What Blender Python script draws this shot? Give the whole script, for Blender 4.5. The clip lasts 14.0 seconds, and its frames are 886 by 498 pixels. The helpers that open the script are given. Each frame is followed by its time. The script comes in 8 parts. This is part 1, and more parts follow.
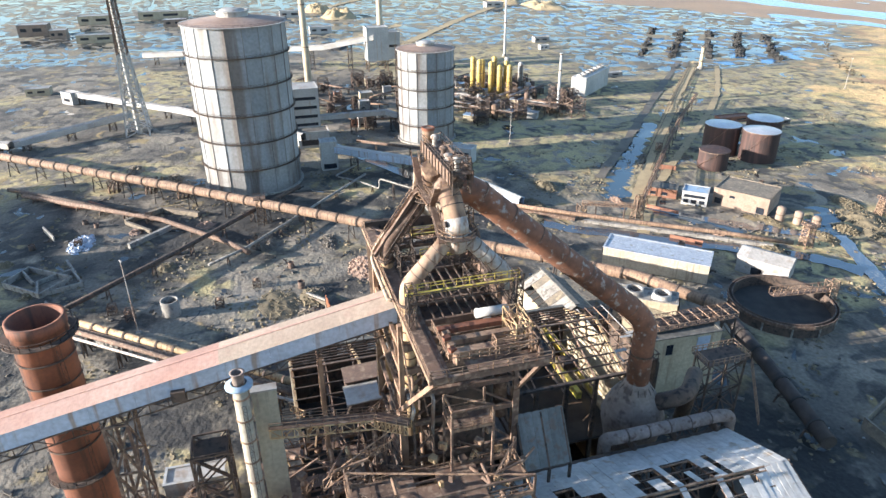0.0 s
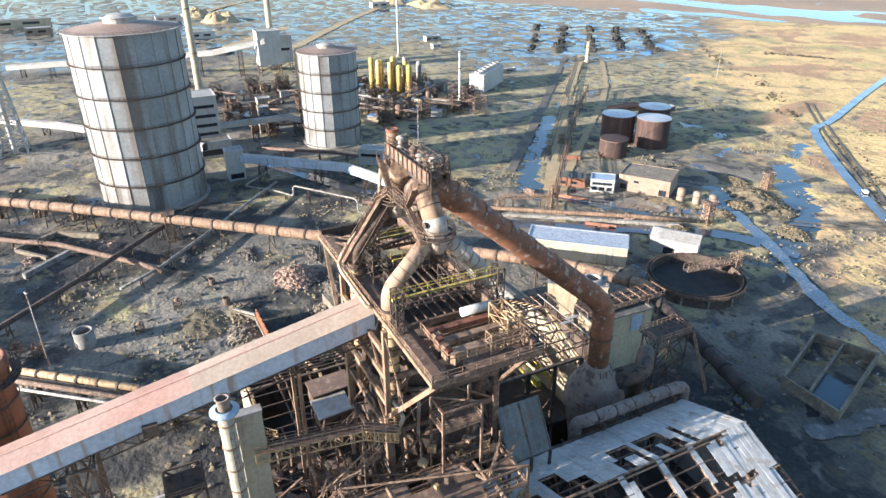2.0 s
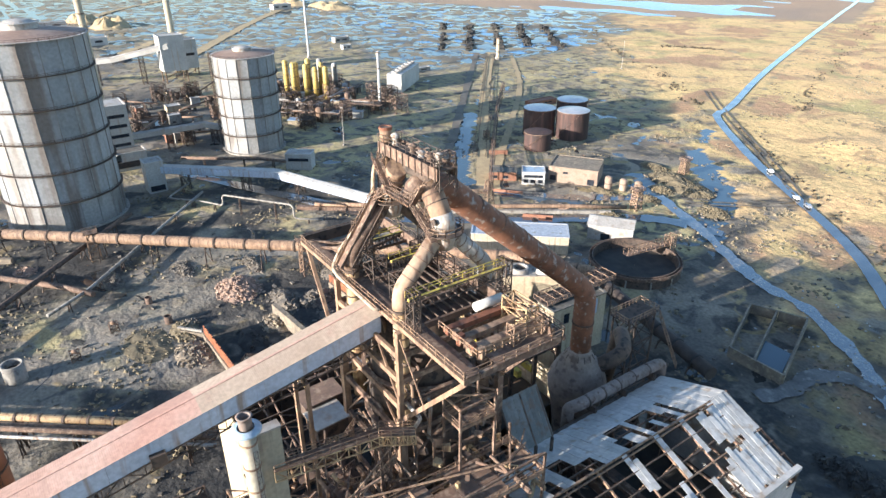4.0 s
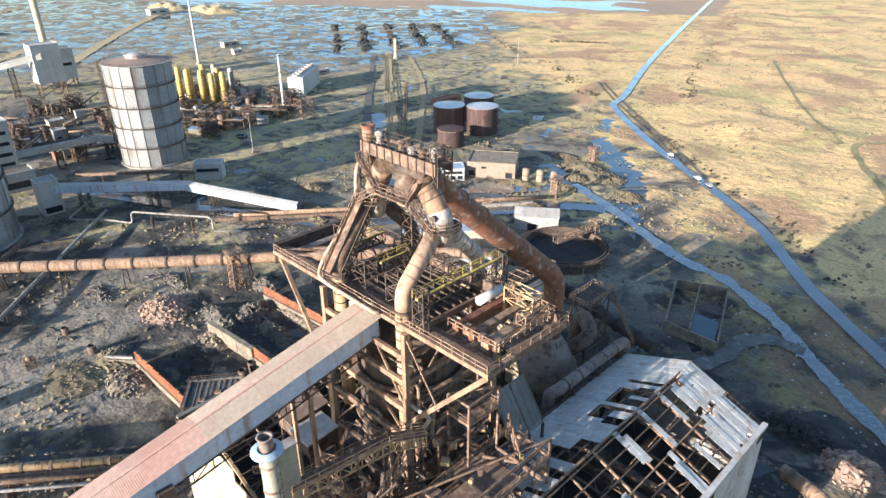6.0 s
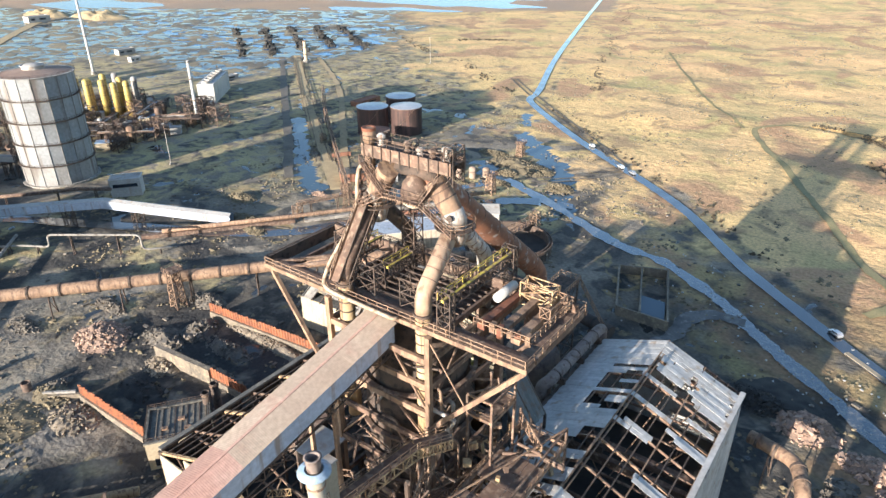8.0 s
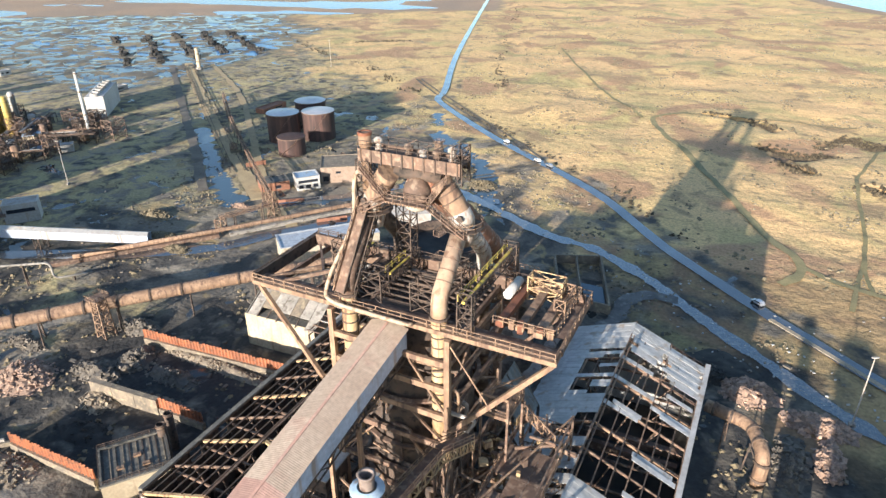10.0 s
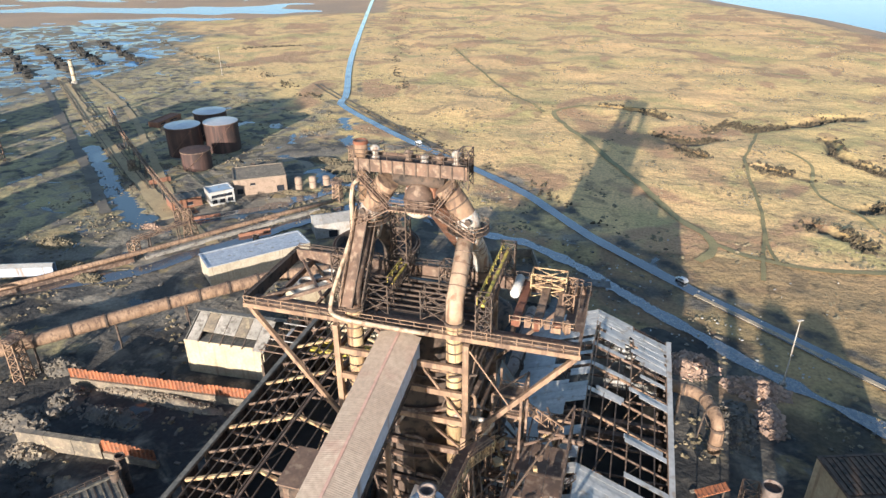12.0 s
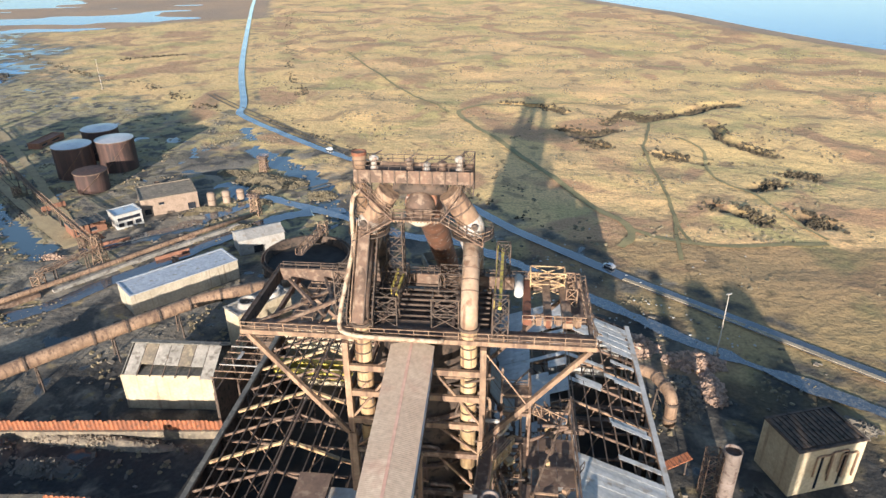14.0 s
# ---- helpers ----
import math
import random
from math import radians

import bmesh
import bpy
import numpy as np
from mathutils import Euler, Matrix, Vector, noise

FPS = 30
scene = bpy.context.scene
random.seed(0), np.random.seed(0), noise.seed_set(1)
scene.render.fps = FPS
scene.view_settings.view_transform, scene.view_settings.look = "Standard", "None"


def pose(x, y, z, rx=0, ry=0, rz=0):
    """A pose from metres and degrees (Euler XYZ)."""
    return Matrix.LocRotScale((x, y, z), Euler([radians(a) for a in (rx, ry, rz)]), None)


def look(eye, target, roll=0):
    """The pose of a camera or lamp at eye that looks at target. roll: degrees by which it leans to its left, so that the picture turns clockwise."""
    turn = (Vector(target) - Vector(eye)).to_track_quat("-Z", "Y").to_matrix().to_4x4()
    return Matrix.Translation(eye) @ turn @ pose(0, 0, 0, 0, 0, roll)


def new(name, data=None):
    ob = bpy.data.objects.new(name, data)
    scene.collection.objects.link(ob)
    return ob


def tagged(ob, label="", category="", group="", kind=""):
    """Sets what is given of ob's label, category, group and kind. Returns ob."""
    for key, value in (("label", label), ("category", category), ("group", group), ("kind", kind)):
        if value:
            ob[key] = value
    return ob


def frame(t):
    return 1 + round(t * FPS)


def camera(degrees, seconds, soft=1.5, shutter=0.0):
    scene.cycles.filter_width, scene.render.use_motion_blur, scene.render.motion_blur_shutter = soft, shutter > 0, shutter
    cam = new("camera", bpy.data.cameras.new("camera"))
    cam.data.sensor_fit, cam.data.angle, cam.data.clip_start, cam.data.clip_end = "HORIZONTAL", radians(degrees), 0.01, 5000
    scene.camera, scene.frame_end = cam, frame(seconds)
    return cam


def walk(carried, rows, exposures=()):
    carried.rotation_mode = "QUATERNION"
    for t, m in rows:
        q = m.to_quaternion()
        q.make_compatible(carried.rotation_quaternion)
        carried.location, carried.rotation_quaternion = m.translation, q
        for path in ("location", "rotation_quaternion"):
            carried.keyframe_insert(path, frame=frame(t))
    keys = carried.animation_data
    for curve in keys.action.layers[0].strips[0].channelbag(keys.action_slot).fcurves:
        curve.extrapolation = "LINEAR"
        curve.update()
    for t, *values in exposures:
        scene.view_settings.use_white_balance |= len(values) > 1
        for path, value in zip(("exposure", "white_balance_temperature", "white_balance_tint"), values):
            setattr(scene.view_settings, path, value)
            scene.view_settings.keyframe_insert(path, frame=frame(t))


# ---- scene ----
cam = camera(68.1, 14.0)
METRES, EYE, TURN = 91.24, 112.3, 73.8
ROWS = [
    (0.0, 0.0, 0.0, 0.0, -0.15, -26.61, 0.3),
    (0.5, -0.0279, 0.0024, -0.0006, -2.79, -26.62, 0.29),
    (1.0, -0.0556, 0.0061, -0.0011, -5.34, -26.64, 0.29),
    (1.5, -0.0846, 0.0108, -0.0014, -7.84, -26.64, 0.3),
    (2.0, -0.1165, 0.017, -0.0021, -10.12, -26.63, 0.29),
    (4.5, -0.2816, 0.0691, -0.0129, -21.06, -26.62, 0.25),
    (5.0, -0.3134, 0.0839, -0.0152, -23.5, -26.61, 0.24),
    (5.5, -0.3448, 0.1007, -0.0178, -26.08, -26.61, 0.24),
    (6.0, -0.3754, 0.1188, -0.0203, -28.66, -26.6, 0.25),
    (6.5, -0.4054, 0.139, -0.0218, -31.21, -26.61, 0.26),
    (7.0, -0.4353, 0.1604, -0.0229, -33.5, -26.6, 0.28),
    (7.5, -0.4644, 0.1826, -0.0242, -35.45, -26.58, 0.27),
    (8.0, -0.4928, 0.2058, -0.0244, -37.45, -26.6, 0.32),
    (8.5, -0.5205, 0.2301, -0.025, -39.88, -26.6, 0.3),
    (11.0, -0.646, 0.3733, -0.0267, -52.28, -26.52, 0.38),
    (11.5, -0.6667, 0.4053, -0.0257, -54.95, -26.51, 0.4),
    (12.0, -0.6865, 0.4386, -0.0239, -57.47, -26.5, 0.44),
    (12.5, -0.704, 0.4729, -0.0224, -59.67, -26.49, 0.47),
    (13.0, -0.7204, 0.507, -0.0211, -62.31, -26.47, 0.5),
    (13.5, -0.7361, 0.5407, -0.0194, -64.99, -26.46, 0.54),
    (14.0, -0.7506, 0.5756, -0.0183, -67.72, -26.43, 0.55),
]
BASE = pose(80.66, -23.44, EYE, 0, 0, TURN)
walk(cam, [(t, BASE @ pose(METRES * x, METRES * y, METRES * z, 90 + pitch, roll, yaw)) for t, x, y, z, yaw, pitch, roll in ROWS],
     [(0.0, 1.80, 6000, 10), (2.0, 1.77, 6000, 10), (4.5, 1.69, 6050, 10), (8.5, 1.54, 6200, 10), (11.0, 1.35, 6250, 10), (14.0, 1.19, 6300, 10)])

# ---- daylight: low winter sun ----
SUN_EL, SUN_AZ = radians(12.2), radians(184.0)
world = bpy.data.worlds.new("sky")
scene.world = world
world.use_nodes = True
wn = world.node_tree
wn.nodes.clear()
w_out = wn.nodes.new("ShaderNodeOutputWorld")
w_bg = wn.nodes.new("ShaderNodeBackground")
w_sky = wn.nodes.new("ShaderNodeTexSky")
w_sky.sky_type = "NISHITA"
w_sky.sun_disc = False
w_sky.sun_elevation, w_sky.sun_rotation = SUN_EL, SUN_AZ
w_sky.air_density, w_sky.dust_density, w_sky.ozone_density = 1.0, 0.6, 2.0
w_bg.inputs["Strength"].default_value = 0.111
wn.links.new(w_sky.outputs[0], w_bg.inputs[0])
wn.links.new(w_bg.outputs[0], w_out.inputs[0])
sun = new("sun", bpy.data.lights.new("sun", "SUN"))
sun.data.energy, sun.data.angle, sun.data.color = 5.0, radians(0.6), (1.0, 0.89, 0.76)
SUN_FROM = Vector((math.sin(SUN_AZ) * math.cos(SUN_EL), math.cos(SUN_AZ) * math.cos(SUN_EL), math.sin(SUN_EL)))
sun.matrix_world = look(SUN_FROM * 500, (0, 0, 0))

# ---- mesh helpers ----


class Geo:
    """Collects the corners and faces of one mesh."""

    def __init__(self):
        self.v, self.f = [], []

    def add(self, verts, faces):
        n = len(self.v)
        self.v += [tuple(p) for p in verts]
        self.f += [tuple(i + n for i in q) for q in faces]
        return self

    def box(self, x0, x1, y0, y1, z0, z1):
        p = [(x, y, z) for z in (z0, z1) for y in (y0, y1) for x in (x0, x1)]
        return self.add(p, [(0, 2, 3, 1), (4, 5, 7, 6), (0, 1, 5, 4), (2, 6, 7, 3), (0, 4, 6, 2), (1, 3, 7, 5)])

    def obox(self, c, size, rz=0.0, rx=0.0, ry=0.0):
        m = Matrix.Translation(c) @ Euler((rx, ry, rz)).to_matrix().to_4x4()
        a, b, d = size[0] / 2, size[1] / 2, size[2] / 2
        p = [m @ Vector((x, y, z)) for z in (-d, d) for y in (-b, b) for x in (-a, a)]
        return self.add(p, [(0, 2, 3, 1), (4, 5, 7, 6), (0, 1, 5, 4), (2, 6, 7, 3), (0, 4, 6, 2), (1, 3, 7, 5)])

    def beam(self, p, q, w, h=None):
        p, q = Vector(p), Vector(q)
        h = h or w
        d = (q - p).normalized()
        up = Vector((0, 0, 1)) if abs(d.z) < 0.95 else Vector((0, 1, 0))
        s = d.cross(up).normalized()
        u = s.cross(d)
        c = [e + s * a * w / 2 + u * b * h / 2 for e in (p, q) for a, b in ((-1, -1), (1, -1), (1, 1), (-1, 1))]
        return self.add(c, [(0, 3, 2, 1), (4, 5, 6, 7), (0, 1, 5, 4), (1, 2, 6, 5), (2, 3, 7, 6), (3, 0, 4, 7)])

    def tube(self, pts, r, n=12, caps=True):
        """A round pipe along pts; r one radius, or one for each point."""
        pts = [Vector(p) for p in pts]
        rs = [r] * len(pts) if isinstance(r, (int, float)) else list(r)
        dirs = []
        for i in range(len(pts)):
            a = (pts[i] - pts[i - 1]).normalized() if i else (pts[1] - pts[0]).normalized()
            b = (pts[i + 1] - pts[i]).normalized() if i < len(pts) - 1 else a
            dirs.append((a + b).normalized())
        ref = Vector((0, 0, 1)) if abs(dirs[0].z) < 0.9 else Vector((1, 0, 0))
        rings = []
        for p, d, rr in zip(pts, dirs, rs):
            s = d.cross(ref)
            if s.length < 1e-3:
                s = d.cross(Vector((0, 1, 0)))
            s.normalize()
            u = s.cross(d).normalized()
            ref = u
            rings.append([p + s * rr * math.cos(2 * math.pi * k / n) + u * rr * math.sin(2 * math.pi * k / n) for k in range(n)])
        verts = [v for ring in rings for v in ring]
        faces = []
        for i in range(len(rings) - 1):
            for k in range(n):
                a, b = i * n + k, i * n + (k + 1) % n
                faces.append((a, a + n, b + n, b))
        if caps:
            faces.append(tuple(range(n)))
            faces.append(tuple(reversed(range(len(verts) - n, len(verts)))))
        return self.add(verts, faces)

    def lathe(self, c, prof, n=32, caps=False):
        """Turned shape about the upright axis through c; prof: (radius, z) from below."""
        verts = [(c[0] + r * math.cos(2 * math.pi * k / n), c[1] + r * math.sin(2 * math.pi * k / n), c[2] + z) for r, z in prof for k in range(n)]
        faces = [(i * n + k, i * n + (k + 1) % n, (i + 1) * n + (k + 1) % n, (i + 1) * n + k) for i in range(len(prof) - 1) for k in range(n)]
        if caps:
            faces.append(tuple(reversed(range(n))))
            faces.append(tuple(range(len(verts) - n, len(verts))))
        return self.add(verts, faces)

    def prism(self, poly, z0, z1):
        n = len(poly)
        v = [(x, y, z0) for x, y in poly] + [(x, y, z1) for x, y in poly]
        return self.add(v, [tuple(reversed(range(n))), tuple(range(n, 2 * n))] + [(i, (i + 1) % n, n + (i + 1) % n, n + i) for i in range(n)])

    def ribbon(self, pts, w, z, h=0.0):
        """A flat strip along pts in the plan, w wide, with its top at z."""
        out = []
        for i, p in enumerate(pts):
            a = Vector(pts[max(i - 1, 0)])
            b = Vector(pts[min(i + 1, len(pts) - 1)])
            d = (b - a).normalized()
            ww = w[i] if isinstance(w, (list, tuple)) else w
            out += [(p[0] - d.y * ww / 2, p[1] + d.x * ww / 2, z), (p[0] + d.y * ww / 2, p[1] - d.x * ww / 2, z)]
        return self.add(out, [(2 * i, 2 * i + 1, 2 * i + 3, 2 * i + 2) for i in range(len(pts) - 1)])

    def truss(self, p, q, h, n, w=0.2, up=(0, 0, 1)):
        """A flat girder: two chords h apart, posts and diagonals."""
        p, q, up = Vector(p), Vector(q), Vector(up) * h
        self.beam(p, q, w)
        self.beam(p + up, q + up, w)
        for i in range(n + 1):
            a = p.lerp(q, i / n)
            self.beam(a, a + up, w * 0.7)
            if i < n:
                b = p.lerp(q, (i + 1) / n)
                self.beam(*((a, b + up) if i % 2 else (a + up, b)), w * 0.6)
        return self

    def rail(self, pts, h=1.1, w=0.07, step=1.8):
        """A hand rail with posts, top and knee rail along pts."""
        for a, b in zip(pts, pts[1:]):
            a, b = Vector(a), Vector(b)
            n = max(1, round((b - a).length / step))
            for i in range(n + 1):
                p = a.lerp(b, i / n)
                self.beam(p, p + Vector((0, 0, h)), w)
            for k in (h, h * 0.5):
                self.beam(a + Vector((0, 0, k)), b + Vector((0, 0, k)), w)
        return self

    def tower(self, c, a, b, z0, z1, n, w=0.25, top=None):
        """A lattice tower a x b at its foot, top times that at its head."""
        top = 1.0 if top is None else top

        def corner(i, z):
            k = 1 + (top - 1) * (z - z0) / (z1 - z0)
            sx, sy = ((-1, -1), (1, -1), (1, 1), (-1, 1))[i % 4]
            return Vector((c[0] + sx * a / 2 * k, c[1] + sy * b / 2 * k, z))
        for i in range(4):
            self.beam(corner(i, z0), corner(i, z1), w)
            for j in range(n):
                za, zb = z0 + (z1 - z0) * j / n, z0 + (z1 - z0) * (j + 1) / n
                self.beam(corner(i, zb), corner(i + 1, zb), w * 0.7)
                self.beam(corner(i, za), corner(i + 1, zb), w * 0.6)
                self.beam(corner(i + 1, za), corner(i, zb), w * 0.6)
        return self


def base_of(ob):
    p = Vector((0, 0, 0))
    while ob is not None:
        p += ob.location
        ob = ob.parent
    return p


def part(name, geo, material, parent=None, label="", smooth=False):
    """Links geo as one mesh object, under parent if there is one; geo is in world places."""
    o = base_of(parent)
    me = bpy.data.meshes.new(name)
    me.from_pydata([(x - o.x, y - o.y, z - o.z) for x, y, z in geo.v], [], geo.f)
    me.materials.append(material)
    if smooth:
        me.polygons.foreach_set("use_smooth", [len(p.vertices) == 4 for p in me.polygons])
    me.update()
    ob = new(name, me)
    ob.parent = parent
    if label:
        ob["label"] = label
    return ob


def thing(name, label, category, at=(0, 0, 0), group="", kind=""):
    ob = new(name)
    ob.location = at
    ob.empty_display_size = 0.5
    return tagged(ob, label, category, group, kind)


def bend(pts, r, n=5):
    """Rounds the corners of a line of points with radius about r."""
    pts = [Vector(p) for p in pts]
    out = [pts[0]]
    for a, b, c in zip(pts, pts[1:], pts[2:]):
        d1, d2 = (a - b), (c - b)
        k = min(r, d1.length * 0.45, d2.length * 0.45)
        s, e = b + d1.normalized() * k, b + d2.normalized() * k
        for i in range(n + 1):
            t = i / n
            out.append(s * (1 - t) ** 2 + b * 2 * t * (1 - t) + e * t ** 2)
    out.append(pts[-1])
    return out


# ---- materials ----


def material(name, col, col2=None, rough=0.8, metal=0.0, scale=0.25, fine=3.0, bump=0.2, stain=None, stain_amt=0.45, streak=False, wave=None, island=0.0, vary=0.12):
    """A worn surface: two colours mixed at a coarse scale, fine grain, stains, and relief. Scales are per metre."""
    m = bpy.data.materials.new(name)
    m.use_nodes = True
    nt = m.node_tree
    nt.nodes.clear()
    N, L = nt.nodes.new, nt.links.new
    out, sh = N("ShaderNodeOutputMaterial"), N("ShaderNodeBsdfPrincipled")
    L(sh.outputs[0], out.inputs[0])
    geo = N("ShaderNodeNewGeometry")
    pos = geo.outputs["Position"]
    col2 = col2 or tuple(c * 0.6 for c in col)

    def tex(s, detail=4.0, stretch=None, off=0.0):
        src = pos
        mp = N("ShaderNodeMapping")
        mp.inputs["Scale"].default_value = stretch or (1, 1, 1)
        mp.inputs["Location"].default_value = (off, off * 1.7, off * 0.3)
        L(src, mp.inputs["Vector"])
        t = N("ShaderNodeTexNoise")
        t.inputs["Scale"].default_value, t.inputs["Detail"].default_value = s, detail
        L(mp.outputs[0], t.inputs["Vector"])
        return t.outputs["Fac"]

    def ramp(fac, a, b):
        r = N("ShaderNodeMapRange")
        r.inputs["From Min"].default_value, r.inputs["From Max"].default_value = a, b
        L(fac, r.inputs["Value"])
        return r.outputs[0]

    def mix(fac, a, b, mode="MIX"):
        x = N("ShaderNodeMix")
        x.data_type, x.blend_type = "RGBA", mode
        for sock, val in ((x.inputs[0], fac), (x.inputs[6], a), (x.inputs[7], b)):
            if isinstance(val, tuple):
                sock.default_value = (*val[:3], 1)
            elif isinstance(val, float):
                sock.default_value = val
            else:
                L(val, sock)
        return x.outputs[2]
    c = mix(ramp(tex(scale), 0.38, 0.64), col, col2)
    if stain:
        f = tex(scale * (1.6 if streak else 2.3), 6.0, (2.2, 2.2, 0.18) if streak else None, 7.3)
        amt = N("ShaderNodeMath")
        amt.operation = "MULTIPLY"
        L(ramp(f, 0.66 - 0.3 * stain_amt, 0.74 - 0.2 * stain_amt), amt.inputs[0])
        amt.inputs[1].default_value = 0.9
        c = mix(amt.outputs[0], c, stain)
    g = tex(fine, 5.0, None, 3.1)
    c = mix(0.55, c, mix(ramp(g, 0.3, 0.75), tuple(0.45 for _ in col), (1.0, 1.0, 1.0)), "MULTIPLY")
    if vary or island:
        inf = N("ShaderNodeObjectInfo")
        rnd = geo.outputs["Random Per Island"] if island else inf.outputs["Random"]
        hs = N("ShaderNodeHueSaturation")
        v = N("ShaderNodeMapRange")
        k = island or vary
        v.inputs["To Min"].default_value, v.inputs["To Max"].default_value = 1 - k, 1 + k
        L(rnd, v.inputs["Value"])
        L(v.outputs[0], hs.inputs["Value"])
        L(c, hs.inputs["Color"])
        c = hs.outputs["Color"]
    L(c, sh.inputs["Base Color"])
    rr = N("ShaderNodeMapRange")
    rr.inputs["To Min"].default_value, rr.inputs["To Max"].default_value = max(rough - 0.15, 0.03), min(rough + 0.15, 1)
    L(g, rr.inputs["Value"])
    L(rr.outputs[0], sh.inputs["Roughness"])
    sh.inputs["Metallic"].default_value = metal
    if bump:
        b = N("ShaderNodeBump")
        b.inputs["Strength"].default_value, b.inputs["Distance"].default_value = bump, 0.1
        h = g
        if wave:
            wv = N("ShaderNodeTexWave")
            wv.bands_direction = wave[0]
            wv.inputs["Scale"].default_value = wave[1]
            L(pos, wv.inputs["Vector"])
            h = wv.outputs["Fac"]
        L(h, b.inputs["Height"])
        L(b.outputs[0], sh.inputs["Normal"])
    return m


RUST = material("rusted_steel", (0.19, 0.118, 0.083), (0.12, 0.08, 0.06), 0.85, 0.1, 0.5, 2.5, stain=(0.30, 0.215, 0.155), stain_amt=0.5)
RUST_DARK = material("dark_rusted_steel", (0.092, 0.068, 0.054), (0.14, 0.095, 0.07), 0.9, 0.1, 0.4, 2.0, stain=(0.03, 0.026, 0.024))
RUST_PALE = material("pale_pink_oxide_steel", (0.36, 0.235, 0.15), (0.24, 0.15, 0.095), 0.8, 0.0, 0.4, 2.0, stain=(0.14, 0.085, 0.06), stain_amt=0.55, streak=True)
RUST_RED = material("red_oxide_steel", (0.26, 0.10, 0.053), (0.175, 0.068, 0.04), 0.8, 0.1, 0.2, 2.0, stain=(0.10, 0.05, 0.035), streak=True)
PEELED = material("peeling_white_paint_over_rust", (0.45, 0.43, 0.40), (0.38, 0.33, 0.275), 0.75, 0.0, 0.5, 2.0, stain=(0.25, 0.15, 0.10), stain_amt=0.55, streak=True)
PIPE_CREAM = material("cream_painted_pipe", (0.55, 0.40, 0.22), (0.42, 0.27, 0.14), 0.75, 0.0, 0.4, 2.5, stain=(0.18, 0.09, 0.05), stain_amt=0.5, streak=True)
DOWN = material("downcomer_rust_and_white", (0.29, 0.13, 0.075), (0.17, 0.085, 0.055), 0.8, 0.1, 0.45, 1.6, stain=(0.44, 0.39, 0.35), stain_amt=0.27)
YELLOW = material("yellow_safety_paint", (0.60, 0.47, 0.08), (0.50, 0.38, 0.08), 0.6, 0.0, 0.5, 2.0, stain=(0.25, 0.16, 0.08), stain_amt=0.5)
WHITE = material("white_sheet_cladding", (0.51, 0.495, 0.465), (0.43, 0.415, 0.385), 0.6, 0.0, 0.12, 1.5, stain=(0.44, 0.37, 0.30), stain_amt=0.25, streak=True)
SHEET = material("weathered_pale_roof_sheet", (0.41, 0.39, 0.36), (0.34, 0.315, 0.285), 0.7, 0.0, 0.15, 1.2, stain=(0.30, 0.24, 0.19), stain_amt=0.35, vary=0.16)
PINKROOF = material("faded_pink_corrugated_roof", (0.43, 0.25, 0.195), (0.46, 0.31, 0.25), 0.75, 0.0, 0.12, 2.0, stain=(0.42, 0.25, 0.19), stain_amt=0.3)
PANEL = material("gasholder_ribbed_panel", (0.36, 0.37, 0.375), (0.29, 0.295, 0.29), 0.6, 0.1, 0.05, 0.8, stain=(0.22, 0.18, 0.15), stain_amt=0.5, streak=True, wave=("Z", 1.1), bump=0.55, vary=0.1)
CONCRETE = material("stained_concrete", (0.36, 0.33, 0.29), (0.26, 0.24, 0.21), 0.9, 0.0, 0.3, 2.0, stain=(0.14, 0.12, 0.10))
BUFF = material("buff_render_wall", (0.53, 0.445, 0.31), (0.45, 0.365, 0.245), 0.85, 0.0, 0.2, 1.5, stain=(0.36, 0.27, 0.18), stain_amt=0.3, streak=True)
BRICK = material("red_brown_brick_wall", (0.32, 0.15, 0.09), (0.24, 0.11, 0.07), 0.9, 0.0, 0.6, 4.0)
PINKWALL = material("pink_rendered_wall", (0.36, 0.265, 0.20), (0.29, 0.21, 0.155), 0.9, 0.0, 0.2, 2.0, stain=(0.26, 0.19, 0.14))
ORANGE = material("orange_corrugated_sheet", (0.38, 0.135, 0.06), (0.25, 0.095, 0.05), 0.75, 0.0, 0.4, 2.5, stain=(0.14, 0.07, 0.045))
FELT = material("dark_roof_felt", (0.10, 0.095, 0.085), (0.16, 0.15, 0.13), 0.9, 0.0, 0.4, 2.0, stain=(0.22, 0.2, 0.16))
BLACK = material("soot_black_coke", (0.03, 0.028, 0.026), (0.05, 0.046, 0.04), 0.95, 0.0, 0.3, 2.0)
RUBBLE = material("pale_brick_rubble", (0.42, 0.28, 0.20), (0.30, 0.21, 0.16), 0.95, 0.0, 1.5, 4.0, island=0.35)
SLAG = material("grey_slag_heap", (0.13, 0.115, 0.098), (0.185, 0.155, 0.12), 0.95, 0.0, 0.4, 2.0, island=0.3)
SCRUB = material("dry_scrub_tufts", (0.24, 0.19, 0.115), (0.16, 0.13, 0.08), 0.95, 0.0, 0.6, 3.0, island=0.3)
BUSH = material("dark_thorn_bush", (0.065, 0.05, 0.03), (0.095, 0.072, 0.04), 0.95, 0.0, 0.6, 3.0, island=0.4)
ASPHALT = material("wet_asphalt", (0.06, 0.065, 0.072), (0.045, 0.048, 0.055), 0.13, 0.0, 0.15, 1.2, bump=0.05, stain=(0.10, 0.095, 0.085), stain_amt=0.4)
TRACK = material("muddy_track", (0.20, 0.165, 0.12), (0.13, 0.11, 0.085), 0.75, 0.0, 0.15, 1.2)
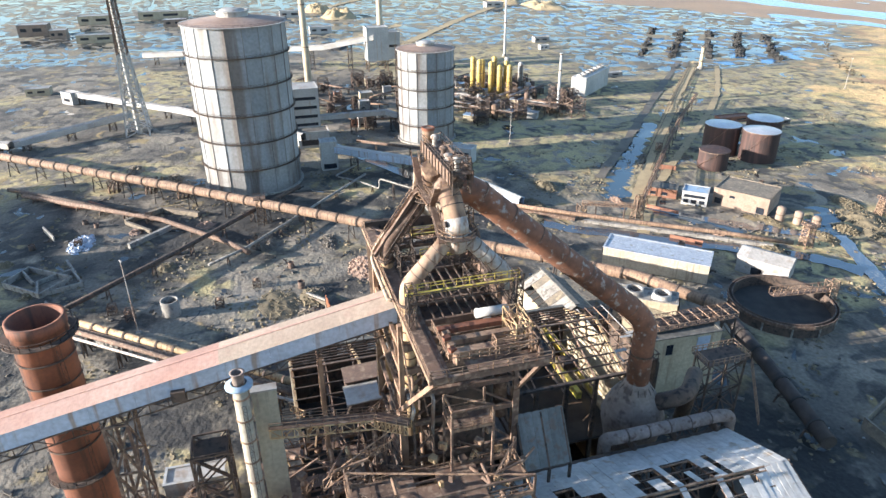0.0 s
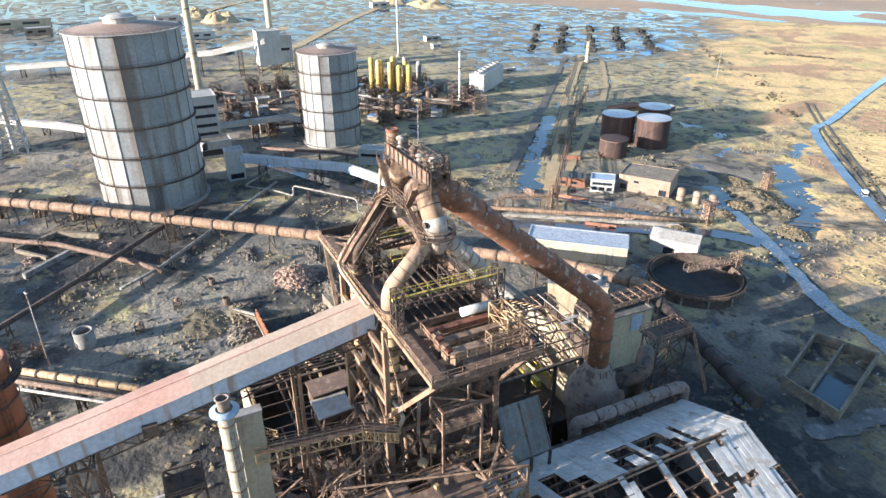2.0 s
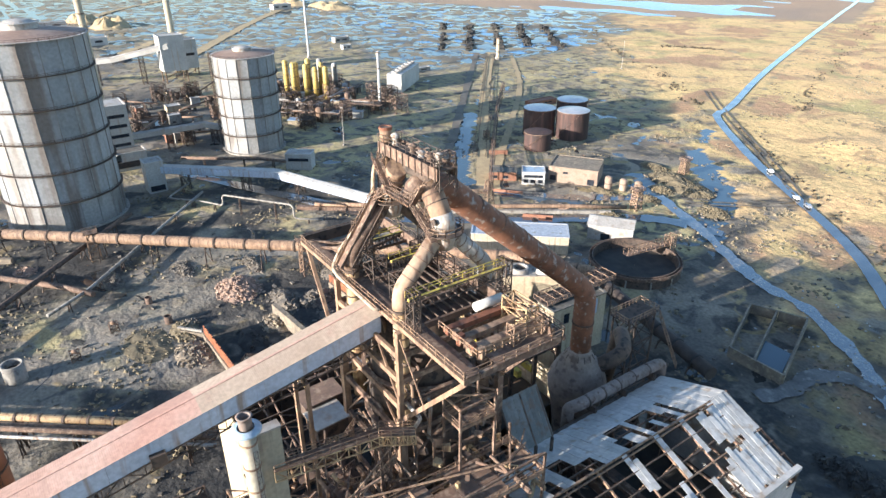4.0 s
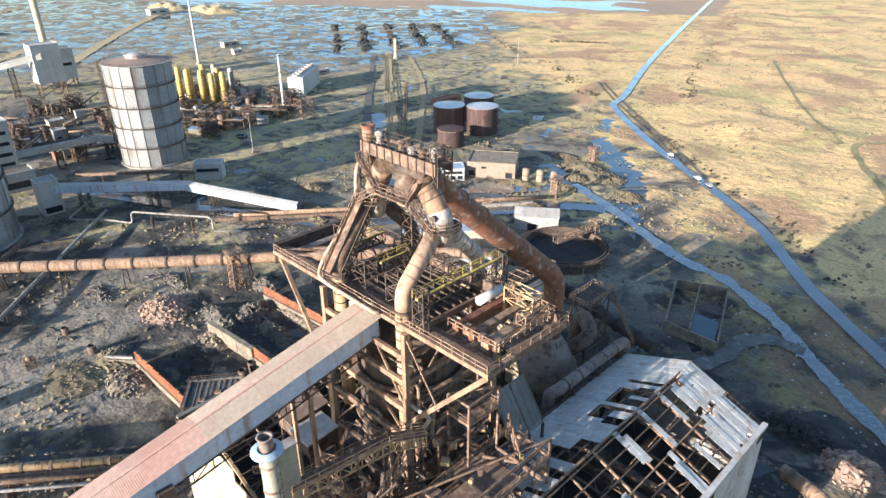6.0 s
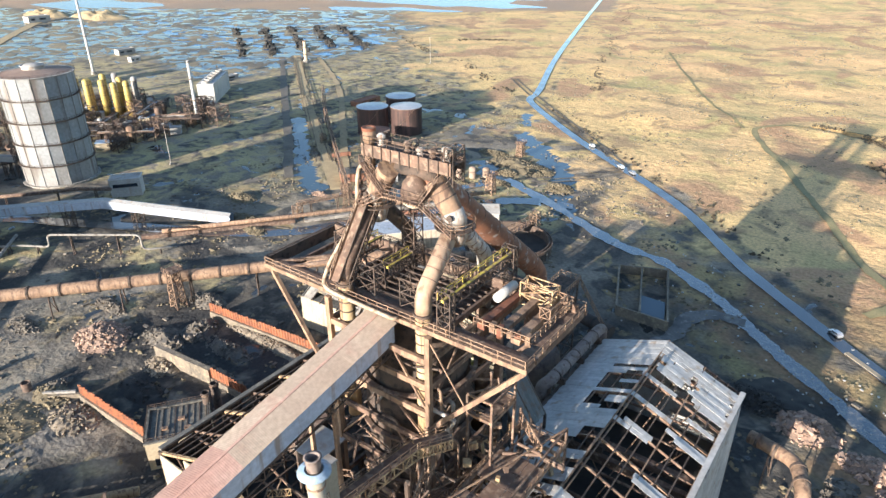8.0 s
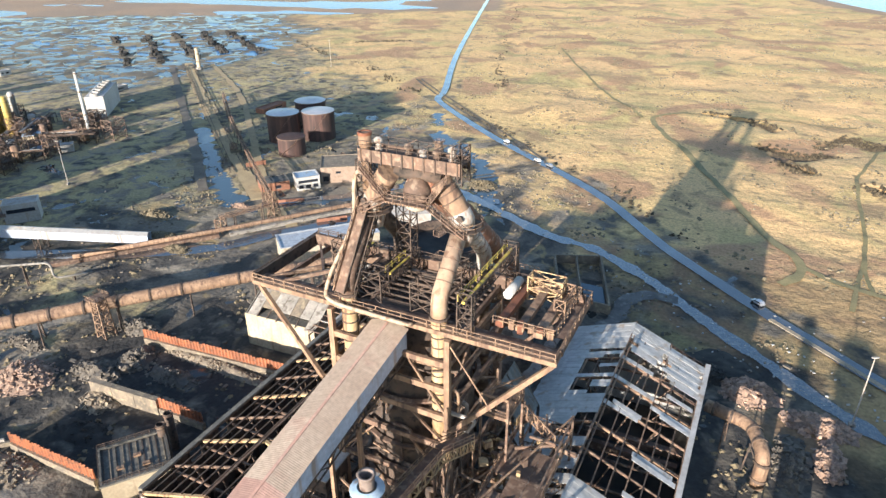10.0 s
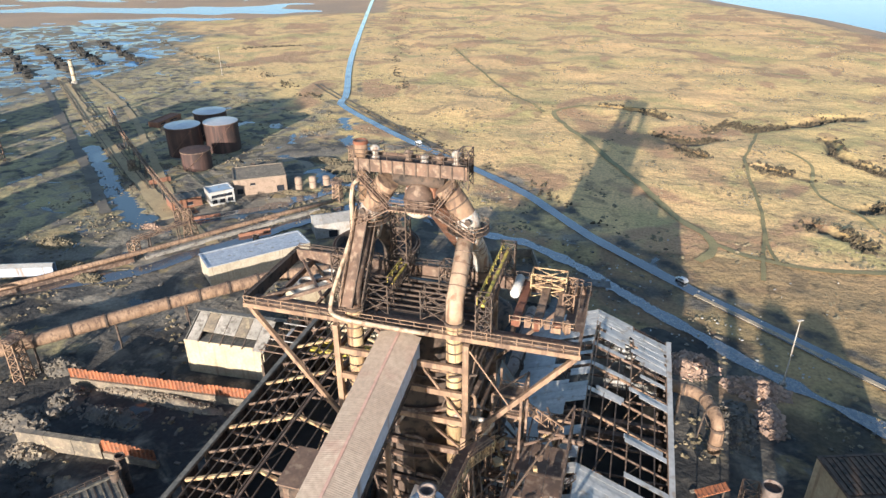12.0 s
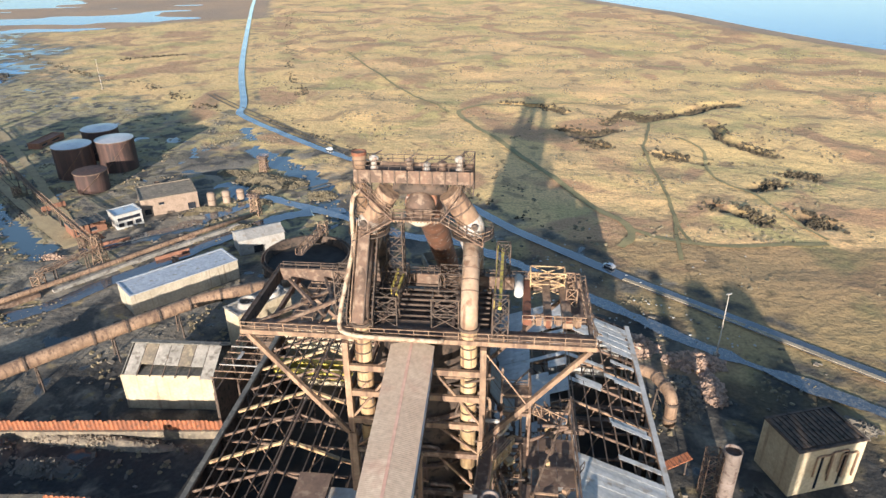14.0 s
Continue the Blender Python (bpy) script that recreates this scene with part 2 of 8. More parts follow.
GLASS = material("dark_window_glass", (0.03, 0.035, 0.045), (0.02, 0.022, 0.03), 0.15, 0.0, 0.5, 2.0, bump=0.0)
CARPAINT = material("silver_car_paint", (0.6, 0.61, 0.63), (0.55, 0.56, 0.58), 0.3, 0.5, 0.5, 2.0, bump=0.0)
RUBBER = material("black_rubber", (0.02, 0.02, 0.02), None, 0.8)
EARTH = material("packed_earth_and_clinker", (0.25, 0.20, 0.145), (0.16, 0.135, 0.105), 0.95, 0.0, 0.35, 1.6, bump=0.8, stain=(0.33, 0.27, 0.18), stain_amt=0.4)
GRAVEL = material("damp_grey_gravel", (0.17, 0.16, 0.15), (0.10, 0.097, 0.092), 0.9, 0.0, 0.2, 1.6, stain=(0.27, 0.25, 0.22), stain_amt=0.4)
BLUE = material("faded_blue_cladding", (0.30, 0.42, 0.55), (0.36, 0.46, 0.56), 0.6, 0.0, 0.3, 2.0, stain=(0.3, 0.26, 0.22), stain_amt=0.3)
WETMUD = material("wet_ditch_mud", (0.06, 0.065, 0.07), (0.04, 0.046, 0.055), 0.11, 0.0, 0.4, 0.8, bump=0.35, stain=(0.17, 0.155, 0.125), stain_amt=0.62)
for wet, coat in ((ASPHALT, 0.6), (WETMUD, 1.0)):
    gloss = next(n for n in wet.node_tree.nodes if n.type == "BSDF_PRINCIPLED")
    gloss.inputs["Coat Weight"].default_value, gloss.inputs["Coat Roughness"].default_value, gloss.inputs["Coat IOR"].default_value = coat, 0.05, 1.55
    gloss.inputs["Specular IOR Level"].default_value = 0.8

# ---- ground: one sheet to the horizon ----
ROAD = [(150, 49), (113, 79), (67, 117), (47, 134), (14, 165), (-26, 210), (-98, 267), (-158, 322), (-170, 340), (-176, 362), (-237, 515), (-377, 908), (-430, 1060), (-560, 1400)]
STREAM = [(140, 40), (106, 64), (68, 90), (31, 121), (16, 135), (-9, 152), (-32, 158), (-68, 177), (-100, 192)]


def seg_side(x, y, line):
    """Signed distance from a line of points in the plan; positive on its far side."""
    best, sign = 1e9, 1.0
    for (x0, y0), (x1, y1) in zip(line, line[1:]):
        dx, dy = x1 - x0, y1 - y0
        t = max(0.0, min(1.0, ((x - x0) * dx + (y - y0) * dy) / (dx * dx + dy * dy)))
        d = math.hypot(x - x0 - t * dx, y - y0 - t * dy)
        if d < best:
            best, sign = d, (1.0 if dx * (y - y0) - dy * (x - x0) < 0 else -1.0)
    return best * sign


def step(a, b, x):
    t = max(0.0, min(1.0, (x - a) / (b - a)))
    return t * t * (3 - 2 * t)


def nz(x, y, s, k=0.0):
    return noise.noise(Vector((x / s, y / s, k)))


LONG_ROAD = [(600, -310)] + ROAD + [(-1500, 4000)]


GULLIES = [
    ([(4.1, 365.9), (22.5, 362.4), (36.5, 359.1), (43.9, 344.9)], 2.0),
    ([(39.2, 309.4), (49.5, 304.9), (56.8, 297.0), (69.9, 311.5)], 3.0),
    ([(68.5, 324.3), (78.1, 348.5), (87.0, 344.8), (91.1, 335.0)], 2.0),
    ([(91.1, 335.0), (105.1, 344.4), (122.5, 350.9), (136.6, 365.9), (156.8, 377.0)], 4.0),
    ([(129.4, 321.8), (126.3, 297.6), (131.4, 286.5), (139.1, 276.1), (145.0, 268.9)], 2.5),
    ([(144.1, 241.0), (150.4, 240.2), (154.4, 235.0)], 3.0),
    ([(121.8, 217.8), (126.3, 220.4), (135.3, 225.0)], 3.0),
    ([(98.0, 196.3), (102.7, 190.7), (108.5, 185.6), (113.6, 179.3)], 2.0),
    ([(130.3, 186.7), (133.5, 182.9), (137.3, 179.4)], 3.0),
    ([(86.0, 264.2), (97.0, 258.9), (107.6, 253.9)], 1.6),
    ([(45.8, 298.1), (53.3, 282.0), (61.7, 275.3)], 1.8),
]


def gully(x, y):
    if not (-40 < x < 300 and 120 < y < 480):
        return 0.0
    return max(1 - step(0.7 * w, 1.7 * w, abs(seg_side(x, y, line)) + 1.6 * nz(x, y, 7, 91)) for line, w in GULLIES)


def land(x, y):
    """Height, dune grass, wetness and sand of the ground at a place."""
    side = seg_side(x, y, LONG_ROAD)
    dune = step(4, 16, side)
    strip = step(-60, -25, side) * (1 - dune) * step(-250, -150, -abs(x + 60) * 0.4)
    # rough grass west of the road, up to the bay
    north = step(310, 440, y - 0.25 * x + 70 * nz(x, y, 120) + 40 * nz(x, y, 45, 12)) * step(-40, 110, x + 300 + max(0, y - 330) * 0.85 + 90 * nz(x, y, 70, 13) + 40 * nz(x, y, 25, 14)) * (1 - dune)
    z = 0.12 * nz(x, y, 9) + 0.25 * nz(x, y, 40)
    near = step(0, 60, abs(side))
    z += dune * near * (1.7 * nz(x, y, 55, 2) + 1.0 * nz(x, y, 23, 5) + 0.7 * max(0, nz(x, y, 11, 8)) + 0.9 - 3.0 * gully(x, y))
    z += north * step(5, 30, abs(side)) * (1.2 * nz(x, y, 45, 2) + 0.8 * nz(x, y, 18, 4))
    z = max(z, -0.3)
    coast = (x - 348) * 0.90 + (y - 581) * 0.436 + 25 * nz(x, y, 160, 3)
    beach = step(-30, 0, coast)
    z = z * (1 - step(-40, -5, coast)) - 2.5 * step(0, 60, coast)
    # estuary beyond the wetland, with sand banks between the channels
    bay = step(0, 25, (y - 650) * 0.865 - (x + 573) * 0.503 + 25 * nz(x, y, 140, 1)) * step(-40, -10, -side)
    bank = nz(x, (y - 0.2 * x) * 3.2, 230, 6) + 0.35 * nz(x, y * 2, 70, 4)
    z = z * (1 - bay) + bay * (-0.72 + 0.5 * step(-0.22, 0.05, bank))
    # wetland with pools
    wet = step(-355, -420, x) if x > -420 else 1.0
    wet *= step(215, 300, y + 0.25 * (x + 480)) * (1 - bay) * (1 - dune) * (1 - north)
    far = step(-520, -600, x) if x > -600 else 1.0
    wet = max(wet, 0.75 * far * (1 - bay) * (1 - dune))
    pool = nz(x, y * 1.5, 21, 11) + 0.5 * nz(x, y, 9, 12)
    z -= wet * 0.9 * step(0.2, 0.34, pool)
    if seg_side_abs(x, y, POND_LINES) < 1:
        z -= 0.75
    sand = max(beach, bay)
    grass = max(dune, north * 0.8, 0.55 * strip + 0.3 * strip * nz(x, y, 20))
    return z, grass * (1 - sand), wet, sand


POND_LINES = [([(-150, 131), (-135, 146), (-120, 160)], 5), ([(-122, 207), (-112, 196), (-100, 190)], 6), ([(-132, 262), (-118, 248), (-104, 236), (-88, 222), (-76, 205), (-72, 190), (-62, 176)], 6),
              ([(-262, 210), (-240, 190), (-206, 160), (-180, 140), (-163, 129)], 5), ([(-300, 250), (-275, 225)], 3), ([(-150, 300), (-138, 280)], 4), ([(-165, 262), (-158, 245)], 2)]


def seg_side_abs(x, y, lines):
    """Distance from the nearest of some lines, in parts of its half width, ragged."""
    if not (-310 < x < -40 and 110 < y < 310):
        return 9.0
    best = 9.0
    for line, w in lines:
        d = abs(seg_side(x, y, line)) / (w * (1 + 0.9 * nz(x, y, 7, 21)))
        best = min(best, d)
    return best


def axis(a, b, s, far, fa, fb, fs):
    inner = list(np.arange(a, fa - 0.1, s)) + list(np.arange(fa, fb - 0.1, fs)) + list(np.arange(fb, b + 0.1, s))
    lo, hi = [], []
    d, p = s, a
    while p > -far:
        d *= 1.35
        p -= d
        lo.append(p)
    d, p = s, b
    while p < far:
        d *= 1.35
        p += d
        hi.append(p)
    return lo[::-1] + inner + hi


DIRT_ROADS = [([(-80, -60), (-109, -46), (-127, -31), (-157, -1), (-180, 18)], 12), ([(-150, -40), (-120, -25), (-96, -22)], 14), ([(-95, -30), (-130, -70), (-150, -100)], 10), ([(60, 96), (62, 70), (66, 44)], 9), ([(-104, -62), (-117, -34), (-129, -10), (-134, 14)], 14), ([(-160, -30), (-157, -8), (-155, 12), (-145, 34)], 14), ([(-110, -24), (-131, -10), (-150, -6)], 12)]
TRACKS = [([(-94, 199), (-60, 235), (-90, 262), (-140, 320)], 3)]
COKE = [((-86, 2), 26, 11), ((-84, 26), 28, 11), ((-70, 10), 20, 30), ((-118, 42), 10, 6), ((34, 75), 14, 26), ((52, 100), 16, 8), ((-64, 66), 20, 26), ((-60, -30), 24, 14), ((0, 70), 40, 34), ((-20, -14), 60, 22), ((-10, 20), 44, 34), ((40, 20), 26, 40), ((80, 55), 22, 26), ((-196, -30), 40, 24), ((-345, 40), 22, 18)]


def zone(x, y):
    """Dark ground (coke, mottled mud, painted shade), pale dirt and green grass on the works yard."""
    dark = dirt = 0.0
    if -400 < x < 320 and -130 < y < 520:
        for (cx, cy), a, b in COKE:
            dark = max(dark, 1 - step(0.75, 1.25, math.hypot((x - cx) / a, (y - cy) / b) + 0.3 * nz(x, y, 9)))
        for line, w in DIRT_ROADS:
            dirt = max(dirt, 1 - step(w * 0.35, w * 0.7, abs(seg_side(x, y, line)) + 2.5 * nz(x, y, 8)))
        for line, w in TRACKS:
            if y > 140:
                dark = max(dark, 0.75 * (1 - step(w * 0.3, w * 0.9, abs(seg_side(x, y, line)))))
        # shade inside the gullies, painted as dark ground
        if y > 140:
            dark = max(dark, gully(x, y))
    if -230 < x < -50 and -120 < y < 70:
        dark = max(dark, (1 - 0.8 * dirt) * 0.9 * step(-0.42, 0.08, nz(x, y, 34, 71) + 0.4 * nz(x, y, 11, 72)))
    # shade between the ditch and the east shed, painted into the ground colour
    if x > -15 and y > 55 and y < 160:
        dark = max(dark, 0.55 * step(-15, 5, x) * step(55, 75, y))
    green = step(0.05, 0.3, nz(x, y, 60, 31) + 0.4 * nz(x, y, 18, 33)) * (1 - dark)
    khaki = step(-150, -200, x) if x > -200 else 1.0
    khaki *= step(85, 120, y - 0.1 * x - 20) * (0.8 + 0.5 * nz(x, y, 30, 81))
    green = min(1.0, max(green, khaki * (1 - dark)))
    return dark, dirt * (1 - dark), green


xs, ys = axis(-860, 420, 5.0, 4200, -240, 220, 2.5), axis(-220, 1110, 5.0, 4200, -100, 430, 2.5)
gverts, gmask, gzone = [], [], []
for yy in ys:
    for xx in xs:
        z, gr, we, sa = land(float(xx), float(yy))
        gverts.append((float(xx), float(yy), z))
        gmask.append((gr, we, sa, 1.0))
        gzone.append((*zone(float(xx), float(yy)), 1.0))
nx = len(xs)
gfaces = [(j * nx + i, j * nx + i + 1, (j + 1) * nx + i + 1, (j + 1) * nx + i) for j in range(len(ys) - 1) for i in range(nx - 1)]
gme = bpy.data.meshes.new("ground")
gme.from_pydata(gverts, [], gfaces)
att = gme.attributes.new("cover", "FLOAT_COLOR", "POINT")
att.data.foreach_set("color", [c for m in gmask for c in m])
att2 = gme.attributes.new("yard", "FLOAT_COLOR", "POINT")
att2.data.foreach_set("color", [c for m in gzone for c in m])
gme.polygons.foreach_set("use_smooth", [True] * len(gfaces))


def ground_material():
    m = bpy.data.materials.new("mud_grass_and_sand")
    m.use_nodes = True
    nt = m.node_tree
    nt.nodes.clear()
    N, L = nt.nodes.new, nt.links.new
    out, sh = N("ShaderNodeOutputMaterial"), N("ShaderNodeBsdfPrincipled")
    L(sh.outputs[0], out.inputs[0])
    at = N("ShaderNodeAttribute")
    at.attribute_name = "cover"
    sep = N("ShaderNodeSeparateColor")
    L(at.outputs["Color"], sep.inputs[0])
    at2 = N("ShaderNodeAttribute")
    at2.attribute_name = "yard"
    sep2 = N("ShaderNodeSeparateColor")
    L(at2.outputs["Color"], sep2.inputs[0])
    pos = N("ShaderNodeNewGeometry").outputs["Position"]

    def tex(s, d=5.0, off=0.0, dist=0.0):
        mp = N("ShaderNodeMapping")
        mp.inputs["Location"].default_value = (off, off, 0)
        mp.inputs["Scale"].default_value = (1, 1, 0.0)
        L(pos, mp.inputs[0])
        t = N("ShaderNodeTexNoise")
        t.inputs["Scale"].default_value, t.inputs["Detail"].default_value, t.inputs["Distortion"].default_value = s, d, dist
        L(mp.outputs[0], t.inputs["Vector"])
        return t.outputs["Fac"]

    def ramp(f, a, b, lo=0.0, hi=1.0):
        r = N("ShaderNodeMapRange")
        for k, v in (("From Min", a), ("From Max", b), ("To Min", lo), ("To Max", hi)):
            r.inputs[k].default_value = v
        L(f, r.inputs["Value"])
        return r.outputs[0]

    def mix(f, a, b, mode="MIX"):
        x = N("ShaderNodeMix")
        x.data_type, x.blend_type = "RGBA", mode
        for sock, val in ((x.inputs[0], f), (x.inputs[6], a), (x.inputs[7], b)):
            if isinstance(val, tuple):
                sock.default_value = (*val, 1)
            elif isinstance(val, float):
                sock.default_value = val
            else:
                L(val, sock)
        return x.outputs[2]

    def op(kind, a, b):
        x = N("ShaderNodeMath")
        x.operation = kind
        for sock, val in zip(x.inputs, (a, b)):
            if isinstance(val, float):
                sock.default_value = val
            else:
                L(val, sock)
        return x.outputs[0]
    grain = tex(0.9, 8.0, 5.0)
    mid = tex(0.13, 9.0, 44.0, 0.7)
    mud = mix(ramp(tex(0.03, 8.0), 0.38, 0.62), (0.125, 0.108, 0.088), (0.32, 0.27, 0.20))
    mud = mix(ramp(tex(0.07, 9.0, 31.0, 0.9), 0.50, 0.58), mud, (0.075, 0.069, 0.060))
    mud = mix(op("MULTIPLY", sep2.outputs[2], ramp(mid, 0.42, 0.56)), mud, (0.46, 0.375, 0.185))
    mud = mix(ramp(tex(0.09, 8.0, 140.0, 0.7), 0.585, 0.65), mud, (0.34, 0.255, 0.125))
    mud = mix(op("MULTIPLY", sep2.outputs[1], ramp(mid, 0.3, 0.5)), mud, (0.27, 0.235, 0.19))
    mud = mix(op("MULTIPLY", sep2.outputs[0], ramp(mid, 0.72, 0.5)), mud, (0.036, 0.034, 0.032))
    dune = mix(ramp(tex(0.009, 7.0, 9.0), 0.36, 0.64), (0.82, 0.525, 0.25), (0.72, 0.52, 0.22))
    dune = mix(ramp(tex(0.02, 8.0, 55.0, 0.8), 0.53, 0.64), dune, (0.50, 0.40, 0.17))
    dune = mix(ramp(tex(0.014, 9.0, 210.0, 1.4), 0.53, 0.60), dune, (0.50, 0.30, 0.16))
    dune = mix(ramp(tex(0.11, 9.0, 95.0, 0.9), 0.60, 0.72), dune, (0.27, 0.19, 0.09))
    dune = mix(ramp(tex(0.35, 8.0, 15.0, 0.5), 0.58, 0.74), dune, (0.34, 0.25, 0.11))
    dune = mix(ramp(tex(0.045, 9.0, 333.0, 1.0), 0.58, 0.66), dune, (0.42, 0.285, 0.145))
    g = ramp(op("ADD", sep.outputs[0], ramp(tex(0.06, 8.0, 17.0), 0.25, 0.75, -0.45, 0.45)), 0.35, 0.62)
    # dark mask over the grass; carries the painted gully shade
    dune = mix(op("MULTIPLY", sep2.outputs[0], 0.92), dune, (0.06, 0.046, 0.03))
    c = mix(g, mud, dune)
    wetc = mix(ramp(tex(0.03, 7.0, 3.0), 0.4, 0.6), (0.14, 0.125, 0.10), (0.29, 0.235, 0.15))
    c = mix(op("MULTIPLY", sep.outputs[1], 0.85), c, wetc)
    sandc = mix(ramp(tex(0.01, 4.0, 3.0), 0.4, 0.6), (0.44, 0.30, 0.19), (0.36, 0.26, 0.18))
    c = mix(sep.outputs[2], c, sandc)
    c = mix(0.62, c, mix(ramp(grain, 0.3, 0.72), (0.35, 0.35, 0.35), (1.1, 1.1, 1.1)), "MULTIPLY")
    # standing water in the mud
    pud = op("MULTIPLY", ramp(tex(0.06, 6.0, 400.0, 0.9), 0.64, 0.66), op("SUBTRACT", 1.0, op("MAXIMUM", g, sep.outputs[2])))
    flood = op("MULTIPLY", ramp(tex(0.045, 9.0, 700.0, 1.5), 0.505, 0.535), ramp(sep.outputs[1], 0.3, 0.7))
    pud = op("MAXIMUM", pud, flood)
    c = mix(pud, c, (0.035, 0.035, 0.033))
    L(c, sh.inputs["Base Color"])
    L(op("SUBTRACT", 0.95, op("MULTIPLY", pud, 0.9)), sh.inputs["Roughness"])
    b = N("ShaderNodeBump")
    b.inputs["Distance"].default_value = 0.5
    L(op("MULTIPLY", op("SUBTRACT", 1.0, pud), 0.7), b.inputs["Strength"])
    L(op("ADD", op("MULTIPLY", tex(0.22, 9.0, 61.0), 2.4), op("MULTIPLY", grain, 0.7)), b.inputs["Height"])
    L(b.outputs[0], sh.inputs["Normal"])
    return m


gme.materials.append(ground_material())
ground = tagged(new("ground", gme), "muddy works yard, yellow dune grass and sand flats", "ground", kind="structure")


def water_material(name, col, spec):
    m = bpy.data.materials.new(name)
    m.use_nodes = True
    nt = m.node_tree
    sh = nt.nodes["Principled BSDF"]
    sh.inputs["Base Color"].default_value = (*col, 1)
    sh.inputs["Specular IOR Level"].default_value = spec
    sh.inputs["Roughness"].default_value = 0.12
    t = nt.nodes.new("ShaderNodeTexNoise")
    t.inputs["Scale"].default_value = 0.6
    b = nt.nodes.new("ShaderNodeBump")
    b.inputs["Strength"].default_value, b.inputs["Distance"].default_value = 0.06, 0.1
    nt.links.new(t.outputs["Fac"], b.inputs["Height"])
    nt.links.new(b.outputs[0], sh.inputs["Normal"])
    return m


SEA = water_material("sea_water", (0.045, 0.17, 0.36), 0.12)
WATER = water_material("pool_water", (0.045, 0.075, 0.10), 0.5)
tagged(part("water", Geo().add([(-4300, 335, -0.5), (4300, 335, -0.5), (4300, 4300, -0.5), (-4300, 4300, -0.5)], [(0, 1, 2, 3)]), SEA),
       "blue sea, tidal channels and shallow pools", "water", kind="structure")
tagged(part("water", Geo().add([(-4300, -400, -0.5), (400, -400, -0.5), (400, 334.9, -0.5), (-4300, 334.9, -0.5)], [(0, 1, 2, 3)]), WATER),
       "shallow ponds and pools in the works yard", "water", kind="structure")


def smooth_line(pts, n=6):
    """A rounded line through the points, in the plan."""
    out = []
    for i in range(len(pts) - 1):
        p0, p1, p2, p3 = (Vector(pts[max(0, min(len(pts) - 1, i + k))]) for k in (-1, 0, 1, 2))
        for j in range(n):
            t = j / n
            q = 0.5 * (2 * p1 + (p2 - p0) * t + (2 * p0 - 5 * p1 + 4 * p2 - p3) * t * t + (3 * p1 - p0 - 3 * p2 + p3) * t ** 3)
            out.append((q.x, q.y))
    return out + [tuple(pts[-1])]


def strip(name, pts, w, mat, z, label, category, wob=0.0, kind="structure"):
    line = smooth_line(pts, 24 if wob else 6)
    ws = [w * (1 + wob * (nz(x, y, 11) + 0.9 * nz(x, y, 4, 2))) for x, y in line]
    line = [(x + wob * 1.5 * nz(x, y, 14, 3), y + wob * 1.5 * nz(x, y, 14, 7)) for x, y in line]
    g = Geo()
    out = []
    for i, p in enumerate(line):
        a, b = Vector(line[max(i - 1, 0)]), Vector(line[min(i + 1, len(line) - 1)])
        d = (b - a).normalized()
        for s in (-1, 1):
            x, y = p[0] + s * d.y * ws[i] / 2, p[1] - s * d.x * ws[i] / 2
            out.append((x, y, z + land(p[0], p[1])[0] * (0.0 if name == "stream" else 1.0) + 0.35))
    g.add(out, [(2 * i, 2 * i + 1, 2 * i + 3, 2 * i + 2) for i in range(len(line) - 1)])
    return tagged(part(name, g, mat), label, category, kind=kind)


strip("road", ROAD, 4.9, ASPHALT, 0.05, "narrow wet asphalt road beside the dunes", "road", 0.08)
strip("stream", STREAM, 5.0, WETMUD, 0.0, "flooded muddy ditch reflecting the sky", "stream", 0.5)

# ---- blast furnace ----
TOPZ = 65.0
UPTAKE = material("uptake_cream_over_pink", (0.50, 0.37, 0.26), (0.40, 0.26, 0.17), 0.8, 0.0, 0.35, 2.0, stain=(0.24, 0.13, 0.08), stain_amt=0.45, streak=True)


SERVICE = material("dirty_cream_pipe_paint", (0.50, 0.41, 0.30), (0.40, 0.30, 0.21), 0.75, 0.0, 0.6, 2.0, stain=(0.22, 0.13, 0.08), stain_amt=0.5)
BELLY = material("pale_cream_plate", (0.62, 0.54, 0.42), (0.54, 0.45, 0.34), 0.7, 0.0, 0.4, 2.0)


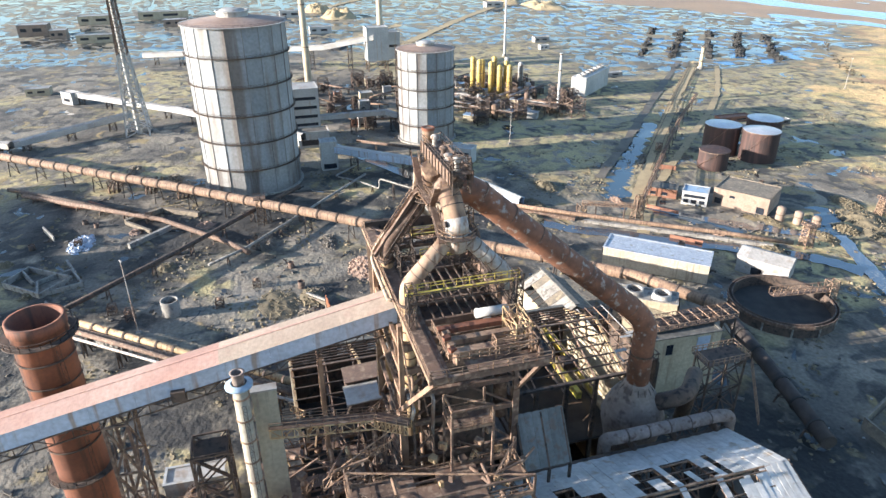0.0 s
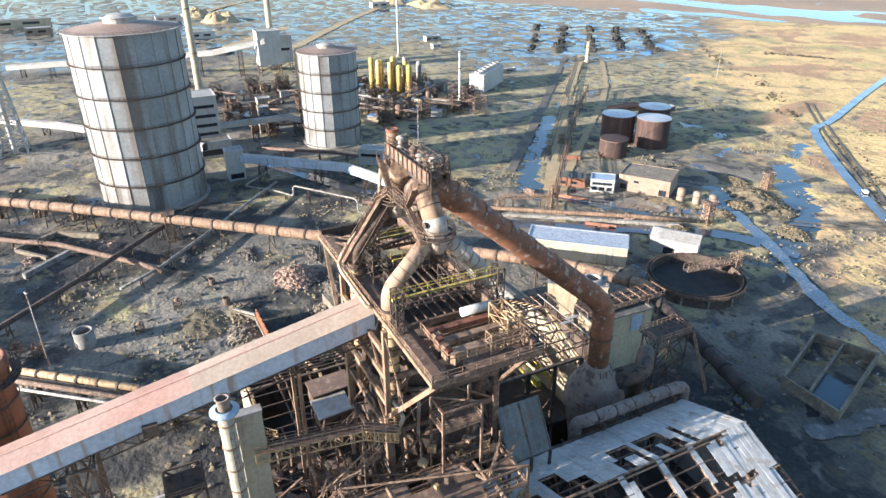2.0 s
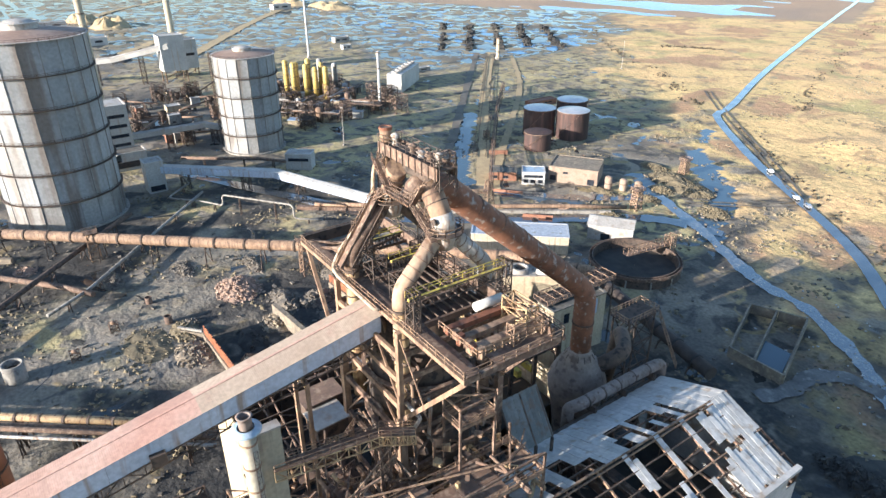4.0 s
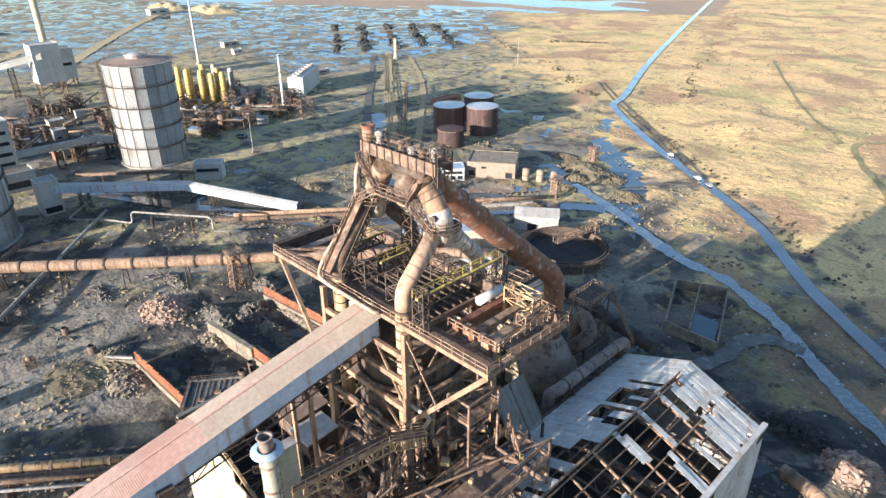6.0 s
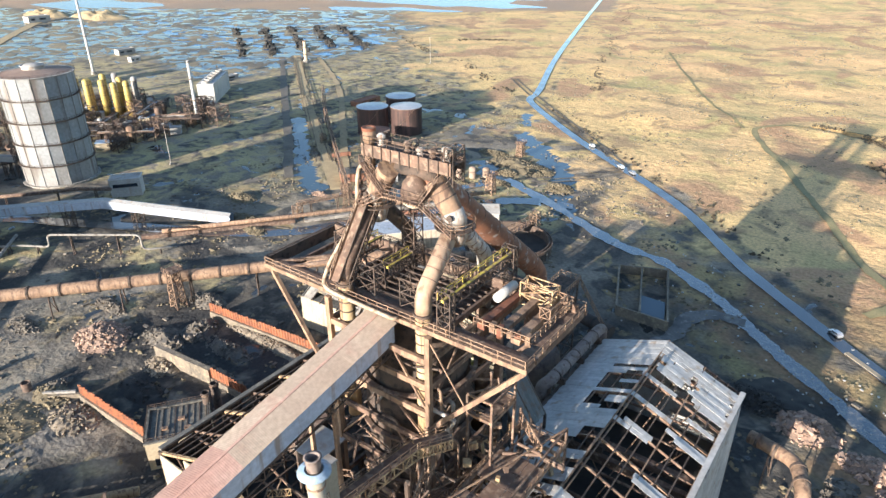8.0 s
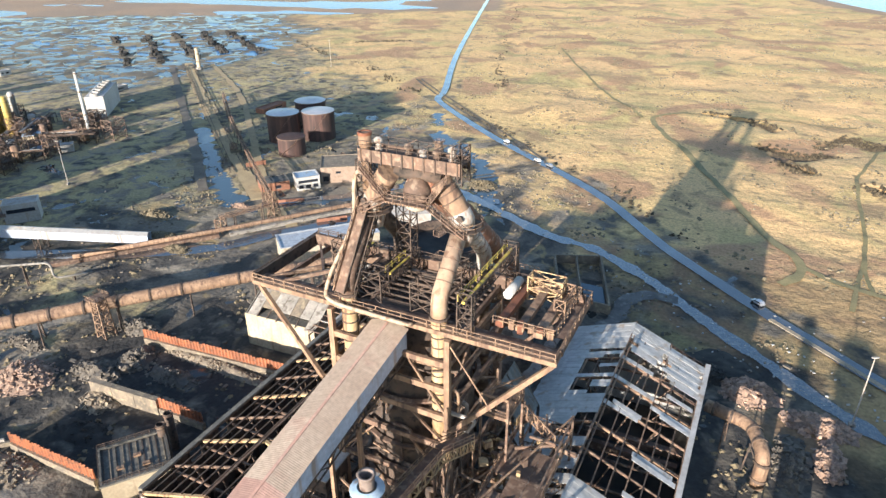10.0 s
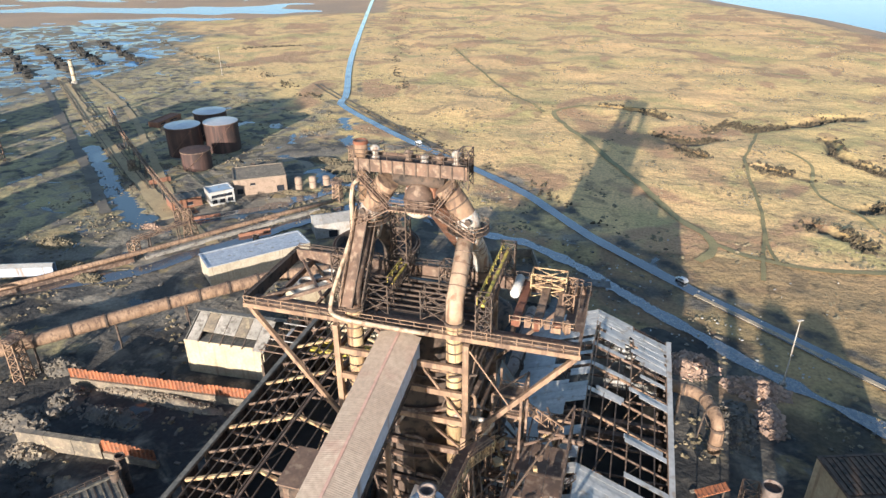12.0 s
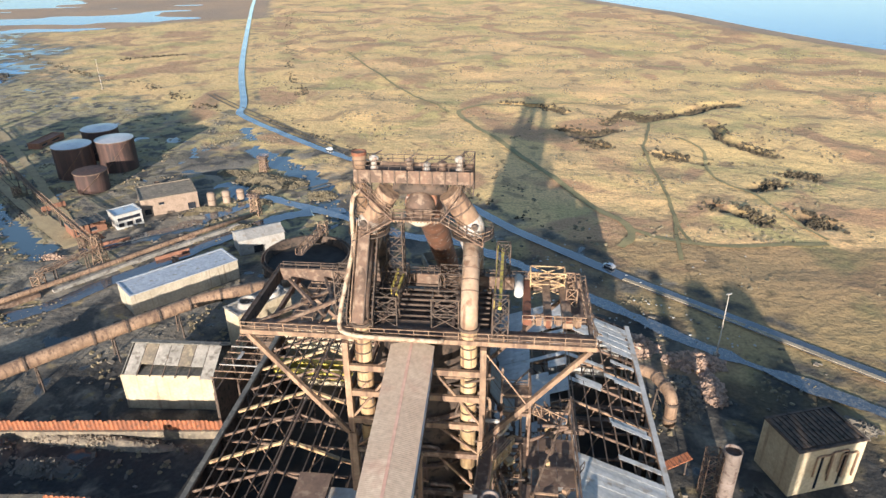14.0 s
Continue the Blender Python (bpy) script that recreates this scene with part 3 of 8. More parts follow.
def build_furnace():
    f = thing("blast_furnace", "derelict rusted blast furnace with four uptake pipes and wide top platform", "furnace")
    part("shell", Geo().lathe((0, 0, 0), [(8.5, 0), (8.5, 16), (7.2, 17), (7.2, 26), (7.8, 30), (7.9, 48), (7.2, 55), (5.4, 60), (3.0, 62.5), (1.2, 63.4)], 40, True), RUST_DARK, f, "soot-dark riveted furnace shell", True)
    for k, z in enumerate((20, 28, 36, 44, 52)):
        part("shell_ring", Geo().lathe((0, 0, z), [(8.2, 0), (8.8, 0.1), (8.8, 0.5), (8.2, 0.6)], 40), RUST, f)
    # columns, the front pair paler than the rear
    for sx in (-1, 1):
        for sy in (-1, 1):
            g = Geo().box(sx * 8.6 - 0.55, sx * 8.6 + 0.55, sy * 8.6 - 0.5, sy * 8.6 + 0.5, 0, 50)
            g.box(sx * 8.6 - 0.38, sx * 8.6 + 0.38, sy * 8.6 - 0.34, sy * 8.6 + 0.34, 50, TOPZ - 0.7)
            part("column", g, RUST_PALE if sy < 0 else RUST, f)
    # rings of braces between the columns
    for z in (24, 32, 40, 47, 52, 56.5, 60.5):
        for sy in (-1, 1):
            part("brace_beam", Geo().beam((-8.6, sy * 8.6, z), (8.6, sy * 8.6, z), 0.5, 0.8), RUST_PALE if z > 50 else RUST, f)
            part("brace_beam", Geo().beam((sy * 8.6, -8.6, z), (sy * 8.6, 8.6, z), 0.5, 0.8), RUST, f)
    for (za, zb) in ((40, 47), (47, 52), (52, 60.5)):
        for sy in (-1, 1):
            for sx in (-1, 1):
                part("cross_brace", Geo().beam((sx * 8.6, sy * 8.5, za), (sx * 2.5, sy * 8.5, zb), 0.28), RUST_PALE, f)
                part("cross_brace", Geo().beam((sy * 8.5, sx * 8.6, za), (sy * 8.5, sx * 1.0, zb), 0.28), RUST, f)
    # platform props
    for s in (-1, 1):
        part("prop", Geo().beam((s * 21.6, -7.4, TOPZ - 1.0), (s * 8.9, -9.0, 50.2), 0.55, 0.6), RUST_PALE, f, "long sloping steel prop")
        part("prop", Geo().beam((s * 20.5, 7.4, TOPZ - 1.0), (s * 8.9, 8.9, 50.2), 0.5, 0.5), RUST, f)
        if s > 0:
            part("tie_rod", Geo().beam((9, -8.6, 63.5), (14.6, -8.5, 55.5), 0.16), RUST_PALE, f)
    # deck girders, paler at the front than behind
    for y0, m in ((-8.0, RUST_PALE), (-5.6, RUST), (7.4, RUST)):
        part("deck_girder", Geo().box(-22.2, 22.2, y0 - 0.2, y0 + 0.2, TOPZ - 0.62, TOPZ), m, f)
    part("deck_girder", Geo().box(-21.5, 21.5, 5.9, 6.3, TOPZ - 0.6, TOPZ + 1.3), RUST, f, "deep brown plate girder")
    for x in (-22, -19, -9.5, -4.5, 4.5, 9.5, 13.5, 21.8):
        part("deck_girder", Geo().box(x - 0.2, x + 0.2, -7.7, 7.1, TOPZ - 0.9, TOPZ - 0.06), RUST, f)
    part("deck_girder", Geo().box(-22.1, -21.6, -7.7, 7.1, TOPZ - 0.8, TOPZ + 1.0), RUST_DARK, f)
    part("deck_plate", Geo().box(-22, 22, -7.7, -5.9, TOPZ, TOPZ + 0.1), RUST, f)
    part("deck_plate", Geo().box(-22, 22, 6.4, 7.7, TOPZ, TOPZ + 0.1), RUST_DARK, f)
    part("throat_deck", Geo().box(-9.3, 9.3, -5.3, 5.8, TOPZ - 1.25, TOPZ - 1.1), RUST_DARK, f, "dark plated floor round the furnace throat")
    part("deck_plate", Geo().box(19.6, 22, -3.2, 6.4, TOPZ, TOPZ + 0.1), RUST, f)
    part("deck_plate", Geo().box(-4.3, 4.3, -5.6, -3.9, TOPZ - 0.3, TOPZ - 0.2), RUST_DARK, f)
    part("deck_plate", Geo().box(-9.3, -4.6, 3.5, 5.8, TOPZ - 0.3, TOPZ - 0.2), RUST_DARK, f)
    # front and right rails are the paler ones
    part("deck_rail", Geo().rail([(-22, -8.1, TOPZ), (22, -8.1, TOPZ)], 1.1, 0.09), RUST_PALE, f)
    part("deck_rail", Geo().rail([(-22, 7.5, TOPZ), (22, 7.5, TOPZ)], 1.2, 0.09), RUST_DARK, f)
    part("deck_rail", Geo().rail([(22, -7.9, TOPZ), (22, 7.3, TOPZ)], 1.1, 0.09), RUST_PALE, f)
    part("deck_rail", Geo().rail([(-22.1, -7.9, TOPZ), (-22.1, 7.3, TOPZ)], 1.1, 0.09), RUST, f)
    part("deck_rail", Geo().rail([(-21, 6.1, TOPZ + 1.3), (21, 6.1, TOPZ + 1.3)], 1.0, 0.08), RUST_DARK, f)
    # left wing: bent stiffeners and loose framing
    g = Geo()
    for a, b in (((-21, -7, TOPZ), (-13, 2, TOPZ + 0.3)), ((-20, 5, TOPZ), (-12, -5, TOPZ + 0.6)), ((-15, 6, TOPZ), (-10, -6, TOPZ + 1.2)), ((-18, -6.5, TOPZ), (-10, -3.5, TOPZ + 2.4)), ((-12.5, -6, TOPZ), (-12.5, 6, TOPZ))):
        g.beam(a, b, 0.35, 0.45)
    part("wing_framing", g, RUST, f)
    # uptakes: legs in front and behind, joined at each side
    for sx in (-1, 1):
        for sy in (-1, 1):
            m = UPTAKE if sy < 0 else PEELED
            if sx < 0:
                m = RUST if sy < 0 else RUST_DARK
            leg = bend([(sx * 6.7, sy * 7.0, 66.3), (sx * 6.7, sy * 6.9, 69.0), (sx * 6.6, sy * 0.9, 75.3)], 2.6)
            up = part("uptake_leg", Geo().tube(leg, 1.08, 20), m, f, "", True)
            part("uptake_shaft", Geo().tube([(sx * 6.7, sy * 7.0, 44), (sx * 6.7, sy * 7.0, 66.3)], 1.05, 20), PIPE_CREAM if sy < 0 else RUST, f, "cream-painted upright gas pipe with rusty hoops", True)
            for z in [50.5 + 1.45 * i for i in range(10)]:
                part("hoop", Geo().tube([(sx * 6.7, sy * 7, z), (sx * 6.7, sy * 7, z + 0.16)], 1.15, 20), RUST_DARK, f)
            part("flange", Geo().tube([(sx * 6.7, sy * 7.0, 66.15), (sx * 6.7, sy * 7.0, 66.5)], 1.3, 20), RUST_DARK, f)
            if sx > 0:
                g = Geo()
                for i in range(5):
                    p = Vector((6.68, sy * 5.6, 70.35)).lerp(Vector((6.62, sy * 1.6, 74.55)), i / 4)
                    g.tube([p, p + Vector((0, -sy * 0.10, 0.105))], 1.105, 20)
                part("weld_band", g, RUST, f)
        # crotch and riser
        part("riser", Geo().tube(bend([(sx * 6.6, 0, 74.4), (sx * 6.6, 0, 76.6), (sx * 5.2, -0.2, 79.2), (sx * 3.7, -0.5, 81.3)], 1.6), 1.45, 22), RUST_PALE, f, "", True)
        part("crotch", Geo().tube([(sx * 6.6, 0, 73.2), (sx * 6.6, 0, 74.6), (sx * 6.6, 0, 75.9)], [1.2, 1.6, 1.5], 22), PEELED, f, "", True)
        col = part("collar", Geo().tube([(sx * 6.6, 0, 75.9), (sx * 6.5, 0.0, 76.7), (sx * 6.05, -0.06, 77.6)], [1.52, 1.56, 1.52], 22), PEELED, f, "white-painted pipe collar", True)
        part("manhole", Geo().tube([(sx * 6.9, -1.5, 77.3), (sx * 6.95, -1.85, 77.3)], 0.42, 14), RUST_DARK, col)
        for a in (0.25, 0.6):
            p = Vector((sx * 5.7, -0.13, 78.3)).lerp(Vector((sx * 3.9, -0.45, 81.0)), a)
            q = p + Vector((-sx * 0.09, -0.01, 0.13))
            part("hoop", Geo().tube([p, q], 1.53, 22), RUST_DARK, f)
        ring = part("ring_platform", Geo().lathe((sx * 6.6, 0, 75.6), [(1.5, 0), (2.7, 0), (2.7, 0.12), (1.5, 0.12)], 16), RUST_DARK, f)
        pts = [(sx * 6.6 + 2.6 * math.cos(i * math.pi / 6), 2.6 * math.sin(i * math.pi / 6), 75.7) for i in range(13)]
        part("ring_rail", Geo().rail(pts, 1.0, 0.07, 1.5), RUST_PALE, ring)
    # central vessel and downcomer
    part("top_vessel", Geo().lathe((0, 0.4, 0), [(1.85, 78.0), (1.95, 78.8), (1.7, 79.9), (1.0, 80.8), (0.3, 81.0)], 28), RUST, f, "round gas-collecting vessel", True)
    part("vessel_belly", Geo().lathe((0, 0.2, 0), [(0.2, 76.5), (1.0, 76.7), (1.6, 77.2), (1.88, 78.02)], 28), BELLY, f, "pale cream vessel belly", True)
    part("header_pipe", Geo().tube([(-3.4, 1.0, 81.2), (3.4, 1.0, 81.2)], 0.85, 20), RUST_DARK, f, "dark cross header below the gallery", True)
    d = part("downcomer", Geo().tube(bend([(0, 0.6, 79.4), (0, 4.0, 79.0), (0, 33.6, 53.6), (0, 36, 50.6), (0, 36, 38.5)], 3.0), 1.95, 26), DOWN, f, "huge sloping rust-red gas pipe with white flaking patches", True)
    for i in range(7):
        p = Vector((0, 5.2, 78.15)).lerp(Vector((0, 32.0, 55.0)), i / 6)
        part("hoop", Geo().tube([p, p + Vector((0, 0.1, -0.09))], 1.99, 26), RUST, d)
    part("hoop", Geo().tube([(0, 36, 44.6), (0, 36, 44.9)], 2.05, 26), RUST_DARK, d)
    # bleeder stack and top gallery
    bl = part("bleeder_pipe", Geo().tube([(-7.3, 0, 78), (-7.3, 0, 84.2), (-7.3, 0, 84.3), (-7.3, 0, 86.0)], [0.7, 0.7, 0.85, 0.85], 18), RUST_PALE, f, "short bleeder stack with red-orange rim", True)
    part("rim", Geo().lathe((-7.3, 0, 85.7), [(0.85, 0), (0.95, 0), (0.95, 0.4), (0.7, 0.4), (0.7, -1.0)], 18), RUST_RED, bl)
    ga = part("top_gallery", Geo().box(-7.9, 6.6, -1.0, -0.85, 82.5, 84.1), RUST, f, "plated service gallery across the furnace top")
    part("gallery_plate", Geo().box(-7.9, 6.6, 2.0, 2.15, 82.5, 84.1), RUST, ga)
    part("gallery_floor", Geo().box(-7.9, 6.6, -0.75, 1.9, 83.6, 83.75), RUST_DARK, ga)
    for i in range(10):
        x = -7.4 + i * 1.52
        part("stiffener", Geo().box(x - 0.08, x + 0.08, -1.15, -1.0, 82.3, 84.1), RUST_DARK, ga)
        part("stiffener", Geo().box(x - 0.08, x + 0.08, 2.15, 2.3, 82.3, 84.1), RUST_DARK, ga)
    part("gallery_rail", Geo().rail([(-7.9, -0.9, 84.1), (6.6, -0.9, 84.1), (6.6, 2.0, 84.1), (-7.9, 2.0, 84.1)], 1.05, 0.07, 1.4), RUST_DARK, ga)
    for x, h, m in ((-5.6, 1.5, PEELED), (-1.2, 1.2, RUST), (0.8, 0.8, PEELED), (2.8, 1.0, RUST), (4.9, 1.6, PEELED)):
        v = part("bleeder_valve", Geo().lathe((x, 0.5, 83.75), [(0.5, 0), (0.5, 0.2), (0.36, 0.3), (0.36, h * 0.7), (0.6, h * 0.75), (0.6, h), (0.2, h + 0.25)], 14, True), m, f)
        part("counterweight_arm", Geo().beam((x - 0.2, 0.5, 83.9 + h), (x + 0.9, 1.2, 84.4 + h), 0.14), RUST_DARK, v)
    part("gallery_tower", Geo().tower((6.0, 0.6), 1.3, 2.4, 81.0, 85.8, 3, 0.12), RUST_DARK, f)
    part("gallery_tower", Geo().tower((-7.3, 0.2), 2.0, 2.4, 74.5, 82.5, 4, 0.14), RUST_DARK, f)
    # sloping walkways under the gallery
    wl = [(-6.8, -2.2, 82), (-3.0, -2.3, 78.3), (2.8, -2.3, 78.3), (5.2, -2.2, 81.6)]
    for a, b in list(zip(wl, wl[1:])) + [((2.8, -2.3, 78.3), (8.0, -2.4, 75.2)), ((-3.0, -2.3, 78.3), (-8.2, -2.4, 75.2))]:
        w = part("walkway", Geo().beam(a, b, 0.9, 0.14), RUST, f)
        for dy in (-0.5, 0.5):
            part("walkway_rail", Geo().rail([(a[0], a[1] + dy, a[2]), (b[0], b[1] + dy, b[2])], 1.1, 0.07, 1.2), RUST, w)
    for i in range(14):
        x = -2.8 + i * 0.41
        part("walkway_bolt_box", Geo().obox((x, -2.85, 78.3), (0.16, 0.1, 0.3)), RUST_PALE, f)
    # stair tower up the left front leg
    st = part("stair_truss", Geo().truss((-8.4, -7.6, 66.0), (-8.2, -0.6, 76.0), 1.4, 9, 0.16), RUST_DARK, f)
    part("stair_truss", Geo().truss((-5.2, -7.6, 66.0), (-5.2, -0.6, 76.0), 1.4, 9, 0.16), RUST_DARK, f)
    g = Geo()
    for i in range(16):
        t = i / 15
        g.beam((-8.4, -7.6 + 7 * t, 66.2 + 10 * t), (-5.2, -7.6 + 7 * t, 66.2 + 10 * t), 0.35, 0.06)
    part("stair_tread", g, RUST, st)
    up_n = Vector((0, -10.0, 7.0)).normalized()
    part("stair_pan", Geo().beam(Vector((-6.8, -7.6, 66.4)) + up_n * 1.35, Vector((-6.8, -0.6, 76.2)) + up_n * 1.35, 1.5, 0.14), RUST, st, "rust-brown plated stair pan")
    for x in (-7.6, -6.0):
        part("stair_curb", Geo().beam(Vector((x, -7.6, 66.4)) + up_n * 1.6, Vector((x, -0.6, 76.2)) + up_n * 1.6, 0.14, 0.4), RUST_PALE if x < -7 else RUST_DARK, st)
    for i in range(9):
        q = Vector((-7.6, -7.4, 66.6)).lerp(Vector((-7.6, -0.8, 75.9)), i / 8) + up_n * 1.5
        part("stair_post", Geo().beam(q, q + Vector((0, 0, 1.2)), 0.09), RUST_PALE, st)
    part("stair_handrail", Geo().beam(Vector((-7.6, -7.4, 67.8)) + up_n * 1.5, Vector((-7.6, -0.8, 77.1)) + up_n * 1.5, 0.1), RUST_PALE, st)
    part("lattice_leg", Geo().tower((-9.5, -3.5), 2.0, 2.2, TOPZ, 72.0, 4, 0.14), RUST_DARK, f)
    part("lattice_leg", Geo().tower((-4.2, 4.6), 2.2, 2.0, TOPZ, 75.0, 5, 0.14), RUST_DARK, f)
    # yellow gantries
    for x, y0, y1, z, w in ((10.4, -8.0, 7.8, 69.6, 0.38), (-8.8, -2.5, 3.0, 68.6, 0.34), (-3.0, -2.5, 3.0, 67.6, 0.3)):
        ya = part("gantry_beam", Geo().box(x - w / 2, x + w / 2, y0, y1, z, z + 0.32), YELLOW, f, "yellow-painted gantry beam")
        part("gantry_frame", Geo().truss((x + w / 2 + 0.2, y0, z - 1.2), (x + w / 2 + 0.2, y1, z - 1.2), 1.5, 9, 0.12), RUST_DARK, ya)
        part("gantry_rail", Geo().rail([(x - w / 2 - 0.5, y0, z + 0.2), (x - w / 2 - 0.5, y1, z + 0.2)], 0.9, 0.09), YELLOW, ya)
    for y in (-7.4, 7.2):
        part("gantry_leg", Geo().tower((10.5, y), 1.9, 1.0, TOPZ, 71.0, 3, 0.14), RUST_DARK, f)
    # frames over the furnace throat
    for x in (-4.2, 3.6):
        part("throat_frame", Geo().tower((x, -4.6), 3.4, 2.2, TOPZ, 69.2, 2, 0.14), RUST_DARK, f)
        part("throat_frame", Geo().tower((x, 3.8), 3.4, 2.6, TOPZ, 68.4, 2, 0.14), RUST_DARK, f)
    for i in range(9):
        y = -5.2 + i * 1.35
        part("floor_joist", Geo().box(-9.0, 9.0, y - 0.1, y + 0.1, TOPZ - 0.5, TOPZ - 0.15), RUST_DARK, f)
    # right wing hoist house frame
    for x in (13.8, 16.4):
        part("hoist_beam", Geo().box(x - 0.5, x + 0.5, -4.8, 5.4, TOPZ + 0.6, TOPZ + 1.3), RUST_RED if x < 15 else RUST_PALE, f, "red-brown hoist beam")
    part("hoist_beam", Geo().box(18.2, 19.4, -5.0, 5.6, TOPZ + 0.4, TOPZ + 1.2), RUST_PALE, f)
    part("hoist_tank", Geo().tube([(12.7, 0.6, TOPZ + 1.9), (12.7, 5.0, TOPZ + 1.9)], 0.62, 18), WHITE, f, "white-painted cylinder tank", True)
    part("hoist_frame", Geo().tower((16.6, 4.8), 4.6, 2.0, TOPZ, TOPZ + 3.4, 2, 0.18), PIPE_CREAM, f)
    part("hoist_frame", Geo().tower((19.6, 3.0), 1.4, 4.6, TOPZ, TOPZ + 2.8, 2, 0.16), RUST_PALE, f)
    part("hoist_rail", Geo().rail([(13.2, -5.4, TOPZ + 1.3), (21.0, -5.4, TOPZ + 1.3), (21.0, 5.8, TOPZ + 1.3), (14.0, 5.8, TOPZ + 1.3)], 1.1, 0.1, 1.3), RUST_PALE, f)
    for i in range(6):
        part("hoist_motor", Geo().obox((14.0 + i * 1.2, -4.4 + 0.3 * (i % 2), TOPZ + 1.0), (0.7, 0.9, 0.9 + 0.3 * (i % 3)), 0.1 * i), RUST_PALE if i % 2 else RUST_RED, f)
    # white service pipe
    sp = bend([(-7.0, -1.2, 81.6), (-8.0, -1.6, 80.9), (-8.3, -1.8, 79.0), (-8.2, -2.2, 74.5), (-9.0, -7.6, 68.6), (-9.2, -8.9, 66.0), (-7.0, -9.0, 65.5), (3.4, -9.0, 65.3), (3.6, -8.4, 65.2)], 1.2)
    part("service_pipe", Geo().tube(sp, 0.27, 12), SERVICE, f, "bent dirty cream service pipe", True)
    # pipes and clutter between the columns
    rnd = random.Random(5)
    for i in range(46):
        z = rnd.uniform(38, 61)
        y = rnd.choice((-8.2, -7.4, -5.6, -4.6)) + rnd.uniform(-0.4, 0.4)
        x = rnd.uniform(-7, 7)
        if rnd.random() < 0.5:
            part("small_pipe", Geo().tube(bend([(x, y, z), (x + rnd.uniform(2, 6), y, z), (x + 4, y, z - rnd.uniform(2, 9))], 0.7, 3), rnd.uniform(0.1, 0.3), 8), rnd.choice((RUST, RUST_PALE, RUST_DARK, PEELED)), f)
        else:
            part("small_beam", Geo().beam((x, y, z), (x + rnd.uniform(-5, 5), y, z + rnd.uniform(-3, 3)), 0.2, 0.25), rnd.choice((RUST, RUST_PALE, RUST_DARK)), f)
    # work floors
    for z in (31,):
        w = part("work_floor", Geo().box(-13, 13, -12, -8.95, z, z + 0.2), RUST_DARK, f)
        part("work_floor", Geo().box(-13, -8.95, -8.95, 12, z, z + 0.2), RUST_DARK, f)
        part("work_floor", Geo().box(8.95, 13, -8.95, 12, z, z + 0.2), RUST_DARK, f)
        part("work_floor", Geo().box(-8.95, 8.95, 8.95, 12, z, z + 0.2), RUST_DARK, f)
        part("work_floor_rail", Geo().rail([(-13, -12, z + 0.2), (13, -12, z + 0.2), (13, 12, z + 0.2)], 1.1, 0.08, 1.6), RUST, w)
    return f


build_furnace()


CONE = material("dusty_brown_plate", (0.27, 0.21, 0.17), (0.21, 0.16, 0.13), 0.9, 0.0, 0.3, 1.5, stain=(0.11, 0.08, 0.065))


def build_dust_catcher():
    t = thing("dust_catcher", "dark rusted dust catcher with conical top below the gas pipe", "dust catcher", (0, 36, 0))
    part("body", Geo().lathe((0, 36, 0), [(2.0, 8), (3.6, 18), (4.9, 27.0), (5.6, 30.0), (5.7, 31.6), (5.2, 33.4), (4.2, 35.4), (2.4, 38.0), (2.0, 38.8)], 36, True), CONE, t, "", True)
    for i in range(14):
        a = i * math.pi / 7
        part("rib", Geo().beam((2.3 * math.cos(a), 36 + 2.3 * math.sin(a), 38.15), (3.0 * math.cos(a), 36 + 3.0 * math.sin(a), 37.2), 0.14), RUST_DARK, t)
    for i in range(6):
        a = i * math.pi / 3 + 0.3
        part("leg", Geo().beam((6 * math.cos(a), 36 + 6 * math.sin(a), 16), (6.4 * math.cos(a), 36 + 6.4 * math.sin(a), 0), 0.7), RUST_DARK, t)
    part("outlet_pipe", Geo().tube(bend([(2, 38, 34.5), (5, 43, 37.5), (-2, 50, 36.5), (-6, 52, 20)], 3), 1.5, 18), RUST_DARK, t, "", True)
    part("walkway", Geo().box(-7.5, -2.5, 53, 62.5, 36.0, 36.2), RUST_DARK, t)
    part("walkway_rail", Geo().rail([(-7.5, 53, 36.2), (-2.5, 53, 36.2), (-2.5, 62.5, 36.2), (-7.5, 62.5, 36.2), (-7.5, 53, 36.2)], 1.3, 0.14, 1.2), RUST_PALE, t)
    part("stair", Geo().truss((-2.5, 63, 35), (5.5, 60, 27), 1.3, 9, 0.17), RUST_PALE, t)
    part("support_tower", Geo().tower((-5, 57.8), 4.4, 8, 0, 36.0, 6, 0.3), RUST_DARK, t)
    return t


build_dust_catcher()


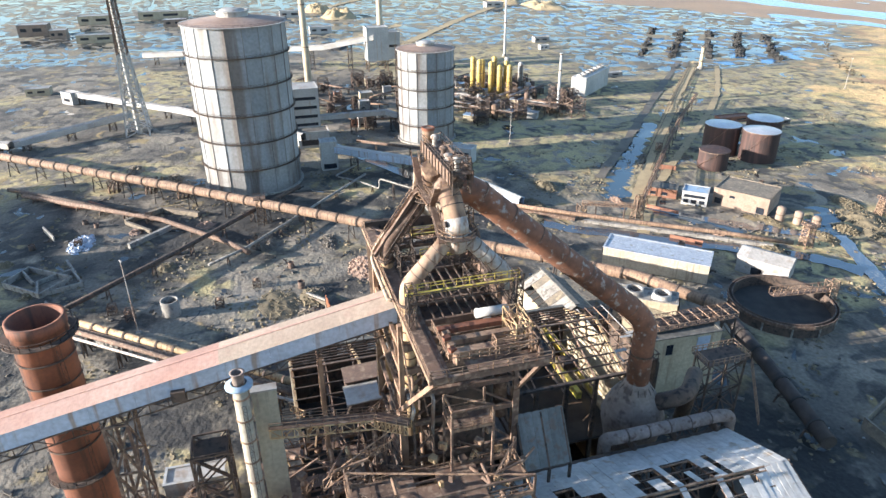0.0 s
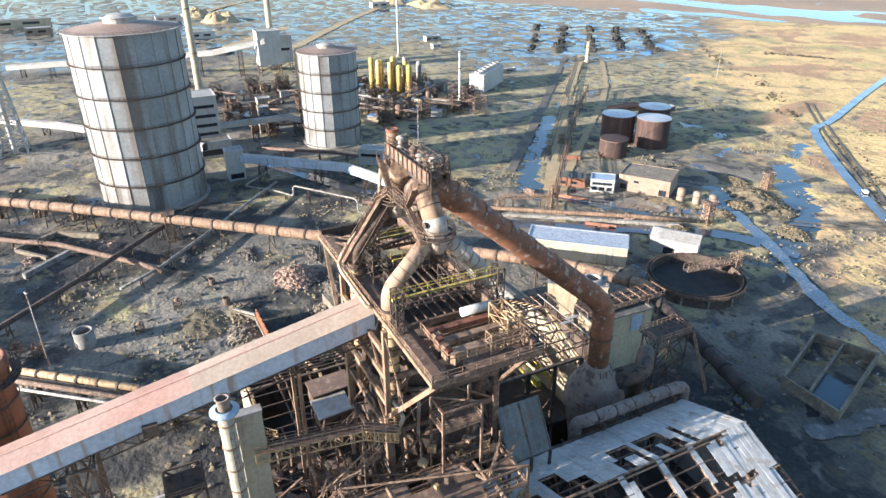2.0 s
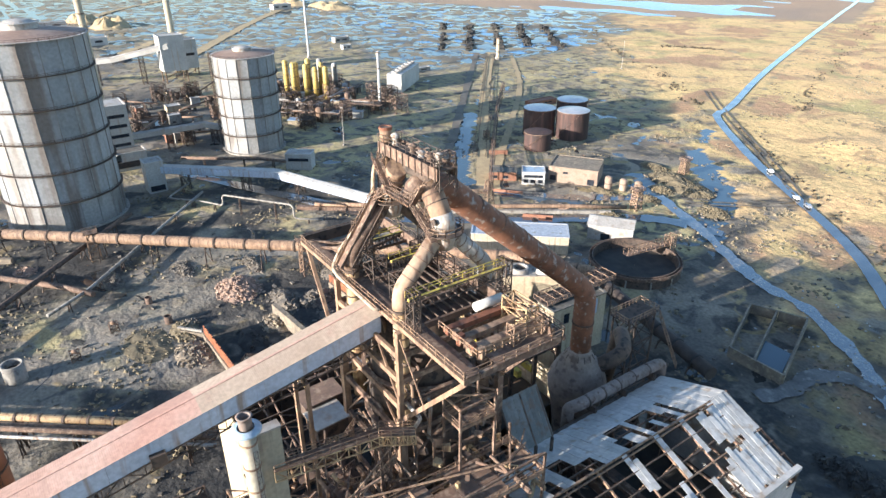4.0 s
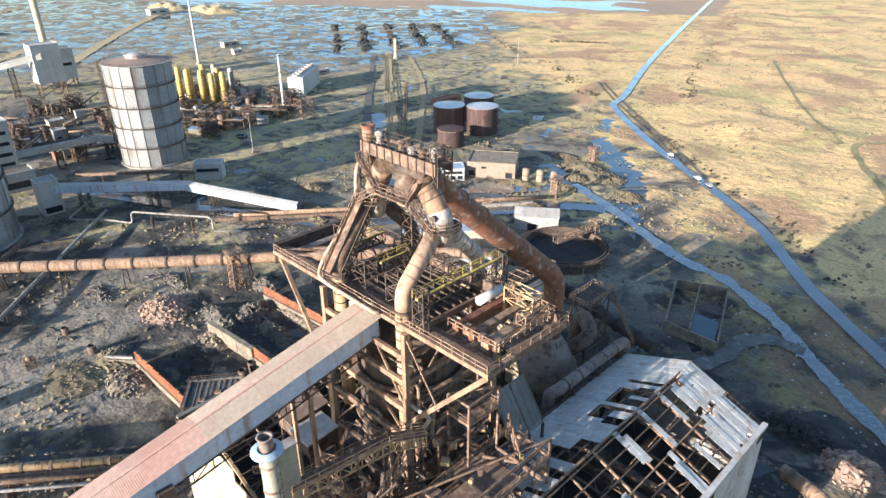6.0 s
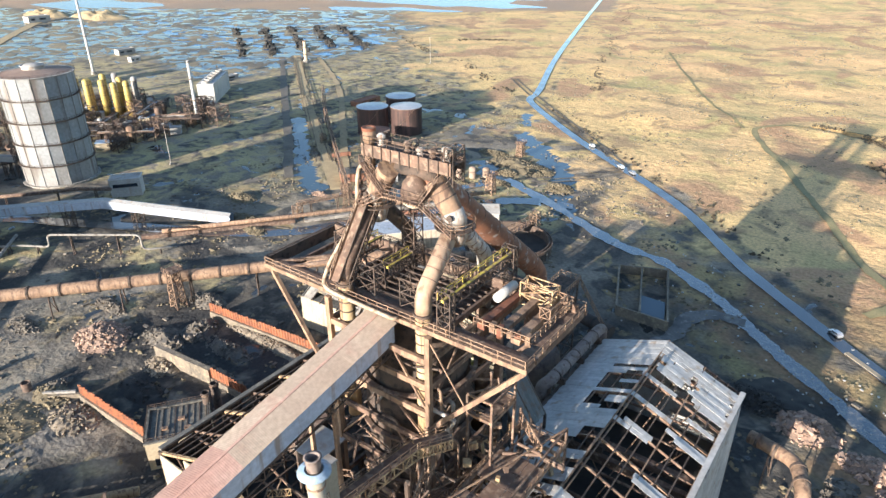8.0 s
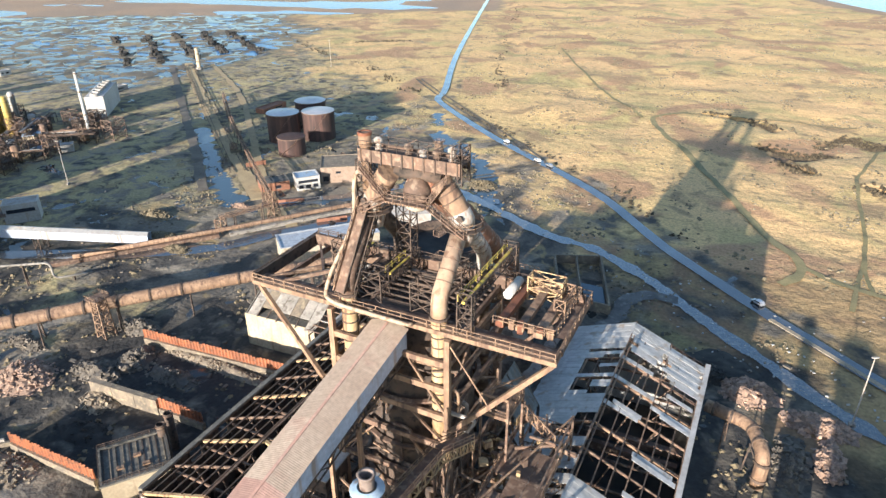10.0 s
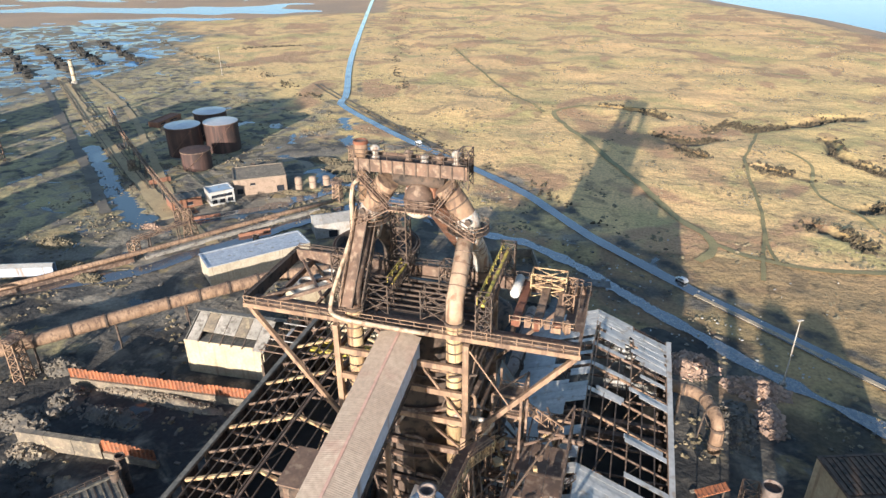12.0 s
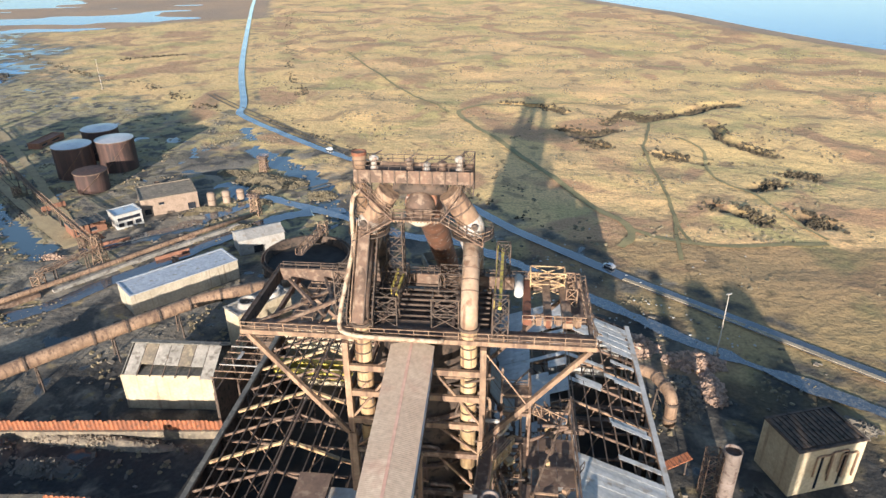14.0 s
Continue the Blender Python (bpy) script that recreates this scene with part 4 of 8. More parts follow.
def build_gallery():
    """The covered charging conveyor: sloping box with a low gable roof of corrugated sheets."""
    t = thing("charging_conveyor", "long sloping conveyor gallery with faded pink corrugated roof", "conveyor", (0, -35, 0))

    def z(y):
        return 64.6 + 0.188 * y
    y1, y0 = -7.6, -92.0
    for i in range(14):
        a, b = y1 + (y0 - y1) * i / 14, y1 + (y0 - y1) * (i + 1) / 14
        b += 0.02
        side = Geo().add([(2.3, a, z(a)), (2.3, b, z(b)), (2.3, b, z(b) - 2.6), (2.3, a, z(a) - 2.6), (2.15, a, z(a)), (2.15, b, z(b)), (2.15, b, z(b) - 2.6), (2.15, a, z(a) - 2.6)],
                         [(0, 3, 2, 1), (4, 5, 6, 7), (0, 1, 5, 4), (3, 7, 6, 2), (0, 4, 7, 3), (1, 2, 6, 5)])
        # east side: blue skylight of the shaded face is in this colour
        part("side_panel", side, BLUEWHITE, t)
        side = Geo().add([(x, y, zz) for x in (-2.95, -2.8) for y, zz in ((a, z(a)), (b, z(b)), (b, z(b) - 2.6), (a, z(a) - 2.6))],
                         [(0, 1, 2, 3), (4, 7, 6, 5), (0, 4, 5, 1), (3, 2, 6, 7), (0, 3, 7, 4), (1, 5, 6, 2)])
        part("side_panel", side, WHITE, t)
        part("floor_panel", Geo().beam((-0.3, a, z(a) - 2.7), (-0.3, b, z(b) - 2.7), 5.4, 0.2), RUST_DARK, t)
    # roof sheets with ribs across
    n = 360
    for half, (xa, xb) in enumerate(((-3.1, -0.33), (-0.33, 2.45))):
        for k in range(10):
            g = Geo()
            rows = []
            for i in range(k * 36, (k + 1) * 36 + 1):
                a = y1 + 0.4 + (y0 - y1) * i / n
                m = a + (y0 - y1) / n / 2
                ha, hb = (0.0, 0.75) if half == 0 else (0.75, 0.0)
                rows += [(xa, a, z(a) + 0.1 + ha), (xb, a, z(a) + 0.1 + hb)]
                if i < (k + 1) * 36:
                    rows += [(xa, m, z(m) + 0.114 + ha), (xb, m, z(m) + 0.114 + hb)]
            g.add(rows, [(2 * i, 2 * i + 2, 2 * i + 3, 2 * i + 1) for i in range(len(rows) // 2 - 1)])
            part("roof_sheet", g, PALEROOF if k < 3 else PINKROOF, t)
    part("ridge_cap", Geo().beam((-0.33, y1, z(y1) + 0.86), (-0.33, y0, z(y0) + 0.86), 0.34, 0.06), PINKROOF, t)
    part("end_wall", Geo().add([(-3, y1, z(y1) - 2.6), (2.3, y1, z(y1) - 2.6), (2.3, y1, z(y1) + 0.1), (-0.33, y1, z(y1) + 0.8), (-3, y1, z(y1) + 0.1)], [(0, 1, 2, 3, 4)]), WHITE, t)
    # truss under and trestles
    for x in (-2.6, 2.0):
        part("bottom_truss", Geo().truss((x, y1, z(y1) - 4.4), (x, y0, z(y0) - 4.4), 1.7, 34, 0.16), RUST_DARK, t)
    for x in (-2.6, 2.0):
        part("trestle_column", Geo().beam((x, -19, 0), (x, -19, z(-19) - 4.3), 0.5), RUST_PALE, t)
    part("trestle_cap", Geo().beam((-3.0, -19, z(-19) - 4.5), (2.4, -19, z(-19) - 4.5), 0.5, 0.5), RUST_PALE, t)
    for y in (-47, -75):
        part("trestle", Geo().tower((-0.3, y), 5.4, 3.0, 0, z(y) - 4.4, 6, 0.4), RUST, t)
    part("window_hatch", Geo().box(2.3, 3.1, -39.2, -37.4, 54.0, 55.6), RUST_DARK, t, "dark hatch box on the gallery wall")
    return t


# blue deepened to hold the sky tint of the gallery's shaded side
BLUEWHITE = material("pale_blue_skytint_cladding", (0.48, 0.55, 0.66), (0.42, 0.48, 0.58), 0.6, 0.0, 0.2, 1.5, stain=(0.32, 0.25, 0.2), stain_amt=0.4, streak=True)
PALEROOF = material("washed_out_pale_roof", (0.46, 0.365, 0.28), (0.41, 0.31, 0.235), 0.75, 0.0, 0.12, 2.0, stain=(0.38, 0.26, 0.2), stain_amt=0.35)
build_gallery()

# ---- cast houses on either side of the furnace ----


SHEDROOF = material("chalky_white_roof_sheet", (0.55, 0.535, 0.51), (0.46, 0.44, 0.41), 0.7, 0.0, 0.2, 1.2, stain=(0.36, 0.29, 0.22), stain_amt=0.3, vary=0.1)


def build_cast_house(s, y0, y1, name, label, missing, seed):
    """A steel shed; s: +1 or -1, the side of the furnace. Roof sheets are single pieces, many of them gone."""
    t = thing(name, label, "shed", (s * 23, (y0 + y1) / 2, 0))
    rnd = random.Random(seed)
    xe, xr, xi, ze, zr, zi = 37.0, 22.6, 9.5, 31.4, 37.4, 32.5

    def roof(x):
        return ze + (zr - ze) * (xe - x) / (xe - xr) if x > xr else zi + (zr - zi) * (x - xi) / (xr - xi)
    bays = round((y1 - y0) / 6.4)
    for i in range(bays + 1):
        y = y0 + (y1 - y0) * i / bays
        big = i % 2 == 0
        m = PIPE_CREAM if big and s < 0 else (RUST_PALE if big else RUST)
        for a, b in ((xe, xr), (xr, xi)):
            part("rafter", Geo().beam((s * a, y, roof(a) - 0.35), (s * b, y, roof(b) - 0.35), (0.5 if s < 0 else 0.28) if big else 0.2, 0.42), m, t)
        part("tie_beam", Geo().beam((s * xe, y, ze - 1.4), (s * xi, y, zi - 2.4), 0.28, 0.4), RUST, t)
        for k in (14, 18, 27, 32):
            part("web_member", Geo().beam((s * k, y, roof(k) - 0.5), (s * (k + (2 if k < 20 else -2)), y, ze - 1.5), 0.2), RUST, t)
        part("column", Geo().box(s * xe - 0.4, s * xe + 0.4, y - 0.35, y + 0.35, 0, ze), RUST_DARK, t)
        part("column", Geo().box(s * xi - 0.4, s * xi + 0.4, y - 0.35, y + 0.35, 0, zi), RUST_DARK, t)
    for j, x in enumerate(np.linspace(xi + 0.2, xe - 0.2, 13)):
        part("purlin", Geo().beam((s * x, y0, roof(x) + 0.02), (s * x, y1, roof(x) + 0.02), 0.2, 0.26), RUST_DARK if (j % 3 or s < 0) else RUST_PALE, t)
    part("eaves_gutter", Geo().beam((s * (xe + 0.3), y0, ze + 0.1), (s * (xe + 0.3), y1, ze + 0.1), 0.9, 0.7), FELT if s < 0 else SHEDROOF, t, "heavy eaves gutter")
    part("eaves_gutter", Geo().beam((s * xi, y0, zi + 0.1), (s * xi, y1, zi + 0.1), 0.7, 0.5), RUST_DARK, t)
    part("ridge_beam", Geo().beam((s * xr, y0, zr), (s * xr, y1, zr), 0.35, 0.3), RUST_PALE if s > 0 else RUST, t)
    # roof sheets
    sheet_w = 1.07
    for a, b, face in ((xe, xr, 0), (xr, xi, 1)):
        rows = 2 if face == 0 else 4
        n = int((y1 - y0) / sheet_w)
        for i in range(n):
            y = y0 + (i + 0.5) * sheet_w
            for r in range(rows):
                u0, u1 = r / rows, (r + 1) / rows
                if missing(face, u0 + 0.12, y, rnd):
                    continue
                if face == 0 and 7 < y < 44:
                    u0, u1 = u0 + rnd.uniform(-0.06, 0.10), u1 + rnd.uniform(-0.14, 0.03)
                xa, xb = a + (b - a) * u0, a + (b - a) * u1
                lift = 0.22 + 0.03 * (i % 2)
                dy = rnd.uniform(-0.06, 0.06)
                sag = 0.0 if face or y < 7 else rnd.uniform(-0.1, 0.15)
                w = sheet_w * 0.498
                pa, pb = roof(xa) + lift, roof(xb) + lift + sag
                g = Geo().add([(s * xa, y - w + dy, pa), (s * xa, y + w + dy, pa), (s * xb, y + w, pb), (s * xb, y - w, pb),
                               (s * xa, y - w + dy, pa - 0.05), (s * xa, y + w + dy, pa - 0.05), (s * xb, y + w, pb - 0.05), (s * xb, y - w, pb - 0.05)],
                              [(0, 1, 2, 3), (7, 6, 5, 4), (0, 4, 5, 1), (1, 5, 6, 2), (2, 6, 7, 3), (3, 7, 4, 0)])
                part("roof_sheet", g, SHEDROOF, t)
    # walls
    n = int((y1 - y0) / 3.2)
    for i in range(n):
        a, b = y0 + (y1 - y0) * i / n, y0 + (y1 - y0) * (i + 1) / n
        part("wall_panel", Geo().box(s * (xe + 0.42) - 0.08, s * (xe + 0.42) + 0.08, a + 0.02, b - 0.02, rnd.uniform(0, 0.4), ze - 0.5 - rnd.choice((0, 0, 0, 0.5, 2.5))), SHEDROOF if s > 0 else RUST_DARK, t)
    for y in (y0, y1):
        for a, b in ((xi, 16), (16, xr), (xr, 29.5), (29.5, xe)):
            top = min(roof(a), roof(b)) - 0.6
            part("gable_panel", Geo().box(min(s * a, s * b) + 0.02, max(s * a, s * b) - 0.02, y - 0.1 + (0.3 if y == y1 else -0.3), y + 0.1 + (0.3 if y == y1 else -0.3), 0, top), SHEDROOF if s > 0 else BUFF, t)
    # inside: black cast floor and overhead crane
    part("cast_floor", Geo().box(min(s * 9, s * 36.3), max(s * 9, s * 36.3), y0 + 0.3, y1 - 0.3, 17.6, 18), BLACK, t, "plain black cast-house floor")
    cy = y0 + (y1 - y0) * (0.62 if s > 0 else 0.86)
    cr = part("overhead_crane", Geo().box(min(s * 11, s * 36), max(s * 11, s * 36), cy - 0.5, cy + 0.5, 27, 28.6), YELLOW if s < 0 else RUST, t, "overhead crane girder")
    part("crane_girder", Geo().box(min(s * 11, s * 36), max(s * 11, s * 36), cy + 3, cy + 4, 27, 28.6), YELLOW if s < 0 else RUST, cr)
    part("crab", Geo().box(s * 20 - 1.5, s * 20 + 1.5, cy + 0.2, cy + 3.4, 28.6, 30), RUST_DARK, cr)
    for i in range(26):
        x, y = s * rnd.uniform(11, 35), rnd.uniform(y0 + 2, y1 - 2)
        z = rnd.uniform(18.5, 28)
        part("inner_beam", Geo().beam((x, y, z), (x + rnd.uniform(-5, 5), y + rnd.uniform(-9, 9), z + rnd.uniform(-1, 1)), 0.18), rnd.choice((RUST, RUST_PALE, RUST_PALE)), t)
    return t


def gone_east(face, u, y, rnd):
    """True where a sheet is gone: slots beside the ridge, open bays on the outer slope, runs of sheets left between."""
    run = nz(y, u * 2, 2.6, 5)
    if face == 1:
        if 20 < y < 46:
            return u < 0.5 and run > 0.02
        if 8 < y <= 20:
            return u < 0.3 and rnd.random() < 0.8 or u < 0.55 and 12 < y < 15
        if -8 < y <= 8:
            return u < 0.3 and run > 0.15
        return rnd.random() < 0.02
    if y < 4:
        return run > 0.32 and u > 0.2
    if y > 38:
        return run > 0.12 or (u > 0.7 and y < 44)
    if y > 26:
        return run > -0.08
    return run > -0.22


def gone_west(face, u, y, rnd):
    return True


build_cast_house(1, -22.0, 49.0, "cast_house", "steel cast house shed with broken pale roof sheets", gone_east, 3)
build_cast_house(-1, -23.0, 40.0, "cast_house", "stripped cast house shed with bare roof rafters", gone_west, 4)


FLUE = material("soot_grey_flue_steel", (0.20, 0.155, 0.13), (0.28, 0.22, 0.19), 0.85, 0.1, 0.4, 2.0, stain=(0.10, 0.06, 0.045), stain_amt=0.4)


def build_flue():
    t = thing("flue_pipe", "fat grey flue pipe lying along the shed eaves", "pipe", (9, 35, 0))
    part("pipe", Geo().tube(bend([(7.5, 26, 20), (7.5, 26, 34.3), (8.6, 27, 35.2), (8.8, 47.5, 35.2), (8.8, 49.5, 34.6), (8.8, 50, 12)], 2.0), 1.1, 20), FLUE, t, "", True)
    for y in (29, 33, 37, 41, 45):
        part("hoop", Geo().tube([(8.75, y, 35.2), (8.75, y + 0.2, 35.2)], 1.17, 20), RUST_DARK, t)
    for y in (30, 38, 46):
        part("saddle", Geo().box(7.4, 10.2, y, y + 0.5, 32.7, 34.2), RUST_DARK, t)
    return t


build_flue()


OXIDE = material("brown_oxide_plate", (0.21, 0.135, 0.095), (0.155, 0.10, 0.075), 0.85, 0.0, 0.4, 2.0, stain=(0.29, 0.21, 0.15), stain_amt=0.4)


def build_service_block():
    """Steel floors, pipes and rails in the angle between furnace and east cast house."""
    t = thing("service_platforms", "tangle of rusted service platforms, pipes and rails", "platform", (14, -20, 0))
    rnd = random.Random(11)
    decks = [(14.0, 21.5, -18, 6.5, 42.5), (11.0, 14.9, -3.2, 2.8, 50.0), (10.5, 18, -29, -19, 37.0), (-6, 9, -30, -13, 34.0), (9.6, 14, -14, -4, 39.0)]
    for x0, x1, y0, y1, z in decks:
        d = part("deck_frame", Geo().beam((x0, y0, z), (x1, y0, z), 0.3, 0.5).beam((x0, y1, z), (x1, y1, z), 0.3, 0.5).beam((x0, y0, z), (x0, y1, z), 0.3, 0.5).beam((x1, y0, z), (x1, y1, z), 0.3, 0.5), RUST_PALE, t)
        part("deck_rail", Geo().rail([(x0, y0, z), (x1, y0, z), (x1, y1, z), (x0, y1, z), (x0, y0, z)], 1.1, 0.09, 1.6), RUST_PALE, d)
        n = int((x1 - x0) / 1.4)
        for i in range(1, n):
            part("joist", Geo().beam((x0 + (x1 - x0) * i / n, y0, z), (x0 + (x1 - x0) * i / n, y1, z), 0.18, 0.3), RUST if i % 2 else RUST_DARK, d)
        na, nb = max(2, int((x1 - x0) / 2.4)), max(2, int((y1 - y0) / 3.0))
        for i in range(na):
            for j in range(nb):
                if rnd.random() < 0.38:
                    continue
                a, b = x0 + (x1 - x0) * i / na, y0 + (y1 - y0) * j / nb
                part("floor_plate", Geo().box(a + 0.03, a + (x1 - x0) / na - 0.03, b + 0.03, b + (y1 - y0) / nb - 0.03, z + 0.17, z + 0.23), rnd.choice((RUST, RUST, OXIDE)), d)
        for x in (x0, x1):
            for y in (y0, y1):
                part("post", Geo().beam((x, y, 0), (x, y, z + 3.2), 0.32), RUST, d)
        part("head_beam", Geo().beam((x0, y0, z + 3.2), (x1, y0, z + 3.2), 0.25, 0.35), RUST_PALE, d)
        part("head_beam", Geo().beam((x1, y0, z + 3.2), (x1, y1, z + 3.2), 0.25, 0.35), RUST, d)
        part("head_beam", Geo().beam((x0, y0, z + 3.2), (x1, y1, z + 3.2), 0.2), RUST_PALE, d)
    for i in range(240):
        x, y, z = rnd.uniform(9.5, 21), rnd.uniform(-28, 8), rnd.uniform(32, 46)
        if i % 3 == 0:
            x, y = rnd.uniform(-8, 10), rnd.uniform(-28, -10)
            z = rnd.uniform(26, 42)
        kind = i % 5
        m = rnd.choice((RUST, RUST_DARK, RUST_PALE, RUST, RUST, RUST_PALE, PIPE_CREAM))
        if kind < 2:
            part("pipe", Geo().tube(bend([(x, y, z), (x + rnd.uniform(-4, 4), y, z), (x + rnd.uniform(-3, 3), y + rnd.uniform(-4, 4), z - rnd.uniform(1, 8))], 0.6, 3), rnd.uniform(0.12, 0.4), 8), m, t)
        elif kind == 2 and i % 20 == 2:
            part("vessel", Geo().lathe((x, y, z - 3), [(0.2, 0), (0.6, 0.3), (0.6, 2.0), (0.2, 2.5)], 12, True), m, t)
        elif kind == 2:
            part("frame_truss", Geo().truss((x, y, z), (x + rnd.uniform(-4, 4), y + rnd.uniform(-5, 5), z), 1.2, 5, 0.12), m, t)
        elif kind == 3:
            part("beam", Geo().beam((x, y, z), (x + rnd.uniform(-6, 6), y + rnd.uniform(-6, 6), z + rnd.uniform(-1, 2)), 0.25, 0.3), m, t)
        else:
            part("machine_box", Geo().obox((x, y, z), (rnd.uniform(0.4, 1.3), rnd.uniform(0.4, 1.2), rnd.uniform(0.4, 1.2)), rnd.uniform(0, 1)), m, t)
    part("roof_truss", Geo().truss((9.8, -10, 46.5), (13.6, -21, 43), 1.8, 7, 0.18), RUST_PALE, t)
    part("roof_truss", Geo().truss((13.5, 7, 43), (20.5, 1, 44), 2.0, 6, 0.18), RUST_PALE, t)
    return t


build_service_block()


def build_walkway_bridge():
    t = thing("walkway_bridge", "rusted lattice walkway bridge with handrails", "bridge", (9, -18, 0))
    pts = [(8.6, -27, 51.6), (9.4, -12.6, 50.4), (11.8, -8.4, 50.2)]
    for a, b in zip(pts, pts[1:]):
        a, b = Vector(a), Vector(b)
        d = (b - a).cross(Vector((0, 0, 1))).normalized()
        part("deck", Geo().beam(a, b, 1.7, 0.2), RUST, t)
        for k in (-0.85, 0.85):
            part("side_truss", Geo().truss(a + d * k - Vector((0, 0, 1.5)), b + d * k - Vector((0, 0, 1.5)), 1.5, 9, 0.18), PIPE_CREAM, t)
            part("handrail", Geo().rail([a + d * k, b + d * k], 1.1, 0.08), RUST_PALE, t)
    part("support_leg", Geo().tower((9.6, -12.4), 1.4, 1.4, 0, 48.8, 8, 0.25), RUST, t)
    return t


build_walkway_bridge()


BUFFGREY = material("pale_buff_sheet", (0.44, 0.40, 0.30), (0.37, 0.33, 0.25), 0.75, 0.0, 0.3, 1.5, stain=(0.3, 0.25, 0.2), stain_amt=0.3, streak=True)


def build_vent_tower():
    t = thing("vent_tower", "pale ribbed vent pipe beside a slab-sided tower", "tower", (10.3, -29.7, 0))
    part("vent_pipe", Geo().lathe((10.3, -29.7, 0), [(0.95, 0), (0.95, 60.2)], 20, True), BUFFGREY, t, "pale grey upright vent pipe", True)
    c = part("cap_skirt", Geo().lathe((10.3, -29.7, 60.2), [(0.9, 0), (1.75, 0.2), (1.75, 0.4), (1.0, 0.65)], 20), BLUE, t, "", True)
    part("cap_mouth", Geo().lathe((10.3, -29.7, 60.8), [(0.75, 0), (0.8, 1.5), (0.95, 1.6), (0.62, 1.6), (0.6, 0.2)], 20), FLUE, c, "", True)
    for z in np.arange(34, 59, 3.5):
        part("hoop", Geo().lathe((10.3, -29.7, z), [(0.95, 0), (1.05, 0.05), (1.05, 0.25), (0.95, 0.3)], 20), RUST_PALE, t)
    part("slab_tower", Geo().box(7.6, 8.8, -28.6, -25.4, 0, 57.6), BUFFGREY, t, "plain pale sheet-clad slab tower")
    part("slab_cap", Geo().box(7.5, 8.9, -28.7, -25.3, 57.6, 57.85), SHEET, t)
    part("ladder", Geo().truss((11.6, -29.7, 20), (11.6, -29.7, 58), 0.5, 40, 0.06, (0, 1, 0)), RUST_DARK, t)
    return t


build_vent_tower()


def build_small_roofs():
    """Huts and plant rooms at the foot of the furnace."""
    specs = [(-12.4, -7.8, -14.5, -9.1, 39.3, SHEET, "pale-roofed plant cabin"), (-17.0, -12.9, -14.1, -7.4, 40.0, OXIDE, "brown-roofed plant cabin"), (4, 8, -24, -20.5, 30, BLUE, "blue-roofed hut"), (10, 14, -24, -19, 31, SHEET, "grey sheet-roofed hut"), (15, 19.5, -25, -20, 31, SHEET, "white sheet-roofed hut")]
    for x0, x1, y0, y1, z, m, lab in specs:
        t = thing("plant_cabin", lab + " among pipes", "cabin", ((x0 + x1) / 2, (y0 + y1) / 2, 0), "plant cabins")
        part("body", Geo().box(x0, x1, y0, y1, z - 3, z - 0.15), RUST_DARK, t)
        part("roof", Geo().obox(((x0 + x1) / 2, (y0 + y1) / 2, z), (x1 - x0 + 0.6, y1 - y0 + 0.6, 0.25), 0, 0.05), m, t)
        for x in (x0 + 0.3, x1 - 0.3):
            for y in (y0 + 0.3, y1 - 0.3):
                part("leg", Geo().beam((x, y, 0), (x, y, z - 3), 0.3), RUST_DARK, t)
        part("door", Geo().box(x0 + 0.6, x0 + 1.5, y0 - 0.06, y0, z - 3, z - 0.9), RUST, t)


build_small_roofs()


def build_grey_lean_to():
    t = thing("lean_to_roof", "grey corrugated lean-to roof beside the shed", "roof", (14, 8, 0))
    for i in range(6):
        y = 9.0 + i * 1.3
        part("roof_sheet", Geo().add([(8.5, y, 44.5), (8.5, y + 1.28, 44.5), (13.2, y + 1.28, 37.2), (13.2, y, 37.2), (8.5, y + 0.64, 44.62), (13.2, y + 0.64, 37.32)], [(0, 3, 5, 4), (4, 5, 2, 1)]), GREYSHEET, t)
    for y in (9.0, 13, 16.5):
        part("frame", Geo().beam((8.5, y, 44.3), (13.2, y, 37.0), 0.3).beam((8.5, y, 44.3), (8.5, y, 0), 0.4).beam((13.2, y, 37.0), (13.2, y, 30), 0.4), RUST_DARK, t)
    return t


GREYSHEET = material("grey_green_sheet", (0.12, 0.13, 0.13), (0.16, 0.17, 0.17), 0.7, 0.0, 0.3, 2.0, stain=(0.14, 0.11, 0.09))
build_grey_lean_to()


def build_chimney():
    c = (-11.5, -57.2)
    t = thing("rusty_chimney", "wide rust-red steel chimney with ring walkways", "chimney", (c[0], c[1], 0))
    part("shaft", Geo().lathe((c[0], c[1], 0), [(4.0, 0), (3.75, 20), (3.75, 60.6), (3.95, 60.7), (3.95, 62.2), (3.45, 62.2), (3.4, 46)], 40), RUST_RED, t, "", True)
    for z in (34, 59.4):
        r = part("ring_walkway", Geo().lathe((c[0], c[1], z), [(3.9, 0), (5.1, 0), (5.1, 0.15), (3.9, 0.15)], 30), RUST_DARK, t)
        part("ring_rail", Geo().rail([(c[0] + 5.05 * math.cos(i * math.pi / 12), c[1] + 5.05 * math.sin(i * math.pi / 12), z + 0.15) for i in range(25)], 1.1, 0.07, 2), RUST_DARK, r)
    for z in (40, 46, 52, 56):
        part("hoop", Geo().lathe((c[0], c[1], z), [(3.9, 0), (4.0, 0.02), (4.0, 0.25), (3.9, 0.27)], 40), RUST_DARK, t)
    part("ladder", Geo().truss((c[0] + 2.9, c[1] + 2.9, 10), (c[0] + 2.9, c[1] + 2.9, 60), 0.6, 50, 0.06, (0.7, -0.7, 0)), RUST_DARK, t)
    return t


build_chimney()

# ---- gas holders ----


